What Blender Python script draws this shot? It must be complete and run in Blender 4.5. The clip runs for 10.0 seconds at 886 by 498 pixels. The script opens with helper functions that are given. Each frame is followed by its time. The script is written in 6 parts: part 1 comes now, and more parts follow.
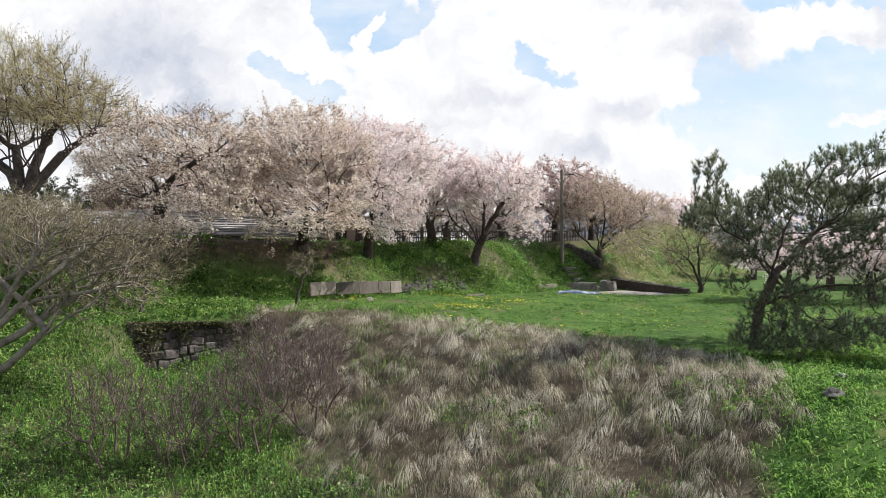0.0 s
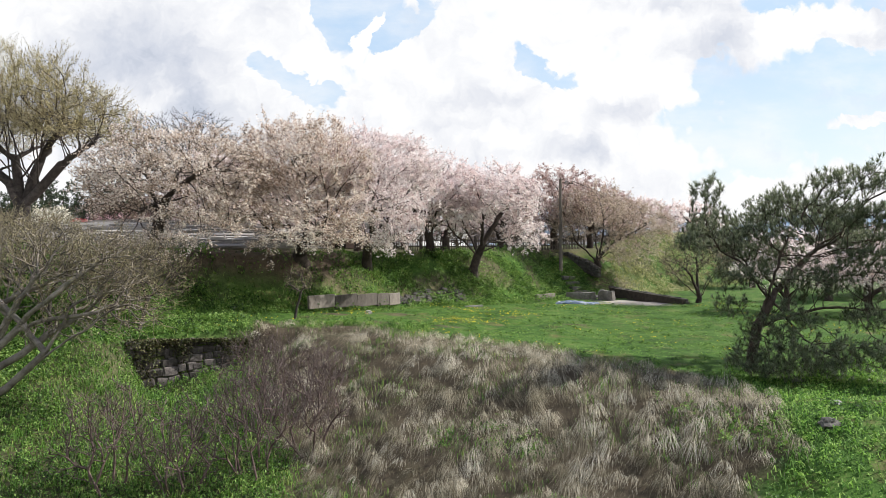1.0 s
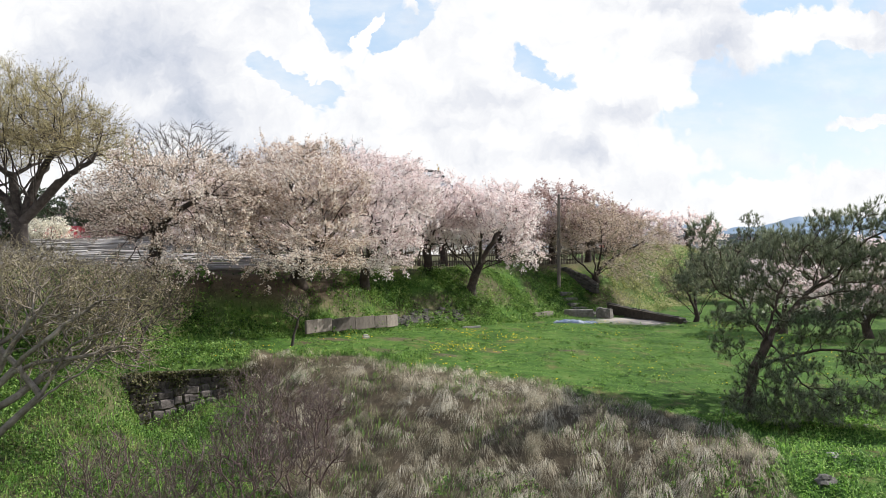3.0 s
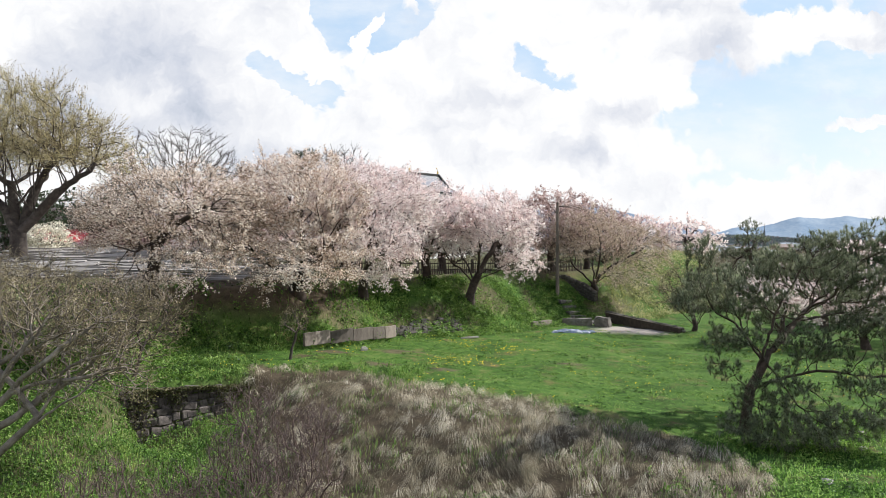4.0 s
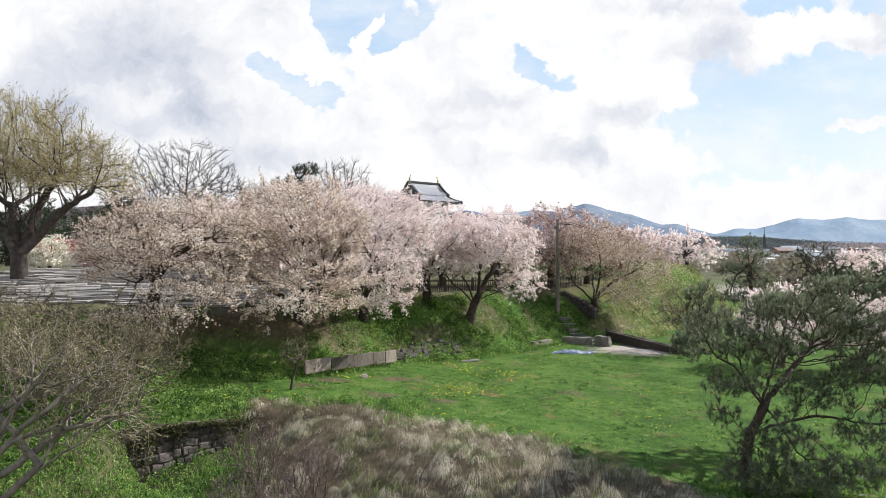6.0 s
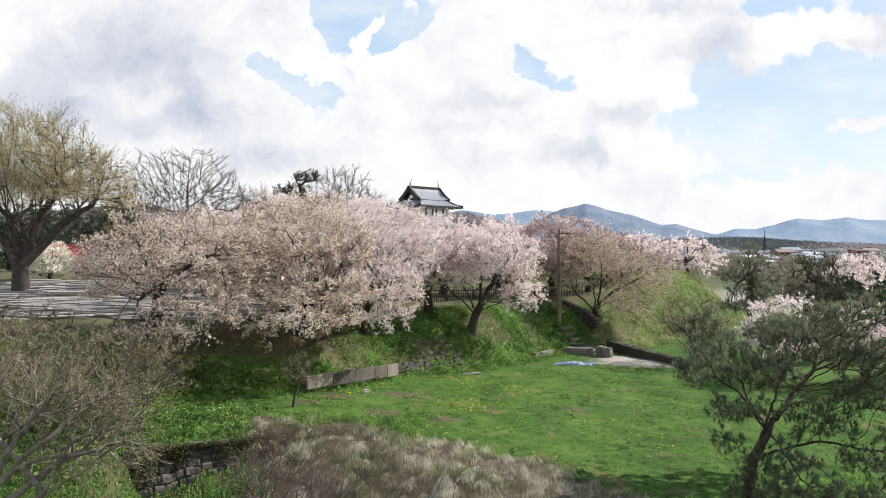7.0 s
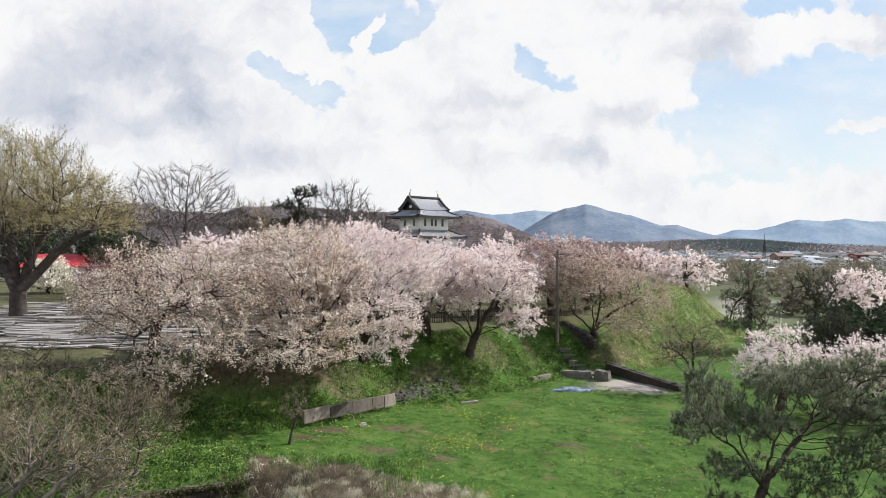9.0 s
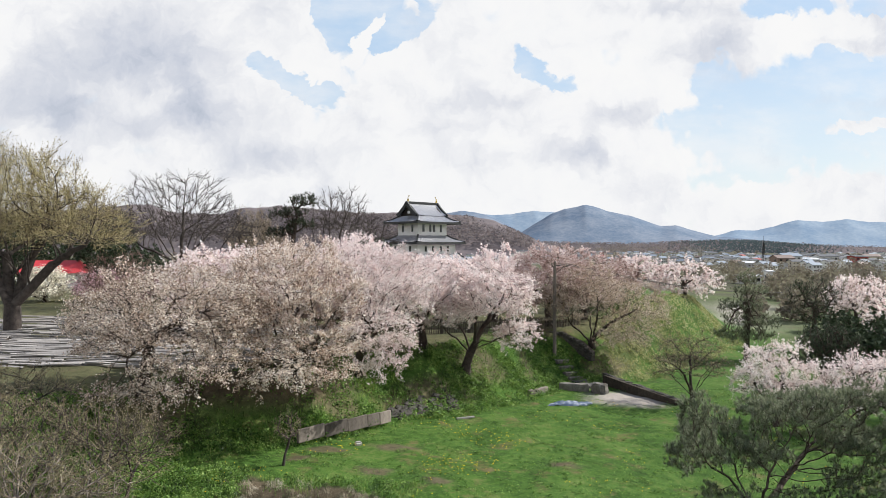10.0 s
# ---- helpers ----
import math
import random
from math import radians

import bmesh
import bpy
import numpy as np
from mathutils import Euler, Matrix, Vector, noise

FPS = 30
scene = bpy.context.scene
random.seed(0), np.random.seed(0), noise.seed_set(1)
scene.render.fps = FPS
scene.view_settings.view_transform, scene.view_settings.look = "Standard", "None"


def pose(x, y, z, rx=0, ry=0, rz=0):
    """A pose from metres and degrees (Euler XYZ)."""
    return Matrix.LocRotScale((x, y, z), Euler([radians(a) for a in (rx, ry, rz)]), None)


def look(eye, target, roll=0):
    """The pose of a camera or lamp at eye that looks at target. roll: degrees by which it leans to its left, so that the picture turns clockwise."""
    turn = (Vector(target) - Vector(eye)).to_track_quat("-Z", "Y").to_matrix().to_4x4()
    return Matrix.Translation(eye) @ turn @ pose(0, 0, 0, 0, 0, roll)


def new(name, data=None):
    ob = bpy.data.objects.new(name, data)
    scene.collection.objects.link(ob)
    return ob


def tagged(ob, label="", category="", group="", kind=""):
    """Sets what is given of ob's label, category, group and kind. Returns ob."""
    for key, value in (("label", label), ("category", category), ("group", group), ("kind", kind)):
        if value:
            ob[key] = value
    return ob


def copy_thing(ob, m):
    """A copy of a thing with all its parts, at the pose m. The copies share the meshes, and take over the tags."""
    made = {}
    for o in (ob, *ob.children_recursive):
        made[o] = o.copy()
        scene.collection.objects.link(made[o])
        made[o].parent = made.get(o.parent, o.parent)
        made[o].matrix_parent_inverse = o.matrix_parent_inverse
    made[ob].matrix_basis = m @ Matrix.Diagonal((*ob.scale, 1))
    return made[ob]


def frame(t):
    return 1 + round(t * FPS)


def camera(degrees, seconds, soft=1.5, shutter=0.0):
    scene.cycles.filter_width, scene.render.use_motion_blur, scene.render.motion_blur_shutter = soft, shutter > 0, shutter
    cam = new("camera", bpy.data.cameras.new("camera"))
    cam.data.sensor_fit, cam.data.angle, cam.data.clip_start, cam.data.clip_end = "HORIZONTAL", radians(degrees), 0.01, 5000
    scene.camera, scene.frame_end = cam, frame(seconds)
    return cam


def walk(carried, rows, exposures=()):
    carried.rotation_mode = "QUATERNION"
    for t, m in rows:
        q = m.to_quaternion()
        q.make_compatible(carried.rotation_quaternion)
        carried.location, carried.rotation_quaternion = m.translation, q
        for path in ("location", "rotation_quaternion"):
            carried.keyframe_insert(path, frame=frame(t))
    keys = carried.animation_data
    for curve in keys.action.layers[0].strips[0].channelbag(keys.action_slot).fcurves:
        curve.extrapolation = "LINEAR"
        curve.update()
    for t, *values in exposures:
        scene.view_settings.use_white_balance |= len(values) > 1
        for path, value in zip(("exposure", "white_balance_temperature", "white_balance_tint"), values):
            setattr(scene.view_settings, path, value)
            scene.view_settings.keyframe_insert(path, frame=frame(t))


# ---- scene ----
cam = camera(66.8, 10.0, soft=0.5)
PATH = [
    (0, (0.719, 0.168, 1.797), (0.699, 2.168, 1.774), -0.4),
    (0.5, (0.742, 0.127, 2.072), (0.723, 2.127, 2.05), -0.3),
    (1, (0.753, 0.117, 2.317), (0.735, 2.117, 2.296), -0.3),
    (1.5, (0.76, 0.124, 2.541), (0.744, 2.124, 2.52), -0.3),
    (2, (0.801, 0.16, 2.776), (0.784, 2.159, 2.755), -0.3),
    (2.5, (0.789, 0.173, 3.035), (0.773, 2.173, 3.014), -0.2),
    (3, (0.791, 0.16, 3.298), (0.777, 2.16, 3.279), -0.1),
    (4.5, (0.878, 0.102, 4.08), (0.865, 2.102, 4.061), 0.0),
    (5, (0.884, 0.084, 4.355), (0.871, 2.084, 4.336), 0.0),
    (5.5, (0.873, 0.087, 4.619), (0.86, 2.087, 4.602), -0.0),
    (7, (0.757, 0.108, 5.535), (0.744, 2.108, 5.519), 0.0),
    (7.5, (0.751, 0.104, 5.855), (0.738, 2.104, 5.839), 0.1),
    (8, (0.751, 0.115, 6.211), (0.738, 2.115, 6.195), 0.1),
    (8.5, (0.773, 0.124, 6.554), (0.761, 2.124, 6.538), 0.1),
    (9, (0.85, 0.162, 6.936), (0.837, 2.162, 6.919), 0.2),
    (9.5, (0.943, 0.222, 7.271), (0.928, 2.221, 7.254), 0.2),
    (10, (1.025, 0.316, 7.65), (1.013, 2.316, 7.634), 0.2),
]
# the plan is drawn at 1 : SIZE; all of it, path included, is brought to true size
SIZE = 1.3
walk(cam, [(t, look(Vector(e) * SIZE, Vector(g) * SIZE, r)) for t, e, g, r in PATH], ((0.0, 0.69), (6.0, 0.68), (10.0, 0.55)))


# ------------------------------------------------------------------ light
SUN_EL, SUN_AZ = 41.0, 71.0            # degrees; azimuth clockwise from +y

sun_dir = Vector((math.sin(radians(SUN_AZ)) * math.cos(radians(SUN_EL)),
                  math.cos(radians(SUN_AZ)) * math.cos(radians(SUN_EL)),
                  math.sin(radians(SUN_EL))))
sun_data = bpy.data.lights.new("sun", "SUN")
sun_data.energy, sun_data.angle, sun_data.color = 4.8, radians(0.53), (0.985, 0.96, 0.905)
sun = new("sun", sun_data)
sun.matrix_world = look(sun_dir * 200, (0, 0, 0))


class Nodes:
    """Short hand for node trees."""

    def __init__(self, tree):
        self.t = tree
        tree.nodes.clear()

    def add(self, kind, **values):
        n = self.t.nodes.new(kind)
        for k, v in values.items():
            if k == "props":
                for p, q in v.items():
                    setattr(n, p, q)
            else:
                n.inputs[k.replace("_", " ") if k.replace("_", " ") in n.inputs else int(k[1:])].default_value = v
        return n

    def link(self, a, b):
        self.t.links.new(a, b)

    def math(self, op, a, b=None, c=None):
        n = self.t.nodes.new("ShaderNodeMath")
        n.operation = op
        for i, v in enumerate((a, b, c)):
            if v is None:
                continue
            if isinstance(v, (int, float)):
                n.inputs[i].default_value = v
            else:
                self.link(v, n.inputs[i])
        return n.outputs[0]

    def ramp(self, fac, stops):
        n = self.t.nodes.new("ShaderNodeValToRGB")
        els = n.color_ramp.elements
        while len(els) < len(stops):
            els.new(0.5)
        for e, (p, c) in zip(els, stops):
            e.position = p
            e.color = (*c, 1) if len(c) == 3 else c
        self.link(fac, n.inputs[0])
        return n.outputs[0]

    def noise(self, vec, scale, detail=4.0, rough=0.55, distortion=0.0):
        n = self.t.nodes.new("ShaderNodeTexNoise")
        n.inputs["Scale"].default_value = scale
        n.inputs["Detail"].default_value = detail
        n.inputs["Roughness"].default_value = rough
        n.inputs["Distortion"].default_value = distortion
        if vec is not None:
            self.link(vec, n.inputs["Vector"])
        return n.outputs["Fac"]

    def mix(self, fac, a, b, blend="MIX"):
        n = self.t.nodes.new("ShaderNodeMix")
        n.data_type, n.blend_type = "RGBA", blend
        for s, v in ((n.inputs[0], fac), (n.inputs[6], a), (n.inputs[7], b)):
            if isinstance(v, (int, float)):
                s.default_value = v
            elif isinstance(v, tuple):
                s.default_value = (*v, 1)
            else:
                self.link(v, s)
        return n.outputs[2]

    def range(self, v, a, b, c=0.0, d=1.0, smooth=False):
        n = self.t.nodes.new("ShaderNodeMapRange")
        n.interpolation_type = "SMOOTHSTEP" if smooth else "LINEAR"
        self.link(v, n.inputs[0])
        for i, x in enumerate((a, b, c, d)):
            n.inputs[1 + i].default_value = x
        return n.outputs[0]


def build_world():
    """Broken cumulus: clear sky, a cover of heaped cloud with gaps, grey bases."""
    w = bpy.data.worlds.new("sky")
    scene.world = w
    w.use_nodes = True
    N = Nodes(w.node_tree)
    sky = N.t.nodes.new("ShaderNodeTexSky")
    sky.sky_type, sky.sun_disc = "NISHITA", False
    sky.sun_elevation, sky.sun_rotation = radians(SUN_EL), radians(SUN_AZ)
    sky.air_density, sky.dust_density, sky.ozone_density = 1.0, 1.5, 1.2
    blue = N.add("ShaderNodeVectorMath", props={"operation": "SCALE"})
    N.link(sky.outputs[0], blue.inputs[0])
    blue.inputs[3].default_value = 0.15
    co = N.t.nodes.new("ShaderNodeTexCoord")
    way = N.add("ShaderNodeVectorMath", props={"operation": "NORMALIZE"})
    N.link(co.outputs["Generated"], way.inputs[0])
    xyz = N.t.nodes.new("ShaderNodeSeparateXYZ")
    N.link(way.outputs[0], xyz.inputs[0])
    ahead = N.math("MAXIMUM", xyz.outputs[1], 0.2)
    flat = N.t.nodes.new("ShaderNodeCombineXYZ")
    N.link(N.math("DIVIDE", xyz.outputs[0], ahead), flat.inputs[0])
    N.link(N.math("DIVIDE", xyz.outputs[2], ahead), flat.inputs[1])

    def vec(op, a, b, scale=None):
        n = N.add("ShaderNodeVectorMath", props={"operation": op})
        for i, q in enumerate((a, b)):
            if isinstance(q, tuple):
                n.inputs[i].default_value = q
            elif q is not None:
                N.link(q, n.inputs[i])
        if scale is not None:
            n.inputs[3].default_value = scale
        return n.outputs[0]

    def shake(v, scale, amp, detail=5.0):
        n = N.t.nodes.new("ShaderNodeTexNoise")
        n.inputs["Scale"].default_value, n.inputs["Detail"].default_value = scale, detail
        N.link(v, n.inputs["Vector"])
        return vec("ADD", v, vec("SCALE", vec("SUBTRACT", n.outputs["Color"], (0.5, 0.5, 0.5)), None, amp))

    rim = shake(shake(shake(flat.outputs[0], 7.0, 0.06), 24.0, 0.045), 80.0, 0.02)

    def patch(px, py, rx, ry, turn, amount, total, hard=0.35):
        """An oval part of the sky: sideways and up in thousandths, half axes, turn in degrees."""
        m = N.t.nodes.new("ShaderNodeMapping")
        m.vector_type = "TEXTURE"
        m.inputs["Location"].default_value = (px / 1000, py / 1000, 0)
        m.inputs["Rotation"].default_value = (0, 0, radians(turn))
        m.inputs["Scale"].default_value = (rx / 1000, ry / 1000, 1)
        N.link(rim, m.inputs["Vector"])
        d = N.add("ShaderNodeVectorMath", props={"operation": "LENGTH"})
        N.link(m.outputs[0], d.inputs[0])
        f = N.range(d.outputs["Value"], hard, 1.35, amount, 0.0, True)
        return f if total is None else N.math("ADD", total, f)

    def heaps(sizes):
        """Rounded heaps at several sizes."""
        at = shake(shake(flat.outputs[0], 9.0, 0.06), 40.0, 0.02)
        total = None
        for scale, k in sizes:
            v = N.t.nodes.new("ShaderNodeTexVoronoi")
            v.feature, v.voronoi_dimensions = "SMOOTH_F1", "2D"
            v.inputs["Scale"].default_value = scale
            v.inputs["Smoothness"].default_value = 0.6
            N.link(at, v.inputs["Vector"])
            q = N.math("MULTIPLY", N.math("SUBTRACT", 0.62, v.outputs["Distance"]), k)
            total = q if total is None else N.math("ADD", total, q)
        return total

    here = heaps(((9.0, 0.50), (21.0, 0.30), (52.0, 0.20)))
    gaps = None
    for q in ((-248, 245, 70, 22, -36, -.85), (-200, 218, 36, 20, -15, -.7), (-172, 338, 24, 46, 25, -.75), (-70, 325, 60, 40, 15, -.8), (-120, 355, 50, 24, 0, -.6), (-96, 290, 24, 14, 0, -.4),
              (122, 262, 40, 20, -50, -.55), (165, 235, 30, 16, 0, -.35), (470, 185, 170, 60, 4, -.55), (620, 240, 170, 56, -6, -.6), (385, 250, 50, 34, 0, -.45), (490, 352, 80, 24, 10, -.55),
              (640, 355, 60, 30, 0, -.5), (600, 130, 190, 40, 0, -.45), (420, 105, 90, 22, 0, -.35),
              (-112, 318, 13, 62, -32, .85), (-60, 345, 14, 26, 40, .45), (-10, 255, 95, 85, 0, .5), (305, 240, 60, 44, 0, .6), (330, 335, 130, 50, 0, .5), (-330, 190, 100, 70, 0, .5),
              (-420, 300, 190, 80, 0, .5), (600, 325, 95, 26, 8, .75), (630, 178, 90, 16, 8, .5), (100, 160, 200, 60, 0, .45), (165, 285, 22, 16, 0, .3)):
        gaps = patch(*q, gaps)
    broad = N.noise(way.outputs[0], 3.2, 9, 0.6)
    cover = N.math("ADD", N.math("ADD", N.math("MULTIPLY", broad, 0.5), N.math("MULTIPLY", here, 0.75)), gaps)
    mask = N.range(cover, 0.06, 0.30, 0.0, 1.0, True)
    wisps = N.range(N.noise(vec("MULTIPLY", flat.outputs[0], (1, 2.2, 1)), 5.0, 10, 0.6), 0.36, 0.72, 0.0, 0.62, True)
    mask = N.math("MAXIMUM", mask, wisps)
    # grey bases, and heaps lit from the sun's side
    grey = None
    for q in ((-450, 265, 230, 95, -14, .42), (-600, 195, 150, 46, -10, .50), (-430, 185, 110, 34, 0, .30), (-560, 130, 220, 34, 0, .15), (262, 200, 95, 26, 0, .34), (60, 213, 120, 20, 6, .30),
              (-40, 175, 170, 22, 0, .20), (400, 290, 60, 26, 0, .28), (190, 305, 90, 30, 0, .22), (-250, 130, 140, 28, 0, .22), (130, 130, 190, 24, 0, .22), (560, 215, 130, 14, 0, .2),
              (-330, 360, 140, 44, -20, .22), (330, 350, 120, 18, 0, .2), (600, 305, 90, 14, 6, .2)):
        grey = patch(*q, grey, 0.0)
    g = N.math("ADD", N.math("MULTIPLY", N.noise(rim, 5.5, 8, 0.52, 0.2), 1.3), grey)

    def fluff(shift):
        at = vec("ADD", rim, shift)
        return N.math("ADD", N.math("MULTIPLY", N.noise(at, 7.0, 6, 0.55), 0.6), N.math("MULTIPLY", N.noise(at, 20.0, 8, 0.6), 0.4))

    side = N.math("MULTIPLY", N.math("SUBTRACT", fluff((0.03, 0.045, 0)), fluff((0, 0, 0))), 1.1)
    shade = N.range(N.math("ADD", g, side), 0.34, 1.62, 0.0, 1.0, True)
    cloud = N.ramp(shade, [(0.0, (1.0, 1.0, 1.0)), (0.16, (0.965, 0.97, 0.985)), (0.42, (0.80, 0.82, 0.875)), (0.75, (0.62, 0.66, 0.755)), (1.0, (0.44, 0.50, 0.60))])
    # thin veil over the blue, as bright haze low down
    up_z = xyz.outputs[2]
    veil = N.range(up_z, 0.02, 0.30, 0.0, 1.0, True)
    haze = N.mix(veil, (0.85, 0.945, 0.985), (0.585, 0.77, 0.985))
    # broken cloud gives way to clear blue overhead
    haze = N.mix(N.range(up_z, 0.34, 0.75, 0.0, 1.0, True), haze, (0.17, 0.30, 0.60))
    pale = N.mix(0.8, blue.outputs[0], haze)
    mask = N.math("MULTIPLY", mask, N.range(up_z, 0.36, 0.70, 1.0, 0.2, True))
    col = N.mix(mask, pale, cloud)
    col = N.mix(N.range(up_z, -0.02, 0.0, 0.0, 1.0), (0.10, 0.11, 0.09), col)
    bg = N.t.nodes.new("ShaderNodeBackground")
    N.link(col, bg.inputs[0])
    bg.inputs[1].default_value = 0.645
    out = N.t.nodes.new("ShaderNodeOutputWorld")
    N.link(bg.outputs[0], out.inputs[0])


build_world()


# ------------------------------------------------------------------ materials
def principled(name, rough=0.8, metal=0.0, spec=0.3):
    m = bpy.data.materials.new(name)
    m.use_nodes = True
    N = Nodes(m.node_tree)
    b = N.t.nodes.new("ShaderNodeBsdfPrincipled")
    b.inputs["Roughness"].default_value, b.inputs["Metallic"].default_value = rough, metal
    b.inputs["Specular IOR Level"].default_value = spec
    o = N.t.nodes.new("ShaderNodeOutputMaterial")
    N.link(b.outputs[0], o.inputs[0])
    return m, N, b


def surface(name, dark, light, scale=2.0, rough=0.8, metal=0.0, spec=0.3, bump=0.3, fine=14.0, jitter=0.25, stain=None, stretch=None):
    """A rough surface: two colours mixed by noise at two scales, relief, and a change of tone from piece to piece."""
    m, N, b = principled(name, rough, metal, spec)
    co = N.t.nodes.new("ShaderNodeTexCoord")
    vec = co.outputs["Object"]
    if stretch:
        mp = N.t.nodes.new("ShaderNodeMapping")
        mp.inputs["Scale"].default_value = stretch
        N.link(vec, mp.inputs["Vector"])
        vec = mp.outputs[0]
    n1, n2 = N.noise(vec, scale, 4), N.noise(vec, scale * fine, 3)
    f = N.math("ADD", N.math("MULTIPLY", n1, 0.65), N.math("MULTIPLY", n2, 0.35))
    c = N.mix(N.range(f, 0.35, 0.65), dark, light)
    if stain:
        c = N.mix(N.range(N.noise(vec, scale * 0.6, 6, 0.65), 0.55, 0.72, 0, 0.8), c, stain)
    info, isl = N.t.nodes.new("ShaderNodeObjectInfo"), N.t.nodes.new("ShaderNodeNewGeometry")
    r = N.math("FRACT", N.math("ADD", info.outputs["Random"], isl.outputs["Random Per Island"]))
    v = N.range(r, 0, 1, 1 - jitter, 1 + jitter)
    h = N.t.nodes.new("ShaderNodeHueSaturation")
    N.link(v, h.inputs["Value"])
    N.link(c, h.inputs["Color"])
    N.link(h.outputs[0], b.inputs["Base Color"])
    if bump:
        bp = N.t.nodes.new("ShaderNodeBump")
        bp.inputs["Strength"].default_value, bp.inputs["Distance"].default_value = bump, 0.05
        N.link(f, bp.inputs["Height"])
        N.link(bp.outputs[0], b.inputs["Normal"])
    return m


def leafy(name, colours, through_light=0.35, rough=0.65, patch=0.0, patch_scale=0.6, root=None, tuft=0.0):
    """Small leaves, petals and blades: colour from leaf to leaf, some light passes through; patch: slow change over the plant."""
    m = bpy.data.materials.new(name)
    m.use_nodes = True
    N = Nodes(m.node_tree)
    isl = N.t.nodes.new("ShaderNodeNewGeometry")
    k = len(colours)
    r = isl.outputs["Random Per Island"]
    if patch:
        co = N.t.nodes.new("ShaderNodeTexCoord")
        n = N.range(N.noise(co.outputs["Object"], patch_scale, 4), 0.3, 0.7, -patch, patch)
        r = N.math("ADD", r, n)
    if tuft:              # tufts that differ as wholes
        at = N.t.nodes.new("ShaderNodeAttribute")
        at.attribute_name = "tuft"
        r = N.math("ADD", N.math("MULTIPLY", r, 1 - tuft), N.math("MULTIPLY", at.outputs["Fac"], tuft))
    c = N.ramp(r, [(i / max(1, k - 1), q) for i, q in enumerate(colours)])
    if root:              # old blades darken at the root; shade between tussocks is painted in too
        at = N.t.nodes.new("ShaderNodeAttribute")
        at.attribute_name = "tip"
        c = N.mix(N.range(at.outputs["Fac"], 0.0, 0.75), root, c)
    d, t, g = (N.t.nodes.new("ShaderNodeBsdf" + s) for s in ("Diffuse", "Translucent", "Glossy"))
    g.inputs["Roughness"].default_value = rough
    for s in (d, t):
        N.link(c, s.inputs[0])
    g.inputs[0].default_value = (0.6, 0.6, 0.6, 1)
    a, b2 = N.t.nodes.new("ShaderNodeMixShader"), N.t.nodes.new("ShaderNodeMixShader")
    a.inputs[0].default_value, b2.inputs[0].default_value = through_light, 0.04
    N.link(d.outputs[0], a.inputs[1])
    N.link(t.outputs[0], a.inputs[2])
    N.link(a.outputs[0], b2.inputs[1])
    N.link(g.outputs[0], b2.inputs[2])
    o = N.t.nodes.new("ShaderNodeOutputMaterial")
    N.link(b2.outputs[0], o.inputs[0])
    return m


BARK = surface("cherry_bark", (0.025, 0.018, 0.015), (0.07, 0.053, 0.045), 5, 0.9, bump=0.6)
PINE_BARK = surface("pine_bark", (0.030, 0.022, 0.018), (0.10, 0.075, 0.06), 6, 0.9, bump=0.7)
GREY_BARK = surface("grey_bark", (0.036, 0.029, 0.026), (0.10, 0.083, 0.073), 5, 0.9, bump=0.5)
TWIG_BARK = surface("twig_bark", (0.10, 0.083, 0.068), (0.30, 0.262, 0.222), 5, 0.85, bump=0.2)
PURPLE_TWIG = surface("purple_twig_bark", (0.06, 0.038, 0.034), (0.185, 0.13, 0.112), 5, 0.8, bump=0.2)
BLOSSOM = leafy("cherry_blossom", [(0.56, 0.40, 0.38), (0.83, 0.70, 0.68), (0.94, 0.855, 0.84), (0.97, 0.935, 0.925)], 0.52, patch=0.25)
BLOSSOM_BUFF = leafy("fading_blossom", [(0.30, 0.20, 0.14), (0.64, 0.51, 0.415), (0.88, 0.775, 0.695), (0.96, 0.905, 0.865)], 0.5, patch=0.35)
BLOSSOM_TWIGGY = leafy("sparse_fading_blossom", [(0.26, 0.18, 0.13), (0.54, 0.43, 0.345), (0.79, 0.68, 0.59), (0.93, 0.86, 0.80)], 0.48, patch=0.38)
BLOSSOM_OLIVE = leafy("young_leaf_blossom", [(0.29, 0.21, 0.145), (0.49, 0.385, 0.285), (0.65, 0.54, 0.435), (0.82, 0.71, 0.63)], 0.42, patch=0.3)
BLOSSOM_PLUM = leafy("rosy_fading_blossom", [(0.22, 0.14, 0.125), (0.42, 0.29, 0.26), (0.66, 0.52, 0.49), (0.86, 0.76, 0.73)], 0.45, patch=0.35)
PINK_LEAF = leafy("pink_blossom", [(0.40, 0.20, 0.24), (0.62, 0.40, 0.44), (0.75, 0.57, 0.60)], 0.3, patch=0.2)
WHITE_LEAF = leafy("white_blossom", [(0.60, 0.55, 0.42), (0.80, 0.76, 0.64), (0.86, 0.84, 0.76)], 0.3)
NEEDLE = leafy("pine_needles", [(0.07, 0.09, 0.052), (0.18, 0.208, 0.125), (0.34, 0.36, 0.24)], 0.42, patch=0.25)
DARK_NEEDLE = leafy("dark_pine_needles", [(0.022, 0.033, 0.018), (0.045, 0.062, 0.034), (0.085, 0.10, 0.06)], 0.25, patch=0.25)
DARK_LEAF = leafy("evergreen_leaf", [(0.018, 0.030, 0.014), (0.035, 0.055, 0.025), (0.06, 0.085, 0.04)], 0.15, patch=0.2)
BUD = leafy("spring_bud", [(0.18, 0.14, 0.085), (0.32, 0.26, 0.13), (0.44, 0.38, 0.19), (0.55, 0.49, 0.27)], 0.34, patch=0.3)
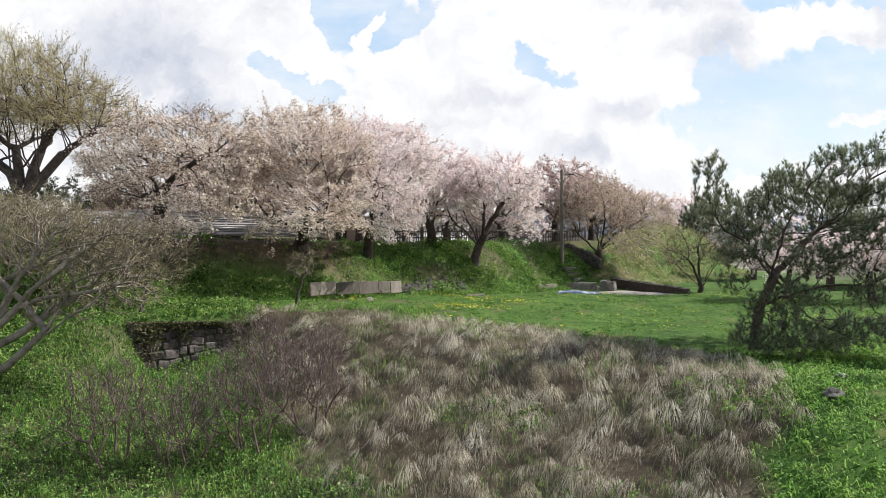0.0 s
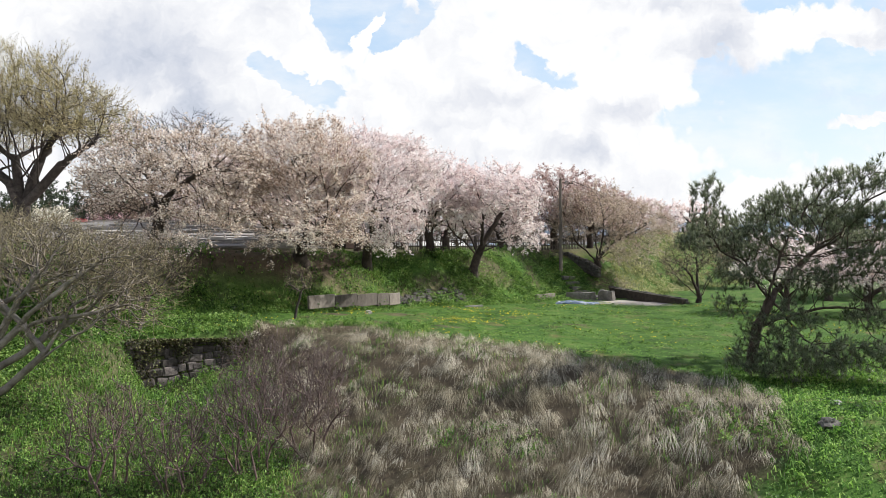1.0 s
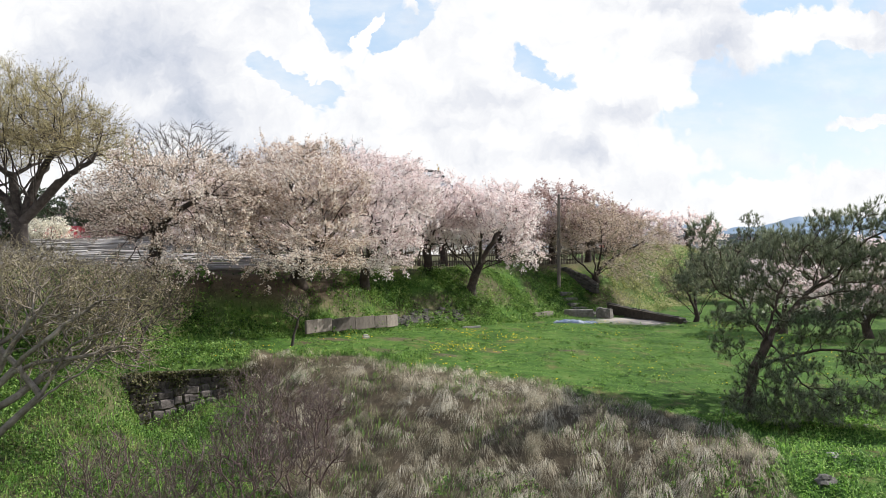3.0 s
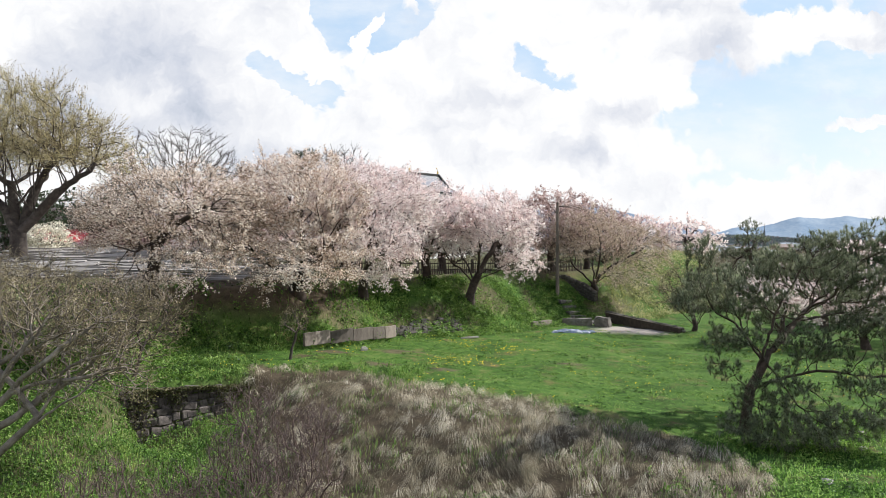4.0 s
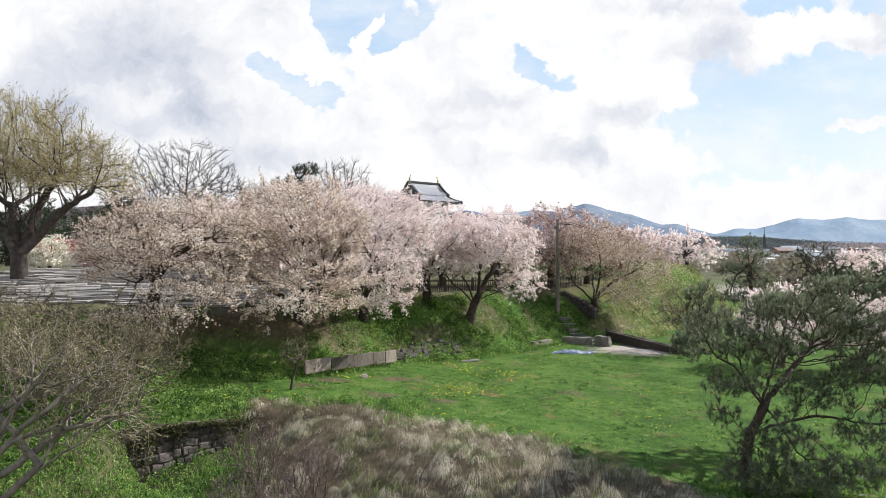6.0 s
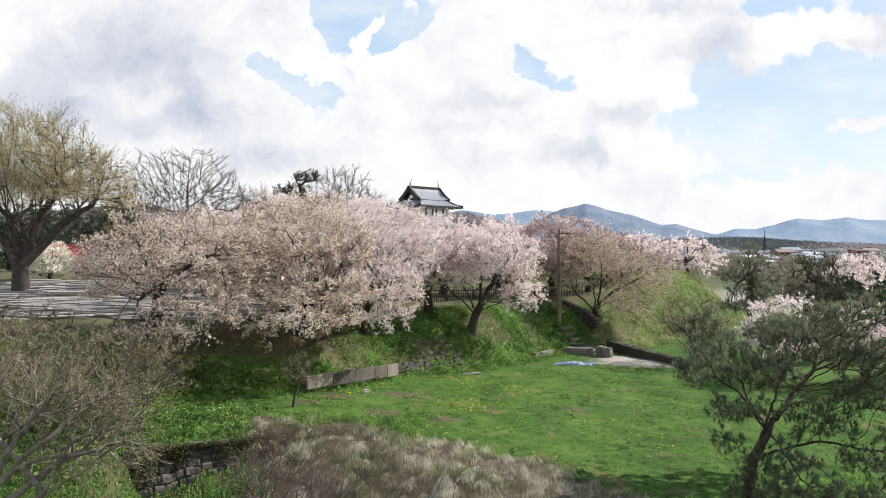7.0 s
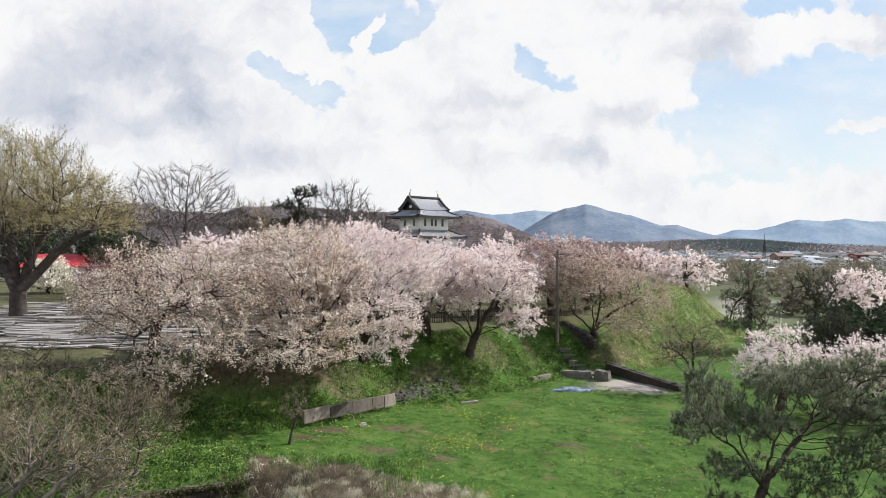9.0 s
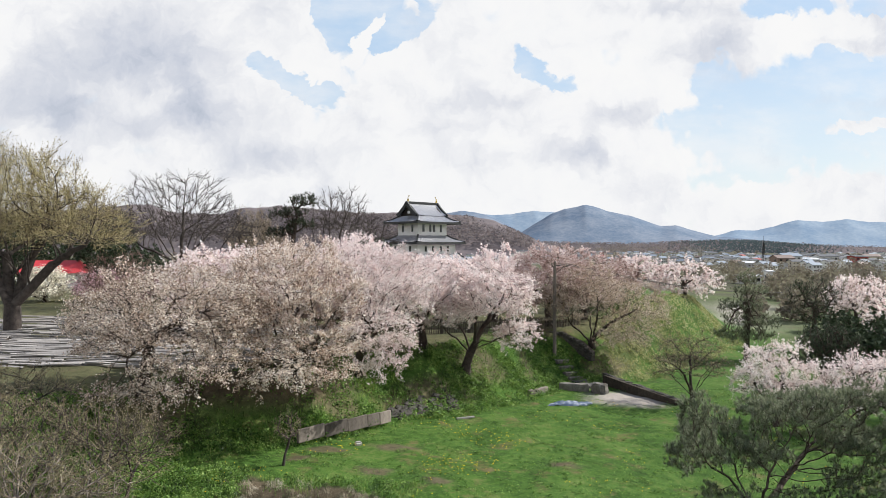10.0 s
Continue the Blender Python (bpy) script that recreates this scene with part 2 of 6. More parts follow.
BUSH_BUD = leafy("bush_twig", [(0.11, 0.088, 0.066), (0.21, 0.175, 0.125), (0.29, 0.25, 0.13), (0.38, 0.325, 0.21)], 0.25, patch=0.3)
PURPLE_SHOOT = leafy("purple_shoot", [(0.065, 0.046, 0.043), (0.12, 0.09, 0.082), (0.20, 0.16, 0.145)], 0.1, patch=0.2)
MEADOW = leafy("meadow_leaf", [(0.12, 0.15, 0.045), (0.24, 0.28, 0.085), (0.38, 0.38, 0.16), (0.56, 0.52, 0.32)], 0.4, patch=0.4, patch_scale=0.25)
HERB = leafy("herb_leaf", [(0.028, 0.058, 0.012), (0.078, 0.168, 0.026), (0.162, 0.285, 0.052), (0.245, 0.365, 0.088)], 0.36, patch=0.45, patch_scale=1.6)
# yellower plants, and a brighter copy of HERB: slope sunlight put into the colour
SUNLIT_TINT_HERB = leafy("sunlit_tint_herb_leaf", [(0.045, 0.11, 0.018), (0.12, 0.26, 0.038), (0.21, 0.39, 0.065), (0.31, 0.46, 0.11)], 0.42, patch=0.45, patch_scale=1.6)
GRASS = leafy("lawn_blade", [(0.036, 0.085, 0.012), (0.085, 0.19, 0.024), (0.14, 0.28, 0.042), (0.26, 0.33, 0.085)], 0.38, patch=0.45, patch_scale=1.3)
# root tint also paints the shade of the tussock gaps into the blades
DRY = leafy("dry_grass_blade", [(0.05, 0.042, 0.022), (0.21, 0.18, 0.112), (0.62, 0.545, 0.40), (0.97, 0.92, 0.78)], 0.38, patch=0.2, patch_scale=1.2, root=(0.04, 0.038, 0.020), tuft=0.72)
# brown thatch, tinted darker to carry the shade in the gaps
THATCH = leafy("shade_dark_thatch_blade", [(0.03, 0.03, 0.016), (0.07, 0.066, 0.034), (0.14, 0.125, 0.07)], 0.2, patch=0.3, patch_scale=0.7)
CREEPER = leafy("creeper_leaf", [(0.03, 0.024, 0.016), (0.07, 0.055, 0.03), (0.06, 0.085, 0.025), (0.16, 0.15, 0.06)], 0.2, patch=0.3)
DANDELION = leafy("dandelion_petals", [(0.75, 0.52, 0.01), (0.85, 0.65, 0.02)], 0.2)


# ------------------------------------------------------------------ mesh helpers
def mesh_np(name, verts, faces, material, smooth=False):
    """A mesh from arrays: verts n x 3, faces m x k."""
    verts, faces = np.asarray(verts, np.float32), np.asarray(faces, np.int32)
    me = bpy.data.meshes.new(name)
    me.vertices.add(len(verts))
    me.vertices.foreach_set("co", verts.ravel())
    k = faces.shape[1]
    me.loops.add(faces.size)
    me.loops.foreach_set("vertex_index", faces.ravel())
    me.polygons.add(len(faces))
    me.polygons.foreach_set("loop_start", np.arange(len(faces), dtype=np.int32) * k)
    if smooth:
        me.polygons.foreach_set("use_smooth", np.ones(len(faces), bool))
    me.materials.append(material)
    me.update(calc_edges=True)
    me.validate()
    return me


def part(name, data, material, parent, label="", m=None):
    """Links a bmesh or a mesh as ONE mesh object under a thing or a part."""
    if isinstance(data, bmesh.types.BMesh):
        me = bpy.data.meshes.new(name)
        data.to_mesh(me)
        data.free()
        me.materials.append(material)
        data = me
    ob = new(name, data)
    if m is not None:
        ob.matrix_basis = m
    ob.parent = parent
    return tagged(ob, label) if label else ob


def thing(name, label, category, m=None, group="", kind=""):
    ob = new(name)
    ob.empty_display_size = 0.3
    if m is not None:
        ob.matrix_basis = m
    return tagged(ob, label, category, group, kind)


def box_bm(boxes, bevel=0.0, segments=1):
    """Boxes (cx, cy, cz, sx, sy, sz[, rz degrees]) in one bmesh."""
    bm = bmesh.new()
    for b in boxes:
        cx, cy, cz, sx, sy, sz = b[:6]
        m = pose(cx, cy, cz, 0, 0, b[6] if len(b) > 6 else 0) @ Matrix.Diagonal((sx, sy, sz, 1))
        bmesh.ops.create_cube(bm, size=1, matrix=m)
    if bevel:
        bmesh.ops.bevel(bm, geom=bm.edges[:], offset=bevel, segments=segments, affect="EDGES")
    return bm


def unit(v):
    return v / np.maximum(np.linalg.norm(v, axis=-1, keepdims=True), 1e-9)


def frames_of(d):
    """Two arrays of vectors square to d."""
    ref = np.where(np.abs(d[:, 2:3]) < 0.9, np.array([[0, 0, 1.0]]), np.array([[1.0, 0, 0]]))
    a = unit(np.cross(d, ref))
    return a, np.cross(d, a)


def tubes(p0, p1, r0, r1, k=4):
    """Tapered tubes from p0 to p1."""
    d = unit(p1 - p0)
    a, b = frames_of(d)
    ang = np.arange(k) * 2 * np.pi / k
    ring = a[:, None, :] * np.cos(ang)[None, :, None] + b[:, None, :] * np.sin(ang)[None, :, None]
    v0, v1 = p0[:, None, :] + ring * r0[:, None, None], p1[:, None, :] + ring * r1[:, None, None]
    n = len(p0)
    verts = np.concatenate([v0, v1], 1).reshape(-1, 3)
    i = np.arange(k)
    f = np.stack([i, (i + 1) % k, (i + 1) % k + k, i + k], 1)
    return verts, (f[None] + (np.arange(n) * 2 * k)[:, None, None]).reshape(-1, 4)


def leaves(rng, centres, size, aspect=1.0, up=0.0, bend=0.0, petals=False):
    """A small four-cornered leaf at each centre, turned by chance; up: how far its face looks to the sky; petals: three-cornered."""
    n = len(centres)
    nor = rng.normal(size=(n, 3))
    nor[:, 2] += up * 2
    nor = unit(nor)
    a, b = frames_of(nor)
    ang = rng.uniform(0, 2 * np.pi, n)[:, None]
    u, v = a * np.cos(ang) + b * np.sin(ang), b * np.cos(ang) - a * np.sin(ang)
    s = size * rng.uniform(0.6, 1.35, n)[:, None]
    if petals:
        q = np.stack([centres - u * s * 0.5, centres + u * s * 0.45 - v * s * 0.5, centres + u * s * 0.4 + v * s * 0.55], 1)
        return q.reshape(-1, 3), np.arange(n * 3).reshape(-1, 3)
    q = np.stack([centres - u * s * 0.5, centres - v * s * 0.42 * aspect + nor * s * bend,
                  centres + u * s * 0.5, centres + v * s * 0.42 * aspect + nor * s * bend], 1)
    return q.reshape(-1, 3), np.arange(n * 4).reshape(-1, 4)


def joined(*pairs):
    vs, fs, k = [], [], 0
    for v, f in pairs:
        vs.append(v)
        fs.append(f + k)
        k += len(v)
    return np.concatenate(vs), np.concatenate(fs)


def smooth(a, b, x):
    t = np.clip((x - a) / (b - a), 0, 1)
    return t * t * (3 - 2 * t)


# ------------------------------------------------------------------ the ground
FOOT_X = np.array([-60, -24, -15, -12, -10, -8.8, -7.4, -5, -1.6, 1.9, 6.6, 8.6, 10.5, 12, 13.5, 18, 27, 33, 36, 36.5])
FOOT_Y = np.array([-12, 3, 13, 17, 20.5, 23.6, 26.0, 27.7, 31.6, 34.0, 39.6, 42.3, 43.2, 43.2, 44.0, 49.5, 60, 75, 100, 400])


def bank_distance(x, y):
    """How far a place lies behind the foot of the bank (minus: before it)."""
    best = np.full(x.shape, 1e9)
    for i in range(len(FOOT_X) - 1):
        ax, ay, bx, by = FOOT_X[i], FOOT_Y[i], FOOT_X[i + 1], FOOT_Y[i + 1]
        dx, dy = bx - ax, by - ay
        t = np.clip(((x - ax) * dx + (y - ay) * dy) / (dx * dx + dy * dy), 0, 1)
        best = np.minimum(best, np.hypot(x - ax - t * dx, y - ay - t * dy))
    return np.where(y > np.interp(x, FOOT_X, FOOT_Y), best, -best)


EDGE_X = np.array([-8, -5.3, -1.9, 1.6, 2.8, 7, 10, 16, 40])
EDGE_Y = np.array([22.2, 22.0, 20.6, 17.7, 17.0, 13.2, 11.6, 9.5, 4])


def edge_drop(x, y):
    """How far a place lies below the lawn's rim, towards the moat."""
    return (np.interp(x, EDGE_X, EDGE_Y) - y) * 0.82


def wall_x(y):
    return np.interp(y, [9, 12, 16, 18, 19.6, 20.5, 20.95, 21.5, 22.0], [-12.5, -11.8, -10.8, -9.8, -8.7, -7.8, -7.16, -6.47, -5.9])


DRY_X = np.array([-7.5, -5.7, -1.0, 3.3, 6.2, 7.4])
DRY_Y = np.array([23.2, 23.1, 22.5, 19.4, 16.3, 14.2])


def dryness(x, y):
    """1 where the old grass stands."""
    wob = 0.35 * np.sin(x * 2.1 + np.sin(y * 1.7)) + 0.25 * np.sin(y * 3.1 + x * 1.3)
    rim = smooth(-0.4, 0.5, np.interp(x, DRY_X, DRY_Y, left=-50, right=-50) - y + wob)
    rim = rim * smooth(-0.35, 0.45, np.interp(y, [9, 11, 12.5, 14, 16], [5.0, 5.9, 6.9, 7.3, 7.0]) - x + 0.7 * wob)
    return rim * smooth(-0.3, 0.6, x - np.interp(y, [9, 12, 17, 22], [-1.2, -1.8, -3.9, -5.9]) + 0.6 * wob)


def height(x, y, rough=True):
    x, y = np.asarray(x, float), np.asarray(y, float)
    lawn = -0.55 - 0.042 * np.clip(x, -12, 9) - 0.010 * (np.clip(y, 10, 60) - 10)
    d = edge_drop(x, y)
    grade = 0.40 + 0.12 * smooth(0, -6, x) - 0.10 * smooth(6, 12, x)
    soft = np.where(d > 0, d * d / (d + 0.7), 0)
    z = lawn - np.minimum(soft * grade * 1.08, 4.2)
    # the green spur above the rubble wall
    spur = -0.45 - 0.30 * np.maximum(0, 18.6 - y)
    w = 0.12 + 2.6 * np.maximum(0, 19.7 - y)
    k = 1 - smooth(0, 1, (x - wall_x(y)) / w)
    z = z + k * np.maximum(0, np.maximum(spur, -4.5) - z)
    # the hollow at the rubble wall's foot
    f = x - wall_x(y)
    z = z - 1.0 * smooth(0.0, 1.0, f / (0.45 + 2.2 * np.maximum(0, 19.6 - y))) * smooth(4.6, 1.4, f) * smooth(15, 18.6, y) * smooth(22.3, 21.3, y)
    # the bank, and the terrace behind it
    s = bank_distance(x, y)
    top = 1.75 + 0.5 * smooth(-4, -16, x) + 1.2 * smooth(13, 18, x) * smooth(75, 62, y)
    wide = 4.6 - 1.4 * smooth(-3, -9, x) + 0.6 * smooth(6, 9, x)
    up = smooth(0, 1, s / wide)
    z = z + (top - z) * up * (x > -60)
    # far plain
    far = smooth(95, 170, np.hypot(x * 0.8, y))
    z = z * (1 - far) - 2.0 * far
    right = smooth(24, 44, x) * smooth(30, 60, y) * (1 - up)
    z = z - 0.7 * right * (1 - far)
    # the moat's far side
    z = np.where(y < 4, np.maximum(z, -4.9), z)
    z = z + 3.0 * smooth(-8, -20, y) * (1 - up)
    if rough:
        near = 1 - smooth(60, 110, np.hypot(x, y))
        z = z + near * (0.05 * np.sin(x * 1.3 + 1.7 * np.sin(y * 0.9)) * np.sin(y * 1.1 + x * 0.35)
                        + 0.025 * np.sin(x * 3.7 + 2 * np.sin(y * 2.3)) * np.sin(y * 4.1))
    return z


def ground_z(x, y):
    return float(height(np.array([x]), np.array([y]))[0])


WORN = ((-3.7, 27.0, 0.9, 0.45), (-1.1, 27.6, 1.0, 0.5), (0.7, 23.9, 0.6, 0.4), (5.6, 26.4, 0.7, 0.4), (-1.6, 24.7, 0.8, 0.4), (-6.2, 22.9, 0.5, 0.7), (-4.6, 25.9, 0.6, 0.35))


def worn_lawn(x, y):
    """1 where the turf is trodden through to reddish earth."""
    total = np.zeros_like(np.asarray(x, float))
    for cx, cy, rx, ry in WORN:
        d = np.hypot((x - cx) / rx, (y - cy) / ry) + 0.35 * np.sin(x * 5.3 + np.sin(y * 4.1)) * np.sin(y * 6.7)
        total = np.maximum(total, smooth(1.25, 0.5, d))
    return total


def build_ground():
    def axis(lo, hi, fine, a, b):
        mid = np.arange(a, b, fine)
        left = a - np.cumsum(np.geomspace(fine, (a - lo) / 6, 42))
        right = b + np.cumsum(np.geomspace(fine, (hi - b) / 6, 42)) - fine
        return np.concatenate([left[::-1], mid, right])

    xs, ys = axis(-5000, 5000, 0.18, -14, 17), axis(-3000, 5200, 0.18, 9, 46)
    X, Y = np.meshgrid(xs, ys)
    Z = height(X, Y)
    n, m = len(xs), len(ys)
    i = (np.arange(m - 1)[:, None] * n + np.arange(n - 1)[None]).ravel()
    faces = np.stack([i, i + 1, i + n + 1, i + n], 1)
    me = mesh_np("ground", np.stack([X, Y, Z], -1).reshape(-1, 3), faces, GROUND, True)
    s = bank_distance(X, Y)
    gully = smooth(-0.1, 0.3, X - wall_x(Y)) * smooth(22.4, 21.4, Y) * smooth(0.5, -0.8, X + 0.25 * (Y - 12)) * (Y > 6)
    wob = 0.5 * np.sin(X * 1.9 + np.sin(Y * 1.3)) + 0.35 * np.sin(Y * 2.7 + X)
    dry = dryness(X, Y)
    gravel = smooth(0.9, 0.0, np.hypot((X - 11.6) / 2.3, (Y - 38.9) / 1.9) - 0.55 + 0.12 * wob)
    lot = smooth(0.3, 0.0, np.hypot((X - 42 - 0.35 * (Y - 95)) / 4.0, (Y - 95) / 18) - 0.85)
    far = np.maximum(smooth(90, 150, np.hypot(X * 0.8, Y)), 0.6 * smooth(22, 30, X) * smooth(46, 60, Y) * smooth(-2, -6, s))
    soil = smooth(1.2, 2.5, s) * smooth(-1.5, -5, X) * smooth(-13, -10, X) * (1 - far) * smooth(42, 36, Y)
    litter = smooth(0.3, 1.2, s) * (1 - far) * smooth(0.35, 0.75, 0.5 + 0.3 * np.sin(X * 1.1 + 2 * np.sin(Y * 0.6)) + 0.25 * np.sin(Y * 1.7 - X)) * smooth(60, 50, Y)
    terrace = smooth(3.2, 4.6, s) * smooth(16, 12, X) * (1 - far) * smooth(130, 110, Y)
    soil = np.maximum(np.maximum(np.maximum(soil, 0.75 * litter), 0.7 * terrace), 0.85 * worn_lawn(X, Y))
    for name, a in (("dry", dry), ("gravel", np.maximum(gravel, lot)), ("soil", np.maximum(soil, 0.7 * gully)), ("plain", far)):
        at = me.attributes.new(name, "FLOAT", "POINT")
        at.data.foreach_set("value", np.ascontiguousarray(a.ravel(), np.float32))
    tagged(new("ground", me), "uneven grassy ground falling from a lawn to a dry moat", "ground", kind="structure")


def ground_material():
    m, N, b = principled("grassy_ground", 0.95, 0, 0.1)
    co = N.t.nodes.new("ShaderNodeTexCoord")
    v = co.outputs["Object"]
    n1, n2, n3 = N.noise(v, 0.5, 6, 0.65), N.noise(v, 3.5, 7, 0.7), N.noise(v, 18, 5, 0.75)

    def attr(name):
        a = N.t.nodes.new("ShaderNodeAttribute")
        a.attribute_name = name
        return a.outputs["Fac"]

    f = N.math("ADD", N.math("MULTIPLY", n1, 0.3), N.math("ADD", N.math("MULTIPLY", n2, 0.35), N.math("MULTIPLY", n3, 0.35)))
    grass = N.ramp(f, [(0.38, (0.016, 0.032, 0.008)), (0.46, (0.035, 0.078, 0.014)), (0.53, (0.062, 0.125, 0.022)), (0.62, (0.13, 0.145, 0.05))])
    worn = N.range(N.noise(v, 0.8, 7, 0.72), 0.55, 0.68)
    grass = N.mix(N.math("MULTIPLY", worn, 0.75), grass, (0.155, 0.105, 0.06))
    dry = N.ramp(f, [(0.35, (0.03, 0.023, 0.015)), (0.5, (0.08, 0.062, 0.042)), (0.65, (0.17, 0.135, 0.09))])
    soil = N.ramp(f, [(0.38, (0.045, 0.034, 0.024)), (0.5, (0.095, 0.073, 0.05)), (0.62, (0.15, 0.12, 0.08))])
    gravel = N.ramp(N.math("ADD", N.math("MULTIPLY", n3, 0.7), N.math("MULTIPLY", n2, 0.3)), [(0.3, (0.20, 0.175, 0.15)), (0.7, (0.43, 0.39, 0.35))])
    plain = N.ramp(N.noise(v, 0.05, 9, 0.75), [(0.35, (0.045, 0.05, 0.03)), (0.48, (0.085, 0.078, 0.055)), (0.60, (0.085, 0.105, 0.042)), (0.72, (0.17, 0.16, 0.14))])
    c = N.mix(attr("soil"), grass, soil)
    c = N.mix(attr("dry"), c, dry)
    c = N.mix(attr("plain"), c, plain)
    c = N.mix(attr("gravel"), c, gravel)
    N.link(c, b.inputs["Base Color"])
    bp = N.t.nodes.new("ShaderNodeBump")
    bp.inputs["Strength"].default_value, bp.inputs["Distance"].default_value = 0.7, 0.08
    N.link(f, bp.inputs["Height"])
    N.link(bp.outputs[0], b.inputs["Normal"])
    return m


GROUND = ground_material()
build_ground()


# ------------------------------------------------------------------ trees and shrubs
def skeleton(rng, trunk, blobs, nodes, reach=0.35, shell=0.5, droop=0.0):
    """Branches from a trunk line into a crown given as ellipsoids. Returns points, parents."""
    pts = [np.array(p, float) for p in trunk]
    parent = [-1] + list(range(len(trunk) - 1))
    path = [0.0]
    for i in range(1, len(trunk)):
        path.append(path[-1] + np.linalg.norm(pts[i] - pts[i - 1]))
    blobs = np.array(blobs, float)
    vol = np.prod(blobs[:, 3:6], 1) ** 0.8
    pick = rng.choice(len(blobs), nodes, p=vol / vol.sum())
    d = unit(rng.normal(size=(nodes, 3)))
    r = rng.uniform(0, 1, nodes)[:, None] ** (1 / 3 * (1 - shell) + 0.08)
    # uneven rim
    lump = 1 + 0.16 * np.sin(d[:, :1] * 5 + pick[:, None] * 2.1) * np.sin(d[:, 1:2] * 6 + 1) + 0.1 * np.sin(d[:, 2:] * 9)
    target = blobs[pick, :3] + d * r * blobs[pick, 3:6] * lump
    target = target[np.argsort(np.linalg.norm(target - pts[-1], axis=1))]
    P = np.zeros((len(pts) + nodes * 2, 3))
    L = np.zeros(len(P))
    n = len(pts)
    P[:n], L[:n] = pts, path
    root_ok = max(0, len(trunk) - 3)
    for t in target:
        dist = np.linalg.norm(P[root_ok:n] - t, axis=1)
        j = int(np.argmin(dist + reach * L[root_ok:n])) + root_ok
        dj = np.linalg.norm(P[j] - t)
        if dj < 0.12:
            continue
        if dj > 0.7:      # a bent limb
            mid = P[j] * 0.5 + t * 0.5 + rng.normal(size=3) * dj * 0.10
            mid[2] += dj * (0.07 - droop)
            P[n], L[n] = mid, L[j] + dj * 0.5
            parent.append(j)
            j = n
            n += 1
        P[n], L[n] = t, L[j] + np.linalg.norm(P[j] - t)
        parent.append(j)
        n += 1
    return P[:n], np.array(parent)


def colonize(rng, trunk, blobs, count, step=0.3, kill=None, shell=0.5, lift=0.0, floor=-1.0, limbs=5, arch=0.25, inertia=0.4, sway=0.16, tiers=0.0):
    """Branches that grow step by step towards free places in a crown of ellipsoids. Returns points, parents.
    lift: pull upwards; floor: lowest part of each ellipsoid that is filled; limbs: boughs leaving the trunk's top; tiers: height between the layers of sprays."""
    kill = kill or 1.05 * step
    blobs = np.array(blobs, float)
    vol = np.prod(blobs[:, 3:6], 1) ** 0.75
    pick = rng.choice(len(blobs), count, p=vol / vol.sum())
    d = unit(rng.normal(size=(count, 3)))
    d[:, 2] = np.where(d[:, 2] < floor, floor + 0.6 * np.abs(d[:, 2] - floor), d[:, 2])
    r = rng.uniform(0, 1, count)[:, None] ** (1 / 3 * (1 - shell) + 0.06)
    lump = 1 + 0.10 * np.sin(d[:, :1] * 5 + pick[:, None] * 2.1) * np.sin(d[:, 1:2] * 6 + 1) + 0.06 * np.sin(d[:, 2:] * 9)
    A = blobs[pick, :3] + d * r * blobs[pick, 3:6] * lump
    if tiers:
        wave = 0.5 * np.sin(A[:, 0] * 0.9 + 1.7 * np.sin(A[:, 1] * 0.8)) + 0.4 * np.sin(A[:, 1] * 1.3 + A[:, 0] * 0.5)
        level = (A[:, 2] / tiers + wave)
        snap = np.round(level) + rng.normal(size=count) * 0.13
        out = np.linalg.norm((A - blobs[pick, :3])[:, :2] / blobs[pick, 3:5], axis=1)
        A[:, 2] += np.where(rng.uniform(size=count) < 0.85, (snap - level) * tiers, 0) - 0.25 * tiers * out ** 2
    P = np.zeros((9000, 3))
    D = np.zeros((9000, 3))
    parent = [-1] + list(range(len(trunk) - 1))
    n = len(trunk)
    P[:n] = trunk
    D[1:n] = unit(P[1:n] - P[:n - 1])
    D[0] = (0, 0, 1)
    # boughs: they leave the trunk's upper part and arch towards places far apart
    top = P[n - 1].copy()
    goals = [A[np.argmax(np.linalg.norm((A - top)[:, :2], axis=1))]]
    for _ in range(limbs - 1):
        far = np.min([np.linalg.norm(unit(A - top) - unit(g - top), axis=1) for g in goals], 0)
        goals.append(A[int(np.argmax(far))])
    base = n
    for k, g in enumerate(goals):
        j = base - 1 - (k % 2 if base > 2 else 0)
        way = g - P[j]
        long = np.linalg.norm(way)
        m = max(2, int(0.5 * long / step))
        q = P[j].copy()
        for i in range(1, m + 1):
            t = 0.5 * i / m
            p = P[base - 1 - (k % 2 if base > 2 else 0)] + way * t + np.array([0, 0, arch * long * 4 * t * (1 - t) * 0.5]) + rng.normal(size=3) * step * 0.12
            P[n], D[n] = p, unit(p - q)
            parent.append(j)
            j, q, n = n, p, n + 1
    near = np.zeros(count, int)
    dist = np.full(count, 1e9)
    alive = np.ones(count, bool)
    lo = max(0, base - 2)

    def relax(lo, hi):
        i = np.where(alive)[0]
        if len(i) == 0:
            return
        dd = np.linalg.norm(A[i][:, None] - P[None, lo:hi], axis=2)
        k = np.argmin(dd, 1)
        v = dd[np.arange(len(i)), k]
        better = v < dist[i]
        near[i[better]], dist[i[better]] = k[better] + lo, v[better]
        alive[dist < kill] = False

    relax(lo, n)
    for _ in range(90):
        i = np.where(alive)[0]
        if len(i) == 0 or n > 8400:
            break
        pull = np.zeros((n, 3))
        np.add.at(pull, near[i], unit(A[i] - P[near[i]]))
        src = np.unique(near[i])
        way = unit(unit(pull[src]) + inertia * D[src] + np.array([0, 0, lift]) + rng.normal(size=(len(src), 3)) * sway)
        q = P[src] + way * step
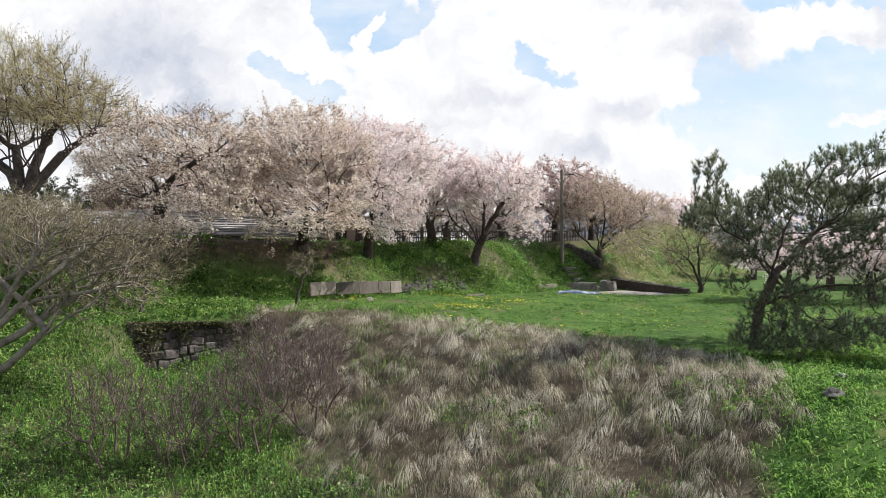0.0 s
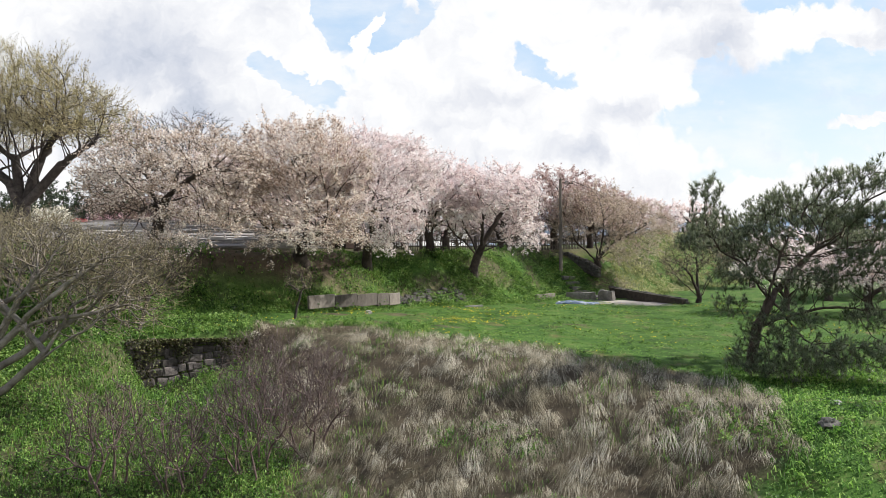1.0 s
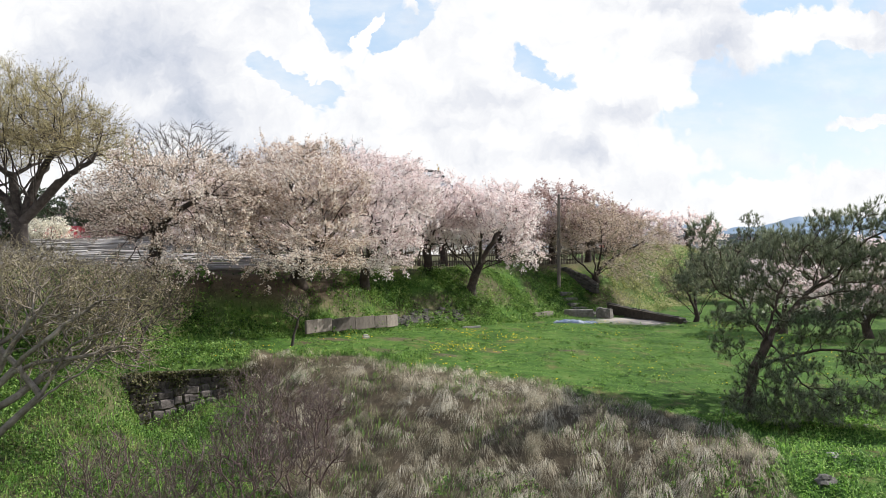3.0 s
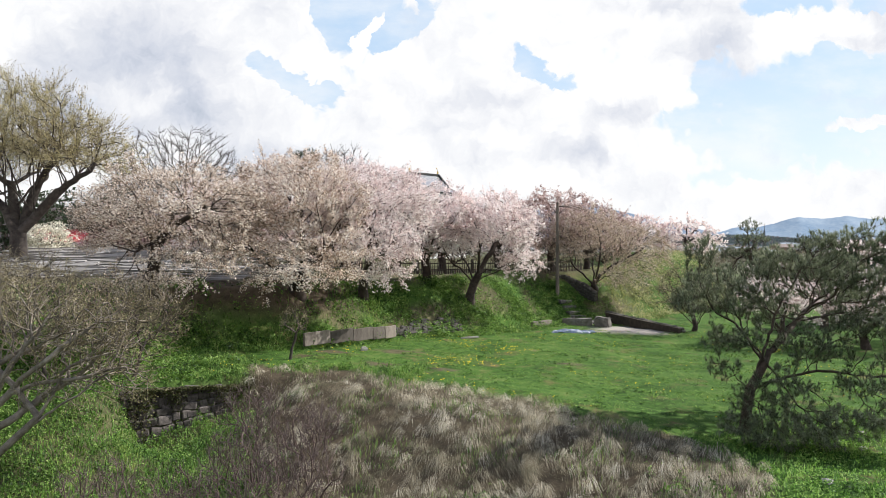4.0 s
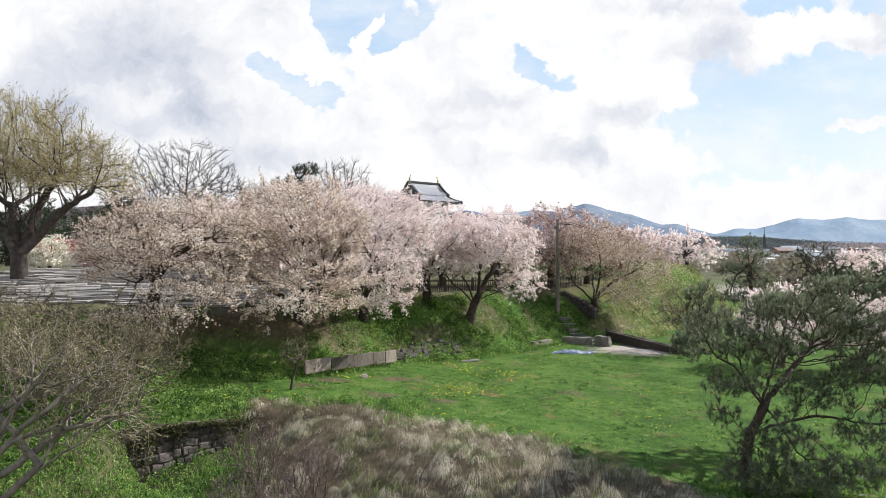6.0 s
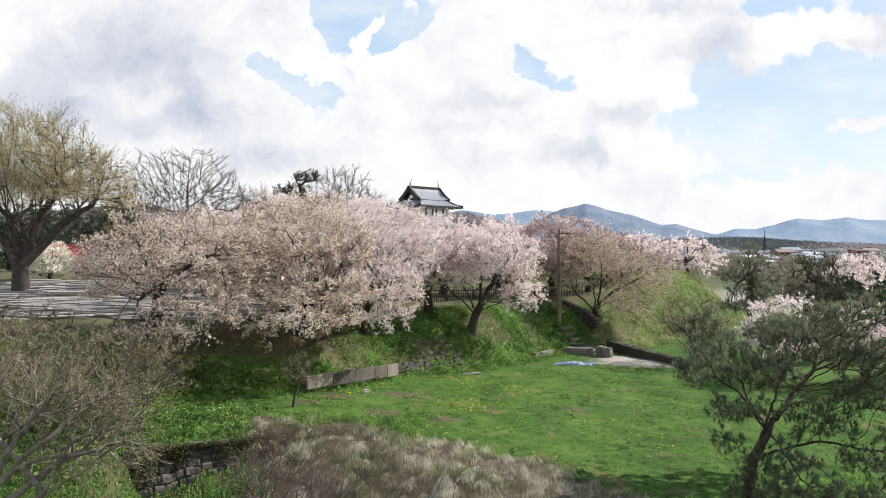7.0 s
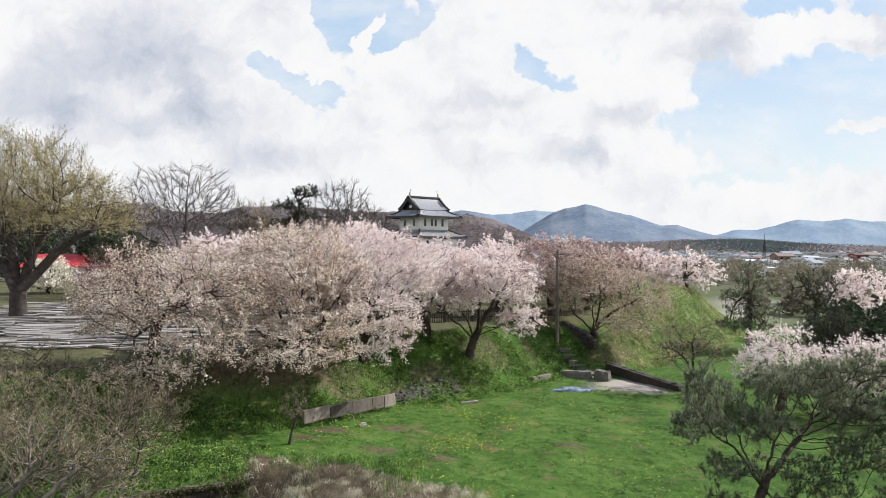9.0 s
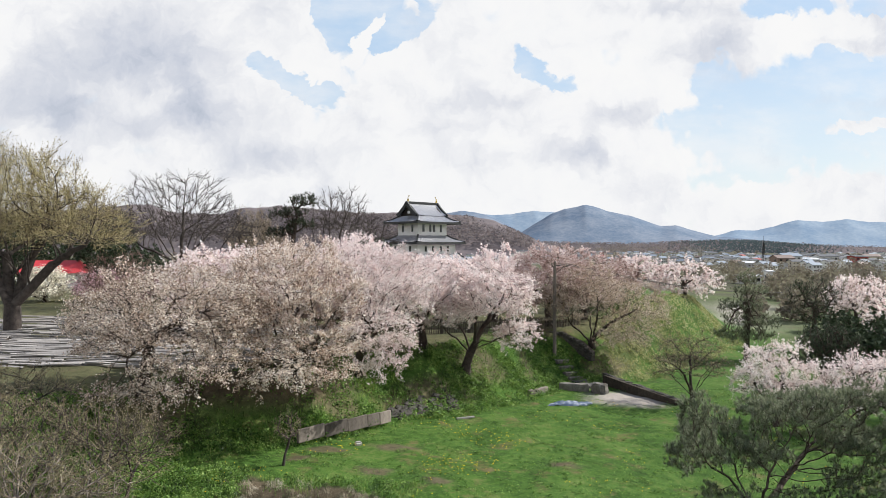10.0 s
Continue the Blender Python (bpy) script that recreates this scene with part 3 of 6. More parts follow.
        gap = np.min(np.linalg.norm(q[:, None] - P[None, lo:n], axis=2), 1)
        ok = gap > 0.45 * step
        if not ok.any():
            # what cannot be reached any more
            alive[i[dist[i] > 0]] = False
            break
        stuck = set(src[~ok].tolist())
        for a in i:
            if near[a] in stuck:
                alive[a] = False
        src, way, q = src[ok], way[ok], q[ok]
        m = len(q)
        P[n:n + m], D[n:n + m] = q, way
        parent.extend(src.tolist())
        relax(n, n + m)
        n += m
    return P[:n], np.array(parent)


def shoots(rng, P, parent, load, count, length, limit=14, up=0.2, side=0.8, out=0.3, drift=(0, 0, 0)):
    """Side shoots along all thin branches: start and end points."""
    d = np.zeros_like(P)
    d[1:] = unit(P[1:] - P[parent[1:]])
    ends = np.where(load < limit)[0]
    ends = ends[ends > 3]
    src = np.repeat(ends, count)
    t = rng.uniform(0, 1, len(src))[:, None]
    p0 = P[src] * (1 - t) + P[parent[src]] * t
    a, b = frames_of(d[src])
    ang = rng.uniform(0, 2 * np.pi, len(src))[:, None]
    mid = P[ends].mean(0) - np.array([0, 0, 0.6])
    way = unit(d[src] * 0.75 + (a * np.cos(ang) + b * np.sin(ang)) * side * rng.uniform(0.3, 1.2, (len(src), 1)) + unit(p0 - mid) * out + np.array([0, 0, up]) + np.array(drift))
    return p0, p0 + way * length * rng.uniform(0.4, 1.25, len(src))[:, None]


def thickness(P, parent, tip, trunk_r, power=2.4):
    n = len(P)
    area = np.zeros(n)
    kids = np.bincount(parent[1:], minlength=n)
    area[kids == 0] = tip ** power
    order = np.argsort(-np.arange(n))
    for i in order:
        if parent[i] >= 0:
            area[parent[i]] += max(area[i], tip ** power)
    r = area ** (1 / power)
    k = r / r[0]
    r = r + (trunk_r - r[0]) * k ** (1.5 if trunk_r > r[0] else 1.0)
    return np.maximum(r, tip), kids


def twigs(rng, P, parent, kids, count, length, up=0.3, out=0.6, every=0.5, flat=1.0, drift=(0, 0, 0)):
    """Fine shoots at the outer branches: start and end points."""
    n = len(P)
    d = np.zeros((n, 3))
    d[1:] = unit(P[1:] - P[parent[1:]])
    ends = np.where((kids == 0) | (rng.uniform(size=n) < every))[0]
    ends = ends[ends > 3]
    src = np.repeat(ends, count)
    t = rng.uniform(0.0, 1, len(src))[:, None]
    p0 = P[src] * (1 - 0.6 * t) + P[parent[src]] * 0.6 * t
    way = unit(d[src] * out + rng.normal(size=(len(src), 3)) * np.array([0.75, 0.75, 0.75 * flat]) + np.array([0, 0, up]) + np.array(drift))
    p1 = p0 + way * length * rng.uniform(0.45, 1.25, len(src))[:, None]
    return p0, p1


def tree_parts(rng, trunk, blobs, nodes=420, trunk_r=0.24, tip=0.008, twig=4, twig_len=0.45, twig_up=0.3, reach=0.35, shell=0.5, droop=0.0,
               curl=False, every=0.5, twig_r=None, taper=0.3, flat=1.0, split=False, drift=(0, 0, 0), grow=None, side=0.8, limit=14, twig_out=0.3, slim=0.66):
    """Wood arrays, and the shoots' ends. grow: the options of colonize, for trees whose boughs fork as they reach out."""
    if grow is None:
        P, parent = skeleton(rng, trunk, blobs, nodes, reach, shell, droop)
    else:
        P, parent = colonize(rng, trunk, blobs, nodes, shell=shell, **grow)
    if grow is None:
        R, kids = thickness(P, parent, tip, trunk_r)
    else:
        load = np.ones(len(P))
        for i in range(len(P) - 1, 0, -1):
            load[parent[i]] += load[i]
        R = tip + (trunk_r - tip) * (load / load[0]) ** slim
    for i in range(len(trunk)):
        R[i] = max(R[i], trunk_r * (1.0 - taper * i / len(trunk)))
    R[0] *= 1.35
    i = np.arange(1, len(P))
    r0 = np.minimum(R[parent[1:]], R[i] * 1.5)
    r0[:len(trunk) - 1] = R[:len(trunk) - 1]
    big = r0 > 0.035
    q0, q1 = P[parent[i[big]]], P[i[big]]
    lap = unit(q1 - q0)
    q0, q1 = q0 - lap * (r0[big] * 0.35)[:, None], q1 + lap * (R[i[big]] * 0.35)[:, None]
    wood = [tubes(q0, q1, r0[big], R[i[big]], 8), tubes(P[parent[i[~big]]], P[i[~big]], r0[~big], R[i[~big]], 4)]
    if grow is None:
        a, b = twigs(rng, P, parent, kids, twig, twig_len, twig_up, every=every, flat=flat, drift=drift)
    else:
        a, b = shoots(rng, P, parent, load, twig, twig_len, limit, twig_up, side, twig_out, drift)
    if curl:
        mid = (a + b) / 2 + rng.normal(size=a.shape) * twig_len * 0.12
        ends = (np.concatenate([a, mid]), np.concatenate([mid, b]))
    else:
        ends = (a, b)
    if twig_r == 0:
        return joined(*wood), (a, b), None
    tr = twig_r or tip * 0.8
    fine = tubes(ends[0], ends[1], np.full(len(ends[0]), tr), np.full(len(ends[0]), tr * 0.5), 3)
    if split:
        return joined(*wood), (a, b), fine
    return joined(*wood, fine), (a, b), None


def along(rng, a, b, n, spread, lo=0.1, hi=1.08):
    """Places along the shoots from a to b."""
    t = rng.uniform(lo, hi, (len(a), n, 1))
    p = a[:, None] * (1 - t) + b[:, None] * t
    return (p + rng.normal(size=p.shape) * spread).reshape(-1, 3)


def tree(name, label, category, base, trunk, blobs, bark, leaf, seed, per_twig=6, size=0.1, spread=0.05, aspect=1.0, group="", sun_up=0.45, crown="crown", lo=0.1, **more):
    """One tree: base on the ground; trunk as offsets from it; blobs in place."""
    rng = np.random.default_rng(seed)
    bx, by = base
    bz = ground_z(bx, by) - 0.12
    line = [(bx + dx, by + dy, bz + dz) for dx, dy, dz in trunk]
    (v, f), (a, b), fine = tree_parts(rng, line, blobs, **more)
    ob = thing(name, label, category, pose(bx, by, bz), group)
    o = np.array([bx, by, bz])
    part("trunk", mesh_np("trunk", v - o, f, bark, True), bark, ob)
    if leaf is None and fine is not None:
        part("crown", mesh_np("crown", fine[0] - o, fine[1], bark), bark, ob)
    if leaf is not None:
        c = along(rng, a, b, per_twig, spread, lo)
        lv, lf = leaves(rng, c, size, aspect, sun_up, 0.12, fine is None)
        if fine is not None:
            lv, lf = joined((lv, lf), fine)
        part(crown, mesh_np(crown, lv - o, lf, leaf), leaf, ob)
    return ob


CHERRY_TRUNK = [(0, 0, 0), (0.05, 0, 0.6), (-0.05, 0.05, 1.2), (0.1, 0, 1.75)]


def cherry(base, blobs, seed, leaf, label, trunk=CHERRY_TRUNK, trunk_r=0.24, nodes=2600, per_twig=16, size=0.060, twig=3, step=0.25, shell=0.45, floor=-0.6, limbs=6, arch=0.3, twig_len=0.46, tiers=0.85, twig_r=0.004, **more):
    """A cherry: low boughs arching out, sprays of short shoots, each a finger of blossom."""
    blobs = [(*q[:3], q[3] * 1.06, q[4] * 1.06, q[5] * 1.04) for q in blobs]
    return tree("cherry_tree", label, "cherry tree", base, trunk, blobs, BARK, leaf, seed, per_twig, size, 0.042, group="cherry trees", lo=0.12,
                trunk_r=trunk_r, nodes=nodes, twig=twig, twig_len=twig_len, twig_up=0.22, twig_r=twig_r, tip=0.006, slim=0.74, shell=shell, side=0.75,
                grow=dict(step=step, floor=floor, limbs=limbs, arch=arch, lift=0.02, tiers=tiers), **more)


PALE = "old cherry tree in full pale pink bloom on the bank"
BUFF = "spreading cherry tree with fading blossom and brownish young leaves"
FAR = dict(nodes=750, step=0.48, size=0.15, per_twig=11, twig=3, twig_len=0.6, twig_r=0)
MID = dict(nodes=1300, step=0.36, size=0.10, per_twig=14, twig=3, twig_len=0.55, twig_r=0)
cherry((-10.6, 25.8), [(-9.6, 25.5, 5.0, 3.3, 2.9, 1.5), (-8.4, 24.2, 3.3, 1.7, 1.3, .8), (-11.6, 25.6, 4.3, 1.5, 1.5, .9), (-10.2, 24.0, 2.4, 1.9, 1.0, .5), (-7.7, 26.6, 5.3, 1.6, 1.6, 1.0)], 11, BLOSSOM_TWIGGY, BUFF, nodes=3400, per_twig=12, size=0.058,
       trunk=[(0, 0, 0), (0.1, 0, 0.7), (0.25, 0, 1.4), (0.35, -0.1, 2.0)])
cherry((-6.0, 31.0), [(-5.7, 29.6, 5.6, 3.1, 3.1, 1.7), (-4.0, 27.8, 3.4, 1.5, 1.3, .8), (-7.0, 27.8, 4.0, 2.2, 1.7, .9), (-5.0, 26.4, 2.8, 2.0, 1.1, .5)], 12,
       BLOSSOM_BUFF, BUFF, nodes=3800, size=0.060, trunk_r=0.30, arch=0.1, trunk=[(0, 0, 0), (-0.1, -0.2, 0.5), (0.1, -0.5, 0.9), (0.4, -0.8, 1.2)])
cherry((-3.4, 34.0), [(-2.8, 32.6, 5.8, 3.1, 2.6, 1.6), (-2.3, 30.0, 3.9, 1.9, 1.5, .8), (-1.75, 29.6, 2.6, 1.1, .9, .5), (-3.7, 30.4, 5.6, 1.8, 1.7, 1.0)], 13, BLOSSOM, PALE, nodes=3600,
       trunk=[(0, 0, 0), (0, -0.1, 0.5), (0.1, -0.4, 1.0), (0.3, -0.8, 1.5)])
cherry((-0.35, 37.9), [(-.5, 37.9, 5.2, 3.1, 2.7, 1.5), (-2.4, 37, 4.2, 1.8, 1.6, .7)], 14, BLOSSOM, PALE, nodes=2400, size=0.07, step=0.28)
cherry((2.1, 38.0), [(3.0, 38.3, 4.9, 2.9, 2.5, 1.5), (4.7, 37.4, 2.9, 1.2, 1.1, .7), (1.3, 37.3, 4.0, 1.6, 1.5, .8)], 15, BLOSSOM, PALE, nodes=2600, size=0.07, step=0.28,
       trunk=[(0, 0, 0), (0.05, 0, 0.5), (0.25, 0, 1.1), (0.5, 0, 1.6)])
cherry((-4.8, 41.0), [(-4.5, 40.5, 5.7, 2.9, 2.5, 1.9)], 16, BLOSSOM, PALE, **MID)
cherry((-11.2, 37.5), [(-11, 37.0, 5.2, 3.4, 3, 1.9)], 17, BLOSSOM, PALE, **MID)
cherry((8.3, 48.5), [(8.2, 48.2, 5.1, 3.2, 2.6, 2.1)], 18, BLOSSOM_PLUM, "cherry tree with fading rosy brown blossom behind the pole", **MID)
cherry((4.6, 51.0), [(4.8, 50.5, 5.0, 2.8, 2.5, 1.9)], 19, BLOSSOM, PALE, **MID)
cherry((-8.5, 47.5), [(-8.4, 47, 4.6, 3.2, 2.6, 2.0)], 301, BLOSSOM, PALE, **FAR)
cherry((0.4, 50.5), [(0.2, 50, 4.6, 3.2, 2.6, 1.9)], 302, BLOSSOM, PALE, **FAR)
cherry((11.8, 53.0), [(11.6, 52.5, 4.9, 3.0, 2.6, 1.9)], 303, BLOSSOM_PLUM, "cherry tree with fading rosy brown blossom behind the pole", **FAR)
cherry((-14.5, 45.0), [(-14.4, 45, 4.6, 3.2, 2.6, 1.9)], 304, BLOSSOM_BUFF, BUFF, **FAR)
cherry((11.0, 46.3), [(10.5, 46.3, 4.5, 2.8, 2.2, 1.5), (13.5, 45.6, 3.4, 2.4, 2, 1.4), (12.8, 44.8, 1.9, 1.9, 1.3, .9), (9.2, 45.8, 3.7, 1.4, 1.4, 1.1)], 20, BLOSSOM_OLIVE,
       "cherry tree past bloom with olive brown young leaves", nodes=2600, size=0.058, per_twig=12, twig=3, step=0.28, trunk_r=0.2, trunk=[(0, 0, 0), (-0.1, 0, 0.35), (0.1, 0, 0.75)])
cherry((14.8, 38.2), [(14.6, 38.0, 1.3, 2.0, 1.7, 1.1)], 21, BUSH_BUD, "small sparse cherry tree just leafing beside the low wall", nodes=520, step=0.24, per_twig=3, size=0.07, twig=3, trunk_r=0.14,
       trunk=[(0, 0, 0), (0.1, 0, 0.4), (0.0, 0, 0.8)])
MOUND = "cherry tree in bloom on the grassy mound"
cherry((24.0, 65.5), [(23.8, 65, 4.2, 3.0, 2.5, 1.6)], 22, BLOSSOM, MOUND, **FAR)
cherry((19.6, 66.0), [(19.6, 66, 4.6, 2.7, 2.5, 1.7)], 23, BLOSSOM, MOUND, **FAR)
cherry((16.5, 62.0), [(16.2, 62, 4.6, 2.5, 2.5, 1.7)], 24, BLOSSOM_PLUM, MOUND, **FAR)
ROUND = "small round cherry tree in pink bloom on low grass"
cherry((17.2, 33.2), [(17.1, 33, 1.3, 1.8, 1.8, 1.2)], 25, BLOSSOM, ROUND, nodes=900, trunk_r=0.2, trunk=[(0, 0, 0), (0.05, 0, 0.4), (0.1, 0, 0.8)])
cherry((20.4, 31.5), [(20.6, 31.2, 1.25, 2.0, 1.9, 1.1)], 26, BLOSSOM, ROUND, nodes=900, trunk_r=0.2, trunk=[(0, 0, 0), (-0.1, 0, 0.4), (-0.2, 0, 0.8)])
cherry((25.5, 33.5), [(25.3, 33.2, 1.3, 2.5, 2.0, 1.4)], 27, BLOSSOM, ROUND, nodes=800, trunk_r=0.2, trunk=[(0, 0, 0), (-0.1, 0, 0.4), (-0.2, 0, 0.8)])
cherry((40, 58), [(40, 57.5, 1.2, 3.2, 2.6, 1.5)], 29, BLOSSOM, "cherry tree in bloom beyond the pines", **FAR)
cherry((47, 76), [(47, 75.5, 1.8, 3.6, 3, 2.0)], 28, BLOSSOM, "cherry tree in bloom beyond the pines", **FAR)

# bare trees and the dark pine beyond the terrace
BARE_TRUNK = [(0, 0, 0), (0.1, 0, 1.3), (0.0, 0, 2.5), (0.1, 0, 3.6)]
FAN = dict(tip=0.011, twig=4, twig_len=0.75, twig_up=0.10, shell=0.35, twig_r=0.009, split=True, side=0.28, slim=0.74, limit=10)
tree("bare_tree", "wide bare tree with fine upswept branches", "tree", (-22.3, 58.5), BARE_TRUNK, [(-22.3, 58.5, 8.0, 6.5, 4.6, 5.4)], GREY_BARK, None, 32,
     nodes=3600, trunk_r=0.36, grow=dict(step=0.45, floor=0.0, limbs=12, arch=0.04, lift=0.02, sway=0.05, inertia=0.65), **FAN)
tree("bare_tree", "wide bare tree with fine upswept branches", "tree", (-9.2, 63.0), BARE_TRUNK, [(-8.8, 63, 8.9, 3.3, 3.0, 3.6), (-5.6, 64, 7.6, 2.2, 2.0, 2.2)], GREY_BARK, None, 33,
     nodes=2200, trunk_r=0.28, grow=dict(step=0.4, floor=-0.05, limbs=9, arch=0.04, lift=0.02, sway=0.05, inertia=0.65), **FAN)

TAN_BUD = leafy("tan_bud", [(0.22, 0.17, 0.12), (0.34, 0.28, 0.20), (0.44, 0.37, 0.27)], 0.3, patch=0.2)
tree("bare_tree", "pale tan tree in early bud behind the cherry trees", "tree", (-17.4, 64), BARE_TRUNK, [(-17.4, 64, 7.8, 2.5, 2.3, 2.9), (-15.4, 64, 6.6, 1.6, 1.6, 1.9)], GREY_BARK, TAN_BUD, 34,
     3, 0.07, 0.06, nodes=500, trunk_r=0.22, tip=0.010, twig=6, twig_len=0.7, twig_up=0.9, reach=0.9, shell=0.3, twig_r=0.009, split=True)


# ------------------------------------------------------------------ pines
def pine(base, trunk, blobs, seed, label, nodes=300, tufts=4, trunk_r=0.2, needle=0.16, count=9, tip=0.012, leaf=None, width=0.022, shoot=0.34, **more):
    """A pine: crooked limbs, and brushes of needles at the shoots."""
    rng = np.random.default_rng(seed)
    leaf = leaf or NEEDLE
    bx, by = base
    bz = ground_z(bx, by) - 0.1
    line = [(bx + dx, by + dy, bz + dz) for dx, dy, dz in trunk]
    (v, f), (a, b), _ = tree_parts(rng, line, blobs, nodes=nodes, trunk_r=trunk_r, tip=tip, twig=tufts, twig_len=shoot, twig_up=0.35, every=0.5, flat=0.7, **more)
    ob = thing("pine_tree", label, "pine tree", pose(bx, by, bz), "pine trees")
    o = np.array([bx, by, bz])
    part("trunk", mesh_np("trunk", v - o, f, PINE_BARK, True), PINE_BARK, ob)
    n = len(a)
    way = unit(b - a)
    t = rng.uniform(0.75, 1.03, (n, count, 1))
    p = (a[:, None] * (1 - t) + b[:, None] * t).reshape(-1, 3)
    d = unit(np.repeat(way, count, 0) * 0.6 + rng.normal(size=(n * count, 3)) * 0.75 + np.array([0, 0, 0.35]))
    s, _ = frames_of(d)
    ln = needle * rng.uniform(0.7, 1.2, (len(p), 1))
    w = width
    q = np.stack([p - s * w * 0.5, p + s * w * 0.5, p + d * ln], 1).reshape(-1, 3)
    part("crown", mesh_np("crown", q - o, np.arange(len(q)).reshape(-1, 3), leaf), leaf, ob)
    return ob


pine((8.3, 17.0), [(0, 0, 0), (0.05, 0, 0.6), (0.15, 0, 1.2), (0.5, 0, 1.85)],
     [(7.35, 17.2, 3.5, .42, .55, .42), (7.4, 17.2, 2.8, .5, .65, .36), (6.95, 17.1, 2.25, .5, .7, .34), (9.1, 17.4, 3.2, .3, .5, .36), (9.0, 17.3, 2.5, .6, .8, .4),
      (10.3, 17.0, 3.65, .55, .75, .42), (11.5, 17.0, 3.85, .65, .85, .4), (10.9, 16.8, 2.9, .85, 1.1, .45), (12.6, 16.9, 3.6, .85, 1.1, .5), (10.9, 16.4, 1.9, .85, 1.0, .4),
      (9.0, 15.9, .3, .55, .5, .33), (7.9, 16.6, 1.4, .75, .85, .34), (7.5, 16.3, .8, .4, .4, .3), (9.7, 16.4, 1.3, .9, .85, .4), (8.5, 15.7, -.2, .7, .45, .33),
      (12.3, 16.4, 2.2, .85, 1.0, .4), (8.8, 15.3, -.35, .7, .5, .3), (9.9, 15.3, -.2, .65, .5, .3), (11.6, 15.8, 1.0, .8, .8, .4), (10.5, 15.7, .5, .7, .6, .33),
      (8.2, 16.0, -.3, .5, .4, .33), (8.6, 15.7, .3, .55, .4, .36), (8.4, 19.2, 2.6, 1.0, .85, .4), (10.4, 19.4, 3.0, 1.2, .9, .4), (9.4, 18.6, 1.9, 1.2, .85, .36),
      (11.6, 18.8, 2.4, 1.05, .85, .4), (12.2, 20.2, 3.0, 1.15, .85, .4), (8.0, 16.2, -.25, .4, .35, .33), (8.1, 16.3, .4, .35, .3, .3), (9.2, 15.4, -.5, 1.1, .7, .28), (10.6, 15.2, -.2, .9, .7, .3), (8.2, 15.5, -.6, .7, .5, .25), (7.6, 17.6, 2.3, .8, .8, .35), (9.6, 17.6, 3.3, .8, .8, .35), (7.9, 15.9, -.45, .7, .5, .42), (8.7, 15.8, -.4, .8, .5, .45), (9.5, 15.7, -.35, .7, .5, .4), (8.3, 16.1, -.1, .6, .4, .35)], 41,
     "gnarled wide pine with low crooked limbs at the lawn's edge", nodes=5200, tufts=3, trunk_r=0.13, count=22, needle=0.14, width=0.0165, tip=0.005, shoot=0.17,
     shell=0.2, side=0.7, grow=dict(step=0.17, limbs=9, arch=0.12, lift=0.03, sway=0.3, inertia=0.3))
pine((24.3, 52.5), [(0, 0, 0), (0, 0, 1.5), (0.1, 0, 3.2), (0, 0, 4.8)],
     [(24.0, 52.5, 0.7, 2.3, 1.8, .40), (24.6, 52.5, 1.8, 2.2, 1.8, .45), (23.9, 52.5, 2.9, 1.8, 1.4, .45), (24.5, 52.5, 3.9, 1.3, 1.1, .45), (24.3, 52.5, 4.9, .7, .7, .5)], 42,
     "upright layered pine in the low park", nodes=1100, tufts=4, needle=0.22, count=12, width=0.04, tip=0.008, limit=8, grow=dict(step=0.3, limbs=9, arch=0.0, sway=0.2))
pine((22.9, 39.5), [(0, 0, 0), (0, 0, 0.8), (0.1, 0, 1.6), (0.2, 0, 2.3)],
     [(23.2, 39.5, 2.0, 1.5, 1.4, 1.0), (22.6, 39.5, 0.9, 1.2, 1.2, .6)], 43, "dark young pine in the low park", leaf=DARK_NEEDLE, nodes=220, tufts=5, needle=0.24, count=9, width=0.036)
pine((33.5, 60), [(0, 0, 0), (0, 0, 1.4), (0.1, 0, 2.8), (0.2, 0, 4)],
     [(33.5, 60, 3.2, 2.2, 2, 1.4), (33.2, 60, 1.4, 1.6, 1.6, .8)], 44, "upright layered pine in the low park", leaf=DARK_NEEDLE, nodes=240, tufts=5, needle=0.24, count=8, width=0.035, reach=0.1)
pine((-12.6, 59.5), [(0, 0, 0), (0.2, 0, 2.2), (-0.1, 0, 4.4), (0.1, 0, 6.4)],
     [(-12.9, 59.5, 10.2, 1.7, 1.5, .45), (-13.6, 59.5, 8.6, 1.4, 1.3, .4), (-11.6, 59.5, 11.4, 1.2, 1.1, .5), (-12.0, 59.5, 9.3, 1.3, 1.2, .35)], 45, "tall dark pine with a flat leaning crown", leaf=DARK_NEEDLE, nodes=260, tufts=5, needle=0.3, count=9, width=0.045)


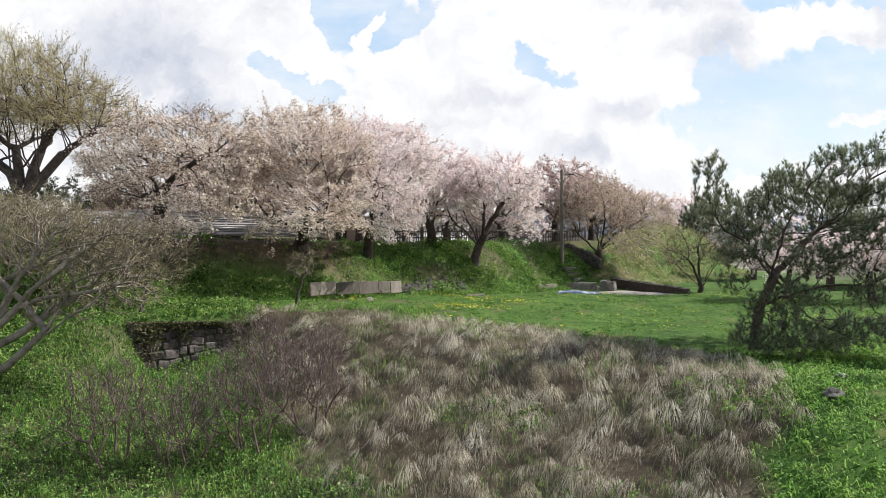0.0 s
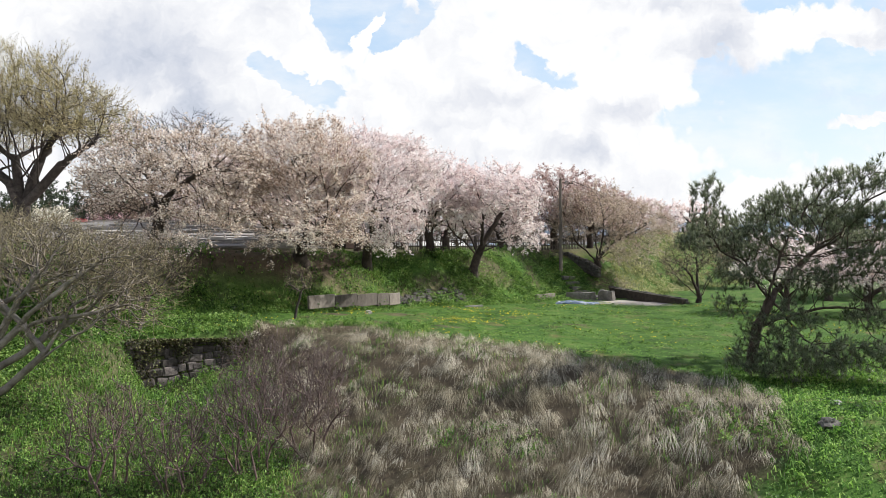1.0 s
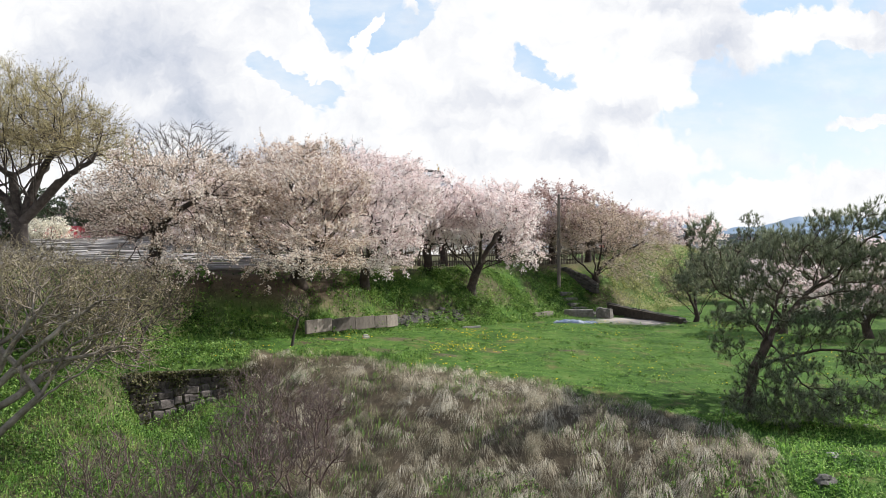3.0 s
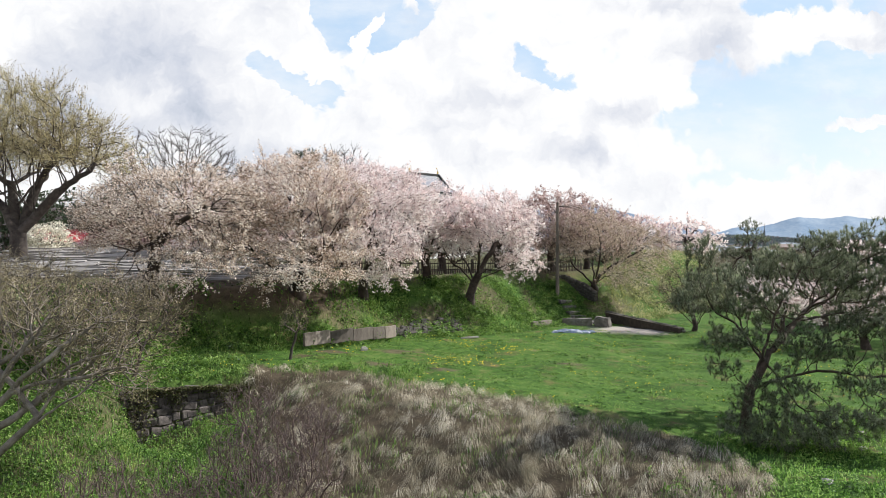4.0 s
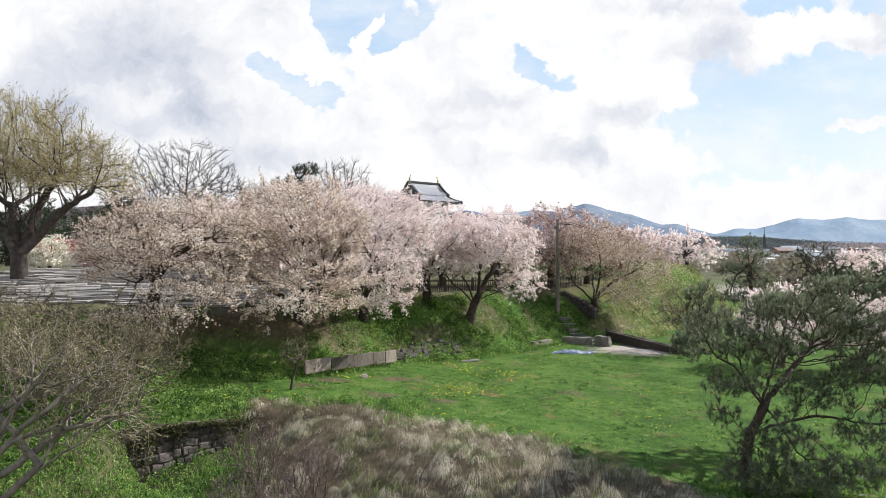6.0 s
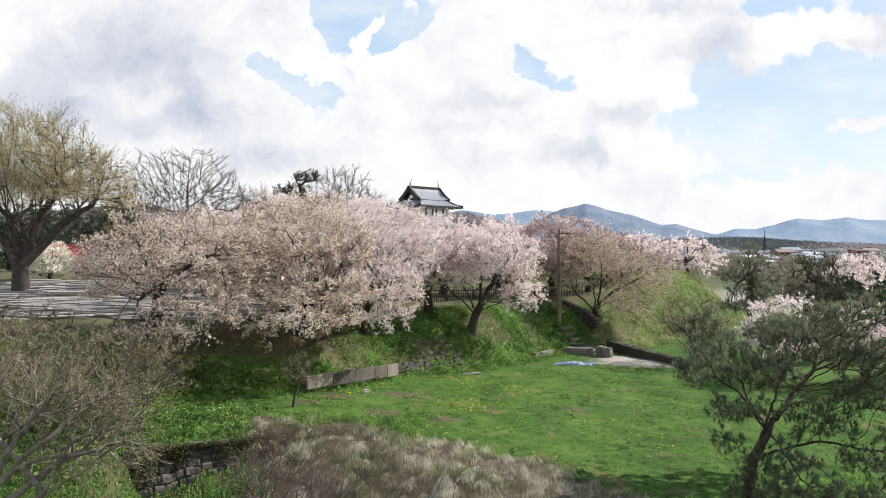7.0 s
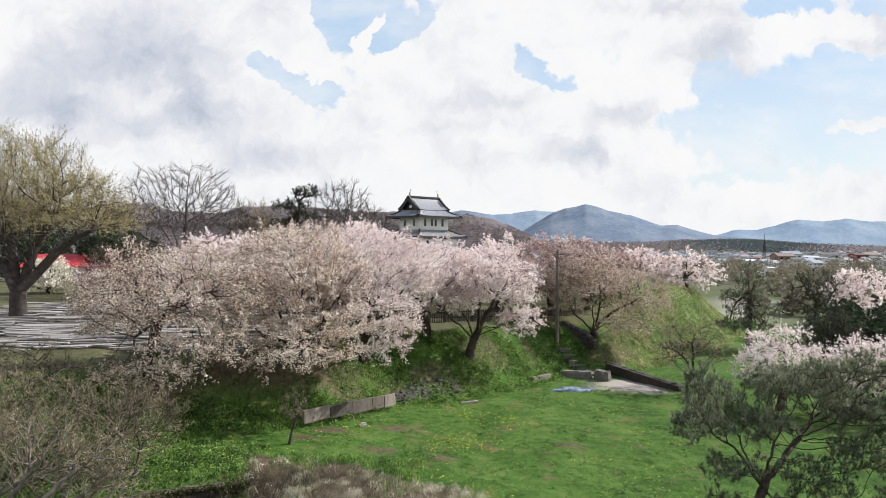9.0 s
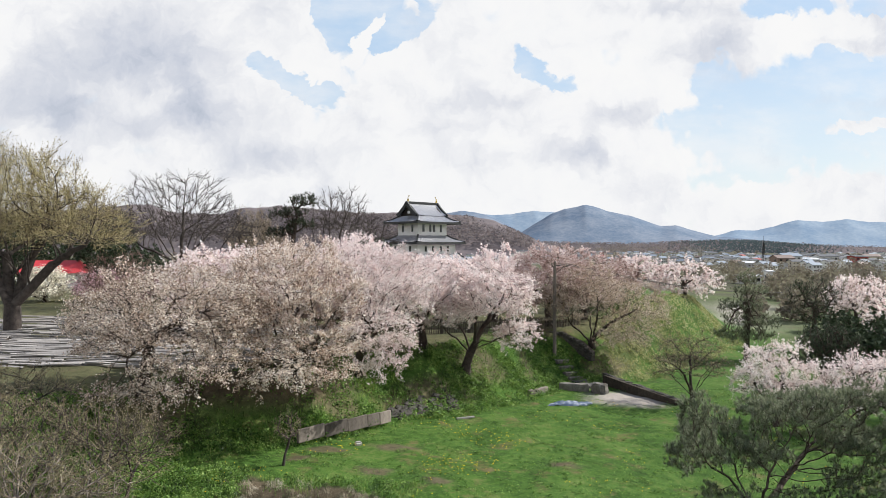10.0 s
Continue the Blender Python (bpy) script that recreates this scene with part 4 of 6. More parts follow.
# ------------------------------------------------------------------ bare shrubs
def shrub(name, label, base, stems, blobs, bark, seed, leaf=None, nodes=300, r=0.04, tip=0.004, twig=6, twig_len=0.4, up=0.4, per_twig=2, size=0.035, category="shrub", rise=0.0, wob=0.06, **more):
    """Several stems from one root, ending in fine twigs."""
    rng = np.random.default_rng(seed)
    bx, by = base
    bz = ground_z(bx, by) - 0.08
    o = np.array([bx, by, bz])
    wood, shoots, fines = [], [], []
    for i, (dx, dy) in enumerate(stems):
        mine = [q for j, q in enumerate(blobs) if j % len(stems) == i] or blobs
        c = np.array(mine[0][:3])
        s = o + np.array([dx, dy, 0])
        s[2] = ground_z(s[0], s[1]) - 0.08
        up0 = s + np.array([0, 0, rise])
        line = ([s] if rise else []) + [up0, up0 * 0.72 + c * 0.28 + rng.normal(size=3) * wob, up0 * 0.45 + c * 0.55 + rng.normal(size=3) * wob]
        w, ab, P = tree_parts(rng, line, mine, nodes=nodes // len(stems), trunk_r=r, tip=tip, twig=twig, twig_len=twig_len, twig_up=up, curl=True, split=True, **more)
        fines.append(P)
        wood.append(w)
        shoots.append(ab)
    v, f = joined(*wood)
    ob = thing(name, label, category, pose(*o))
    part("wood", mesh_np("wood", v - o, f, bark, True), bark, ob)
    if leaf is not None:
        a, b = (np.concatenate([s[k] for s in shoots]) for k in (0, 1))
        lv, lf = joined(leaves(rng, along(rng, a, b, per_twig, 0.02, 0.3), size, 0.8, 0.2), *fines)
        part("foliage", mesh_np("foliage", lv - o, lf, leaf), leaf, ob)
    return ob


# the tall tree in yellow-green bud, beside the stacked boards
shrub("zelkova_tree", "tall broad tree with many trunks in yellow-green spring bud", (-21.8, 35.5), [(-0.12, 0.05), (0.14, -0.05), (0.05, 0.14), (-0.14, -0.08)],
      [(-22.6, 36, 8.9, 3.6, 3.4, 3.9), (-18.4, 35.2, 8.0, 2.9, 3, 2.3), (-20.4, 35.6, 9.0, 3.0, 3, 3.2), (-25, 36, 8.0, 3, 3, 3)], GREY_BARK, 31, BUD,
      nodes=5200, r=0.25, taper=0.7, wob=0.15, tip=0.008, slim=0.78, twig=4, twig_len=0.85, up=0.5, per_twig=5, size=0.062, category="tree", twig_r=0.007, shell=0.35, rise=2.2,
      side=0.45, grow=dict(step=0.36, floor=-0.3, limbs=4, arch=0.05, lift=0.10, sway=0.12))
# the leaning grey tree over the spur, and the thicket behind it
shrub("leaning_bush", "grey leaning bush with twisted stems and sparse brown buds", (-10.9, 15.0), [(0, 0), (0.3, 0.4), (-0.5, 0.3), (0.5, 0.1), (-0.2, 0.6)],
      [(-7.9, 16.0, 1.1, 1.3, 1.0, .8), (-8.8, 15.9, 2.3, 1.0, .9, .7), (-7.3, 15.8, 1.9, .9, .8, .6), (-6.9, 15.7, 1.2, .8, .7, .6), (-10.0, 16.0, 2.2, 1.1, 1.0, .8),
       (-8.4, 15.8, 0.3, 1.1, .8, .4), (-9.6, 15.8, 1.3, 1.0, .9, .7), (-6.6, 15.7, 0.6, .6, .6, .4), (-11.4, 16.0, 2.2, 1.1, 1.0, .8), (-8.0, 15.8, 1.7, .9, .8, .6)], TWIG_BARK, 51, BUSH_BUD,
      nodes=2300, r=0.085, taper=0.6, wob=0.10, twig=2, twig_len=0.45, tip=0.0075, per_twig=3, size=0.042, up=0.3, drift=(0.35, 0, 0), shell=0.2, side=0.5, twig_r=0.006,
      grow=dict(step=0.2, limbs=3, arch=0.15, lift=0.05, sway=0.2))
THICKET = dict(twig=2, twig_len=0.45, per_twig=3, size=0.045, up=0.35, tip=0.007, side=0.55, twig_r=0.006, shell=0.25, grow=dict(step=0.22, limbs=4, arch=0.1, lift=0.06, sway=0.22))
shrub("thicket", "dense tangle of bare grey-brown twigs with olive buds", (-11.0, 19.8), [(0, 0), (1.3, 0.4), (-1.2, 0.2), (-2.6, -0.3), (2.2, 0.8)],
      [(-11.0, 19.8, 1.9, 1.6, 1.4, 1.1), (-9.6, 20.4, 1.6, 1.6, 1.4, 1.2), (-12.6, 20, 2.2, 1.6, 1.4, 1.0), (-14.2, 19.4, 2.0, 1.6, 1.4, 1.2), (-8.6, 21.2, 1.3, 1.3, 1.3, 1.2)], GREY_BARK, 52, BUSH_BUD,
      nodes=2800, r=0.05, **THICKET)
shrub("thicket", "dense tangle of bare grey-brown twigs with olive buds", (-15.5, 22.5), [(0, 0), (1.5, 0.4), (-1.6, 0.2)],
      [(-15.5, 22.5, 2.6, 2.0, 1.6, 1.2), (-13.2, 23, 2.4, 1.8, 1.6, 1.1), (-17.8, 22.5, 2.6, 2, 1.6, 1.2)], GREY_BARK, 53, BUSH_BUD, nodes=1700, r=0.05, **THICKET)
# purple-brown scrub in the moat
SCRUB = "bare purple-brown shrub with upright thin twigs in the moat"
for _x, _y, _h, _w, _seed in ((-6.0, 13.2, 1.9, 0.75, 54), (-4.6, 13.4, 1.7, 0.8, 55), (-3.3, 13.9, 1.8, 0.9, 56), (-2.3, 14.8, 1.5, 0.9, 58), (-3.9, 16.2, 1.5, 0.9, 59),
                              (-2.6, 17.2, 1.2, 0.9, 154), (-4.4, 18.6, 1.1, 0.9, 155)):
    _z = ground_z(_x, _y)
    shrub("twiggy_shrub", SCRUB, (_x, _y), [(-0.25, 0), (0.25, 0.1), (0, 0.25), (0.05, -0.2), (-0.1, -0.1)],
          [(_x - 0.5 * _w, _y, _z + 0.72 * _h, 0.5 * _w, 0.5, 0.42 * _h), (_x + 0.55 * _w, _y + 0.1, _z + 0.68 * _h, 0.5 * _w, 0.5, 0.42 * _h), (_x, _y + 0.5, _z + 0.75 * _h, 0.5 * _w, 0.5, 0.4 * _h),
           (_x + 0.1, _y - 0.3, _z + 0.66 * _h, 0.5 * _w, 0.5, 0.42 * _h), (_x - 0.9 * _w, _y - 0.1, _z + 0.5 * _h, 0.4 * _w, 0.4, 0.4 * _h)],
          PURPLE_TWIG, _seed, PURPLE_SHOOT, nodes=650, r=0.024, tip=0.005, twig=2, twig_len=0.3, up=0.5, per_twig=1, size=0.03, shell=0.2, side=0.5, twig_r=0.0052,
          grow=dict(step=0.17, limbs=3, arch=0.0, lift=0.12, sway=0.25))
# the sapling before the concrete wall
shrub("sapling", "small bare sapling with a dark bent stem", (-4.95, 24.8), [(0, 0)], [(-4.75, 24.8, 0.9, .55, .5, .45)], GREY_BARK, 57, BUSH_BUD, nodes=60, r=0.045, twig=5, twig_len=0.3, tip=0.006)


# ------------------------------------------------------------------ grass, herbs and flowers
def blades(rng, roots, heading, length, width, lift=0.6, reach=0.8, segments=3, hang=0.0):
    """Arched blades: they rise, lean along the heading and hang over."""
    n = len(roots)
    s = np.linspace(0, 1, segments + 1)[None, :, None]
    ln = (length * rng.uniform(0.55, 1.25, n))[:, None, None]
    h = np.stack([np.cos(heading), np.sin(heading), np.zeros(n)], 1)[:, None, :]
    side = np.stack([-np.sin(heading), np.cos(heading), np.zeros(n)], 1)[:, None, :]
    up = np.array([0, 0, 1.0])[None, None]
    lf = (lift * rng.uniform(0.6, 1.3, n))[:, None, None]
    p = roots[:, None] + up * ln * lf * (1.7 * s - 1.45 * s * s) - up * ln * hang * s * s + h * ln * reach * (0.35 * s + 0.65 * s * s)
    w = width * (1 - 0.8 * s)
    v = np.stack([p - side * w, p + side * w], 2).reshape(n, -1, 3)
    k = np.arange(segments) * 2
    f = np.stack([k, k + 1, k + 3, k + 2], 1)
    m = (segments + 1) * 2
    return v.reshape(-1, 3), (f[None] + (np.arange(n) * m)[:, None, None]).reshape(-1, 4)


def patches(x, y, a=0.8, b=1.0):
    return 0.5 + 0.28 * np.sin(x * 1.7 * a + 1.3 * np.sin(y * 1.1 * a)) * b + 0.22 * np.sin(y * 2.3 * a + 0.9 * x * a)


def scatter(rng, n, x0, x1, y0, y1, keep):
    """Places in a rectangle, thinned by keep(x, y)."""
    x, y = rng.uniform(x0, x1, n), rng.uniform(y0, y1, n)
    ok = rng.uniform(size=n) < keep(x, y)
    return x[ok], y[ok]


def stuff(name, label, category, pair, material, smooth_it=False):
    return tagged(new(name, mesh_np(name, *pair, material, smooth_it)), label, category, kind="stuff")


def build_dry_grass():
    rng = np.random.default_rng(61)
    pairs, tufts = [], []
    # big tussocks that hang down the slope, and small ones between them
    for tries, per, long, spread, mound, lift in ((3900, 54, 0.42, 0.085, 0.23, 0.52), (6000, 8, 0.26, 0.05, 0.04, 0.40)):
        x, y = scatter(rng, tries, -8, 8.5, 8.5, 24, lambda a, b: dryness(a, b) * (0.6 + 0.4 * smooth(-3, 2.5, a)))
        z = height(x, y)
        n = len(x)
        swirl = -1.75 + 0.55 * np.sin(x * 0.9 + np.sin(y * 0.7)) + 0.45 * np.sin(y * 1.3 + x * 0.4) + rng.normal(size=n) * 0.5
        size = rng.uniform(0.55, 1.3, n) * (0.65 + 0.4 * patches(x, y, 1.6))
        i = np.repeat(np.arange(n), per)
        tufts.append(rng.uniform(0, 1, n)[i])
        m = len(i)
        off = rng.normal(size=(m, 2)) * spread
        roots = np.stack([x[i] + off[:, 0], y[i] + off[:, 1], z[i] - 0.02 + mound * size[i] * np.exp(-(off ** 2).sum(1) / (2 * spread ** 2))], 1)
        lean = np.arctan2(off[:, 1], off[:, 0])
        head = swirl[i] + 0.5 * np.sin(lean - swirl[i]) + rng.normal(size=m) * 0.36
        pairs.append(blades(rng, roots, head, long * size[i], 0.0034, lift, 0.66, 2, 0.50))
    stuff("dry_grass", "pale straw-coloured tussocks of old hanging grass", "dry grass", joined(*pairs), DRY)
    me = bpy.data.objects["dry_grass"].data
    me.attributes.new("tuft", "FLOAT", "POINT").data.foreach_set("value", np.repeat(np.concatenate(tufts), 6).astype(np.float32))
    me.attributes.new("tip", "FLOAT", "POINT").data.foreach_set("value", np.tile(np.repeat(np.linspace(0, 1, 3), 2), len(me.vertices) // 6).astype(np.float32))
    x, y = scatter(rng, 24000, -5, 8.5, 8.5, 24, lambda a, b: dryness(a, b) * smooth(0.35, 0.8, patches(a + 2, b, 1.3)))
    roots = np.stack([x, y, height(x, y) - 0.01], 1)
    stuff("green_shoots", "green shoots rising through the old grass", "grass", blades(rng, roots, rng.uniform(0, 6.28, len(x)), np.full(len(x), 0.33), 0.006, 0.9, 0.4, 2), GRASS)
    # thatch between the tussocks, its colour darkened to stand for shade
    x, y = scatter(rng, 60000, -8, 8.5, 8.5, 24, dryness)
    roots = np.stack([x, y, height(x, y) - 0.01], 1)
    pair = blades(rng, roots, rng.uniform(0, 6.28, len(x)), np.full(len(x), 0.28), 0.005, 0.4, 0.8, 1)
    stuff("dry_thatch", "flattened brown thatch of old grass, darkened for shaded gaps", "dry grass", pair, THATCH)


def build_lawn():
    rng = np.random.default_rng(62)

    def lawn(a, b):
        return (1 - dryness(a, b)) * smooth(0.6, -0.2, bank_distance(a, b)) * (0.35 + 0.75 * patches(a, b, 0.7)) * (np.hypot((a - 11.9) / 2.3, (b - 39.0) / 1.9) > 0.9) * (1 - 0.85 * worn_lawn(a, b))

    x, y = scatter(rng, 130000, -9, 18, 11, 42, lambda a, b: lawn(a, b) * smooth(52, 14, b))
    roots = np.stack([x, y, height(x, y) - 0.005], 1)
    ln = 0.075 + 0.10 * smooth(0.55, 0.9, patches(x, y, 1.3)) + 0.12 * smooth(6, 9, x) * smooth(18, 14, y)
    pair = blades(rng, roots, rng.uniform(0, 6.28, len(x)), ln, 0.009, 0.85, 0.4, 1)
    stuff("lawn_grass", "short uneven spring lawn grass", "grass", pair, GRASS)
    # taller tufts in the lawn
    x, y = scatter(rng, 26000, -9, 18, 11, 42, lambda a, b: lawn(a, b) * (0.25 + 0.75 * smooth(0.4, 0.8, patches(a + 9, b, 1.2))))
    i = np.repeat(np.arange(len(x)), 5)
    roots = np.stack([x[i] + rng.normal(size=len(i)) * 0.05, y[i] + rng.normal(size=len(i)) * 0.05, np.zeros(len(i))], 1)
    roots[:, 2] = height(roots[:, 0], roots[:, 1]) - 0.01
    pair = blades(rng, roots, rng.uniform(0, 6.28, len(i)), np.full(len(i), 0.12) * rng.uniform(0.5, 1.5, len(x))[i], 0.013, 0.8, 0.55, 1)
    stuff("lawn_tufts", "taller tufts of bright grass in the lawn", "grass", pair, HERB)
    # broad-leaved weeds in low cushions
    x, y = scatter(rng, 11000, -9, 18, 11, 42, lambda a, b: lawn(a, b) * (0.2 + 0.8 * smooth(0.35, 0.7, patches(a + 4, b + 2, 0.9))))
    stuff("lawn_weeds", "low cushions of clover and plantain in the lawn", "weeds", clumps(rng, x, y, 13, 0.15, 0.10, 0.055, 0.8), HERB)
    # dandelions
    x, y = scatter(rng, 10500, -7, 16, 18, 38, lambda a, b: (1 - dryness(a, b)) * (bank_distance(a, b) < -0.2) * smooth(0.45, 0.95, patches(a, b, 0.55))
                   * (0.18 + 0.55 * np.exp(-((a - 1.8) / 3.8) ** 2 - ((b - 27) / 5.0) ** 2)))
    c = np.stack([x, y, height(x, y) + 0.11], 1)
    k = 6
    ang = np.arange(k) * np.pi / 3
    ring = np.stack([np.cos(ang), np.sin(ang), np.zeros(k)], 1) * 0.021
    rim = c[:, None] + ring[None] * rng.uniform(0.7, 1.3, (len(c), 1, 1))
    mid = c + np.array([0, 0, 0.018])
    v = np.concatenate([rim, mid[:, None]], 1)
    f = np.array([[j, (j + 1) % k, k] for j in range(k)])
    stuff("dandelions", "yellow dandelion heads scattered in the lawn", "dandelion",
          (v.reshape(-1, 3), (f[None] + (np.arange(len(c)) * (k + 1))[:, None, None]).reshape(-1, 3)), DANDELION)


def clumps(rng, x, y, per, radius, tall, size, flat=0.6):
    """Low domes of leaves round the given places."""
    n = len(x)
    R = radius * rng.uniform(0.5, 1.5, n)
    H = tall * rng.uniform(0.4, 1.4, n) * (0.45 + 0.8 * patches(x, y, 1.4))
    i = np.repeat(np.arange(n), per)
    a, q = rng.uniform(0, 2 * np.pi, len(i)), np.sqrt(rng.uniform(0, 1, len(i)))
    px, py = x[i] + np.cos(a) * q * R[i], y[i] + np.sin(a) * q * R[i]
    z = height(px, py) + H[i] * (1 - 0.85 * q * q) * rng.uniform(0.55, 1.0, len(i)) + 0.01
    return leaves(rng, np.stack([px, py, z], 1), size, 0.8, flat, 0.15)


def herbs(name, label, seed, n, box, keep, size=0.085, tall=0.22, material=None):
    rng = np.random.default_rng(seed)
    x, y = scatter(rng, n // 46, *box, keep)
    pairs = [clumps(rng, x, y, 34, size * 3.4, tall * 1.35, size * 1.1)]
    x, y = scatter(rng, n // 3, *box, keep)
    z = height(x, y) + tall * 0.5 * rng.uniform(0.05, 1, len(x)) ** 1.2
    pairs.append(leaves(rng, np.stack([x, y, z], 1), size, 0.8, 0.7, 0.15))
    stuff(name, label, "herbs", joined(*pairs), material or HERB)
    m = len(x)
    roots = np.stack([x + rng.normal(size=m) * .1, y + rng.normal(size=m) * .1, z * 0], 1)
    roots[:, 2] = height(roots[:, 0], roots[:, 1]) - 0.01
    pair = blades(rng, roots, rng.uniform(0, 6.28, m), np.full(m, tall * 1.3), 0.011, 0.9, 0.5, 2)
    stuff(name.replace("herbs", "grass"), label.replace("leafy herbs", "long grass"), "grass", pair, material or GRASS)


build_dry_grass()
build_lawn()
herbs("bank_herbs", "lush green leafy herbs covering the bank", 63, 520000, (-13, 12, 15, 46),
      lambda a, b: smooth(-0.9, 0.2, bank_distance(a, b)) * smooth(5.0, 3.4, bank_distance(a, b)) * (0.25 + 0.9 * patches(a, b, 1.1)) * (1 - 0.75 * smooth(0.52, 0.75, patches(a + 40, b, 0.6))) * (1 - 0.85 * smooth(-3.5, -5.5, a) * smooth(0.9, 1.8, bank_distance(a, b))), 0.088, 0.28)
herbs("spur_herbs", "lush green leafy herbs on the slope above the rubble wall", 64, 130000, (-14, -4, 10, 24),
      lambda a, b: (1 - smooth(-0.1, 0.25, a - wall_x(b))) * (0.45 + 0.65 * patches(a, b, 1.2)), 0.070, 0.2)
herbs("slope_herbs", "green leafy herbs on the slope beside the old grass", 65, 64000, (4, 16, 8.5, 19),
      lambda a, b: (1 - dryness(a, b)) * (b < 13 + 0.5 * a) * (0.3 + 0.8 * patches(a, b, 1.2)), 0.046, 0.17, SUNLIT_TINT_HERB)
herbs("moat_herbs", "green leafy herbs growing through the old grass", 66, 42000, (-7, 9, 9, 15.5),
      lambda a, b: dryness(a, b) * smooth(0.55, 0.82, patches(a + 3, b, 0.9)) * smooth(15.5, 12, b), 0.055, 0.22)
herbs("gully_herbs", "patchy green leafy herbs under the scrub", 68, 120000, (-12, 0, 8.5, 23.5),
      lambda a, b: (1 - dryness(a, b)) * smooth(0, 0.3, a - wall_x(b)) * (0.65 + 0.35 * smooth(0.3, 0.7, patches(a + 7, b, 1.0))), 0.052, 0.3)
herbs("mound_herbs", "green grass and herbs on the steep mound", 67, 70000, (12, 34, 44, 72),
      lambda a, b: smooth(-0.9, 0.2, bank_distance(a, b)) * smooth(7.0, 4, bank_distance(a, b)), 0.105, 0.3, MEADOW)
# dead stems and leaves hanging over the rubble wall
_rng = np.random.default_rng(69)
_y = _rng.uniform(19.6, 22.1, 6000)
_x = wall_x(_y) + _rng.uniform(-0.25, 0.22, len(_y))
_z = -0.46 - 0.13 * (_y - 19.6) - _rng.uniform(0, 1, len(_y)) ** 1.6 * 1.5 * np.clip(1.5 * np.sin(_y * 5.1 + 1) * np.sin(_y * 2.3) + 0.25, 0.06, 1)
stuff("wall_creeper", "brown and green creeper hanging over the rubble wall", "creeper", leaves(_rng, np.stack([_x + 0.2, _y - 0.2, _z], 1), 0.07, 0.8, 0.2), CREEPER)


# ------------------------------------------------------------------ the castle keep
PLASTER = surface("white_plaster", (0.72, 0.71, 0.71), (0.86, 0.85, 0.85), 1.2, 0.85, bump=0.05, jitter=0.03)
ROOF_TILE = surface("pale_copper_tile", (0.27, 0.27, 0.29), (0.42, 0.42, 0.44), 3.0, 0.32, metal=0.2, spec=0.5, bump=0.15, jitter=0.08)
RIDGE_TILE = surface("dark_ridge_tile", (0.018, 0.019, 0.02), (0.045, 0.047, 0.048), 3.0, 0.5, bump=0.2, jitter=0.1)
DARK_WOOD = surface("dark_timber", (0.022, 0.018, 0.015), (0.05, 0.042, 0.035), 4.0, 0.7, bump=0.2)
GOLD = surface("gilt_metal", (0.55, 0.38, 0.10), (0.75, 0.55, 0.18), 6.0, 0.35, metal=0.9, bump=0.1)
STONE = surface("grey_stone", (0.16, 0.15, 0.14), (0.33, 0.31, 0.28), 3.0, 0.9, bump=0.5, stain=(0.07, 0.075, 0.055))
CONCRETE = surface("weathered_concrete", (0.07, 0.058, 0.05), (0.22, 0.188, 0.162), 1.4, 0.9, bump=0.3, jitter=0.5, stain=(0.045, 0.038, 0.034), stretch=(1.6, 1.6, 0.35))
OLD_WOOD = surface("weathered_wood", (0.045, 0.036, 0.03), (0.12, 0.10, 0.085), 3.0, 0.85, bump=0.35, jitter=0.3, stretch=(1, 1, 0.15))
PLANK = surface("silvery_plank", (0.17, 0.155, 0.145), (0.42, 0.395, 0.375), 2.0, 0.8, bump=0.3, jitter=0.3, stretch=(0.2, 1.5, 1))
POLE_WOOD = surface("pole_wood", (0.095, 0.078, 0.066), (0.195, 0.165, 0.142), 4.0, 0.85, bump=0.3, stretch=(1, 1, 0.1))
WIRE = surface("wire", (0.03, 0.03, 0.03), (0.05, 0.05, 0.05), 5, 0.6, bump=0)
TARP = surface("blue_tarp", (0.025, 0.06, 0.14), (0.12, 0.16, 0.23), 5.0, 0.45, bump=0.6, spec=0.5, jitter=0.2)
GLASS_DARK, _N, _b = principled("window_glass", 0.12, 0.0, 0.6)
_b.inputs["Base Color"].default_value = (0.02, 0.022, 0.026, 1)


def ribbed_slope(bm, p00, p10, p11, p01, sag, rows, cols, rib):
    """A roof slope: p00-p10 along the eave, p01-p11 above; sagging, with raised ribs of tile."""
    grid = []
    for j in range(rows + 1):
        v = j / rows
        line = []
        for i in range(cols * 3 + 1):
            u = i / (cols * 3)
            a, b = p00.lerp(p10, u), p01.lerp(p11, u)
            p = a.lerp(b, v)
            p.z -= sag * 4 * v * (1 - v)
            p.z += 1.3 * sag * (2 * u - 1) ** 4 * (1 - v) ** 2     # upturned corners
            if i % 3 == 1:
                p.z += rib
            line.append(bm.verts.new(p))
        grid.append(line)
    for j in range(rows):
        for i in range(cols * 3):
            bm.faces.new((grid[j][i], grid[j][i + 1], grid[j + 1][i + 1], grid[j + 1][i]))


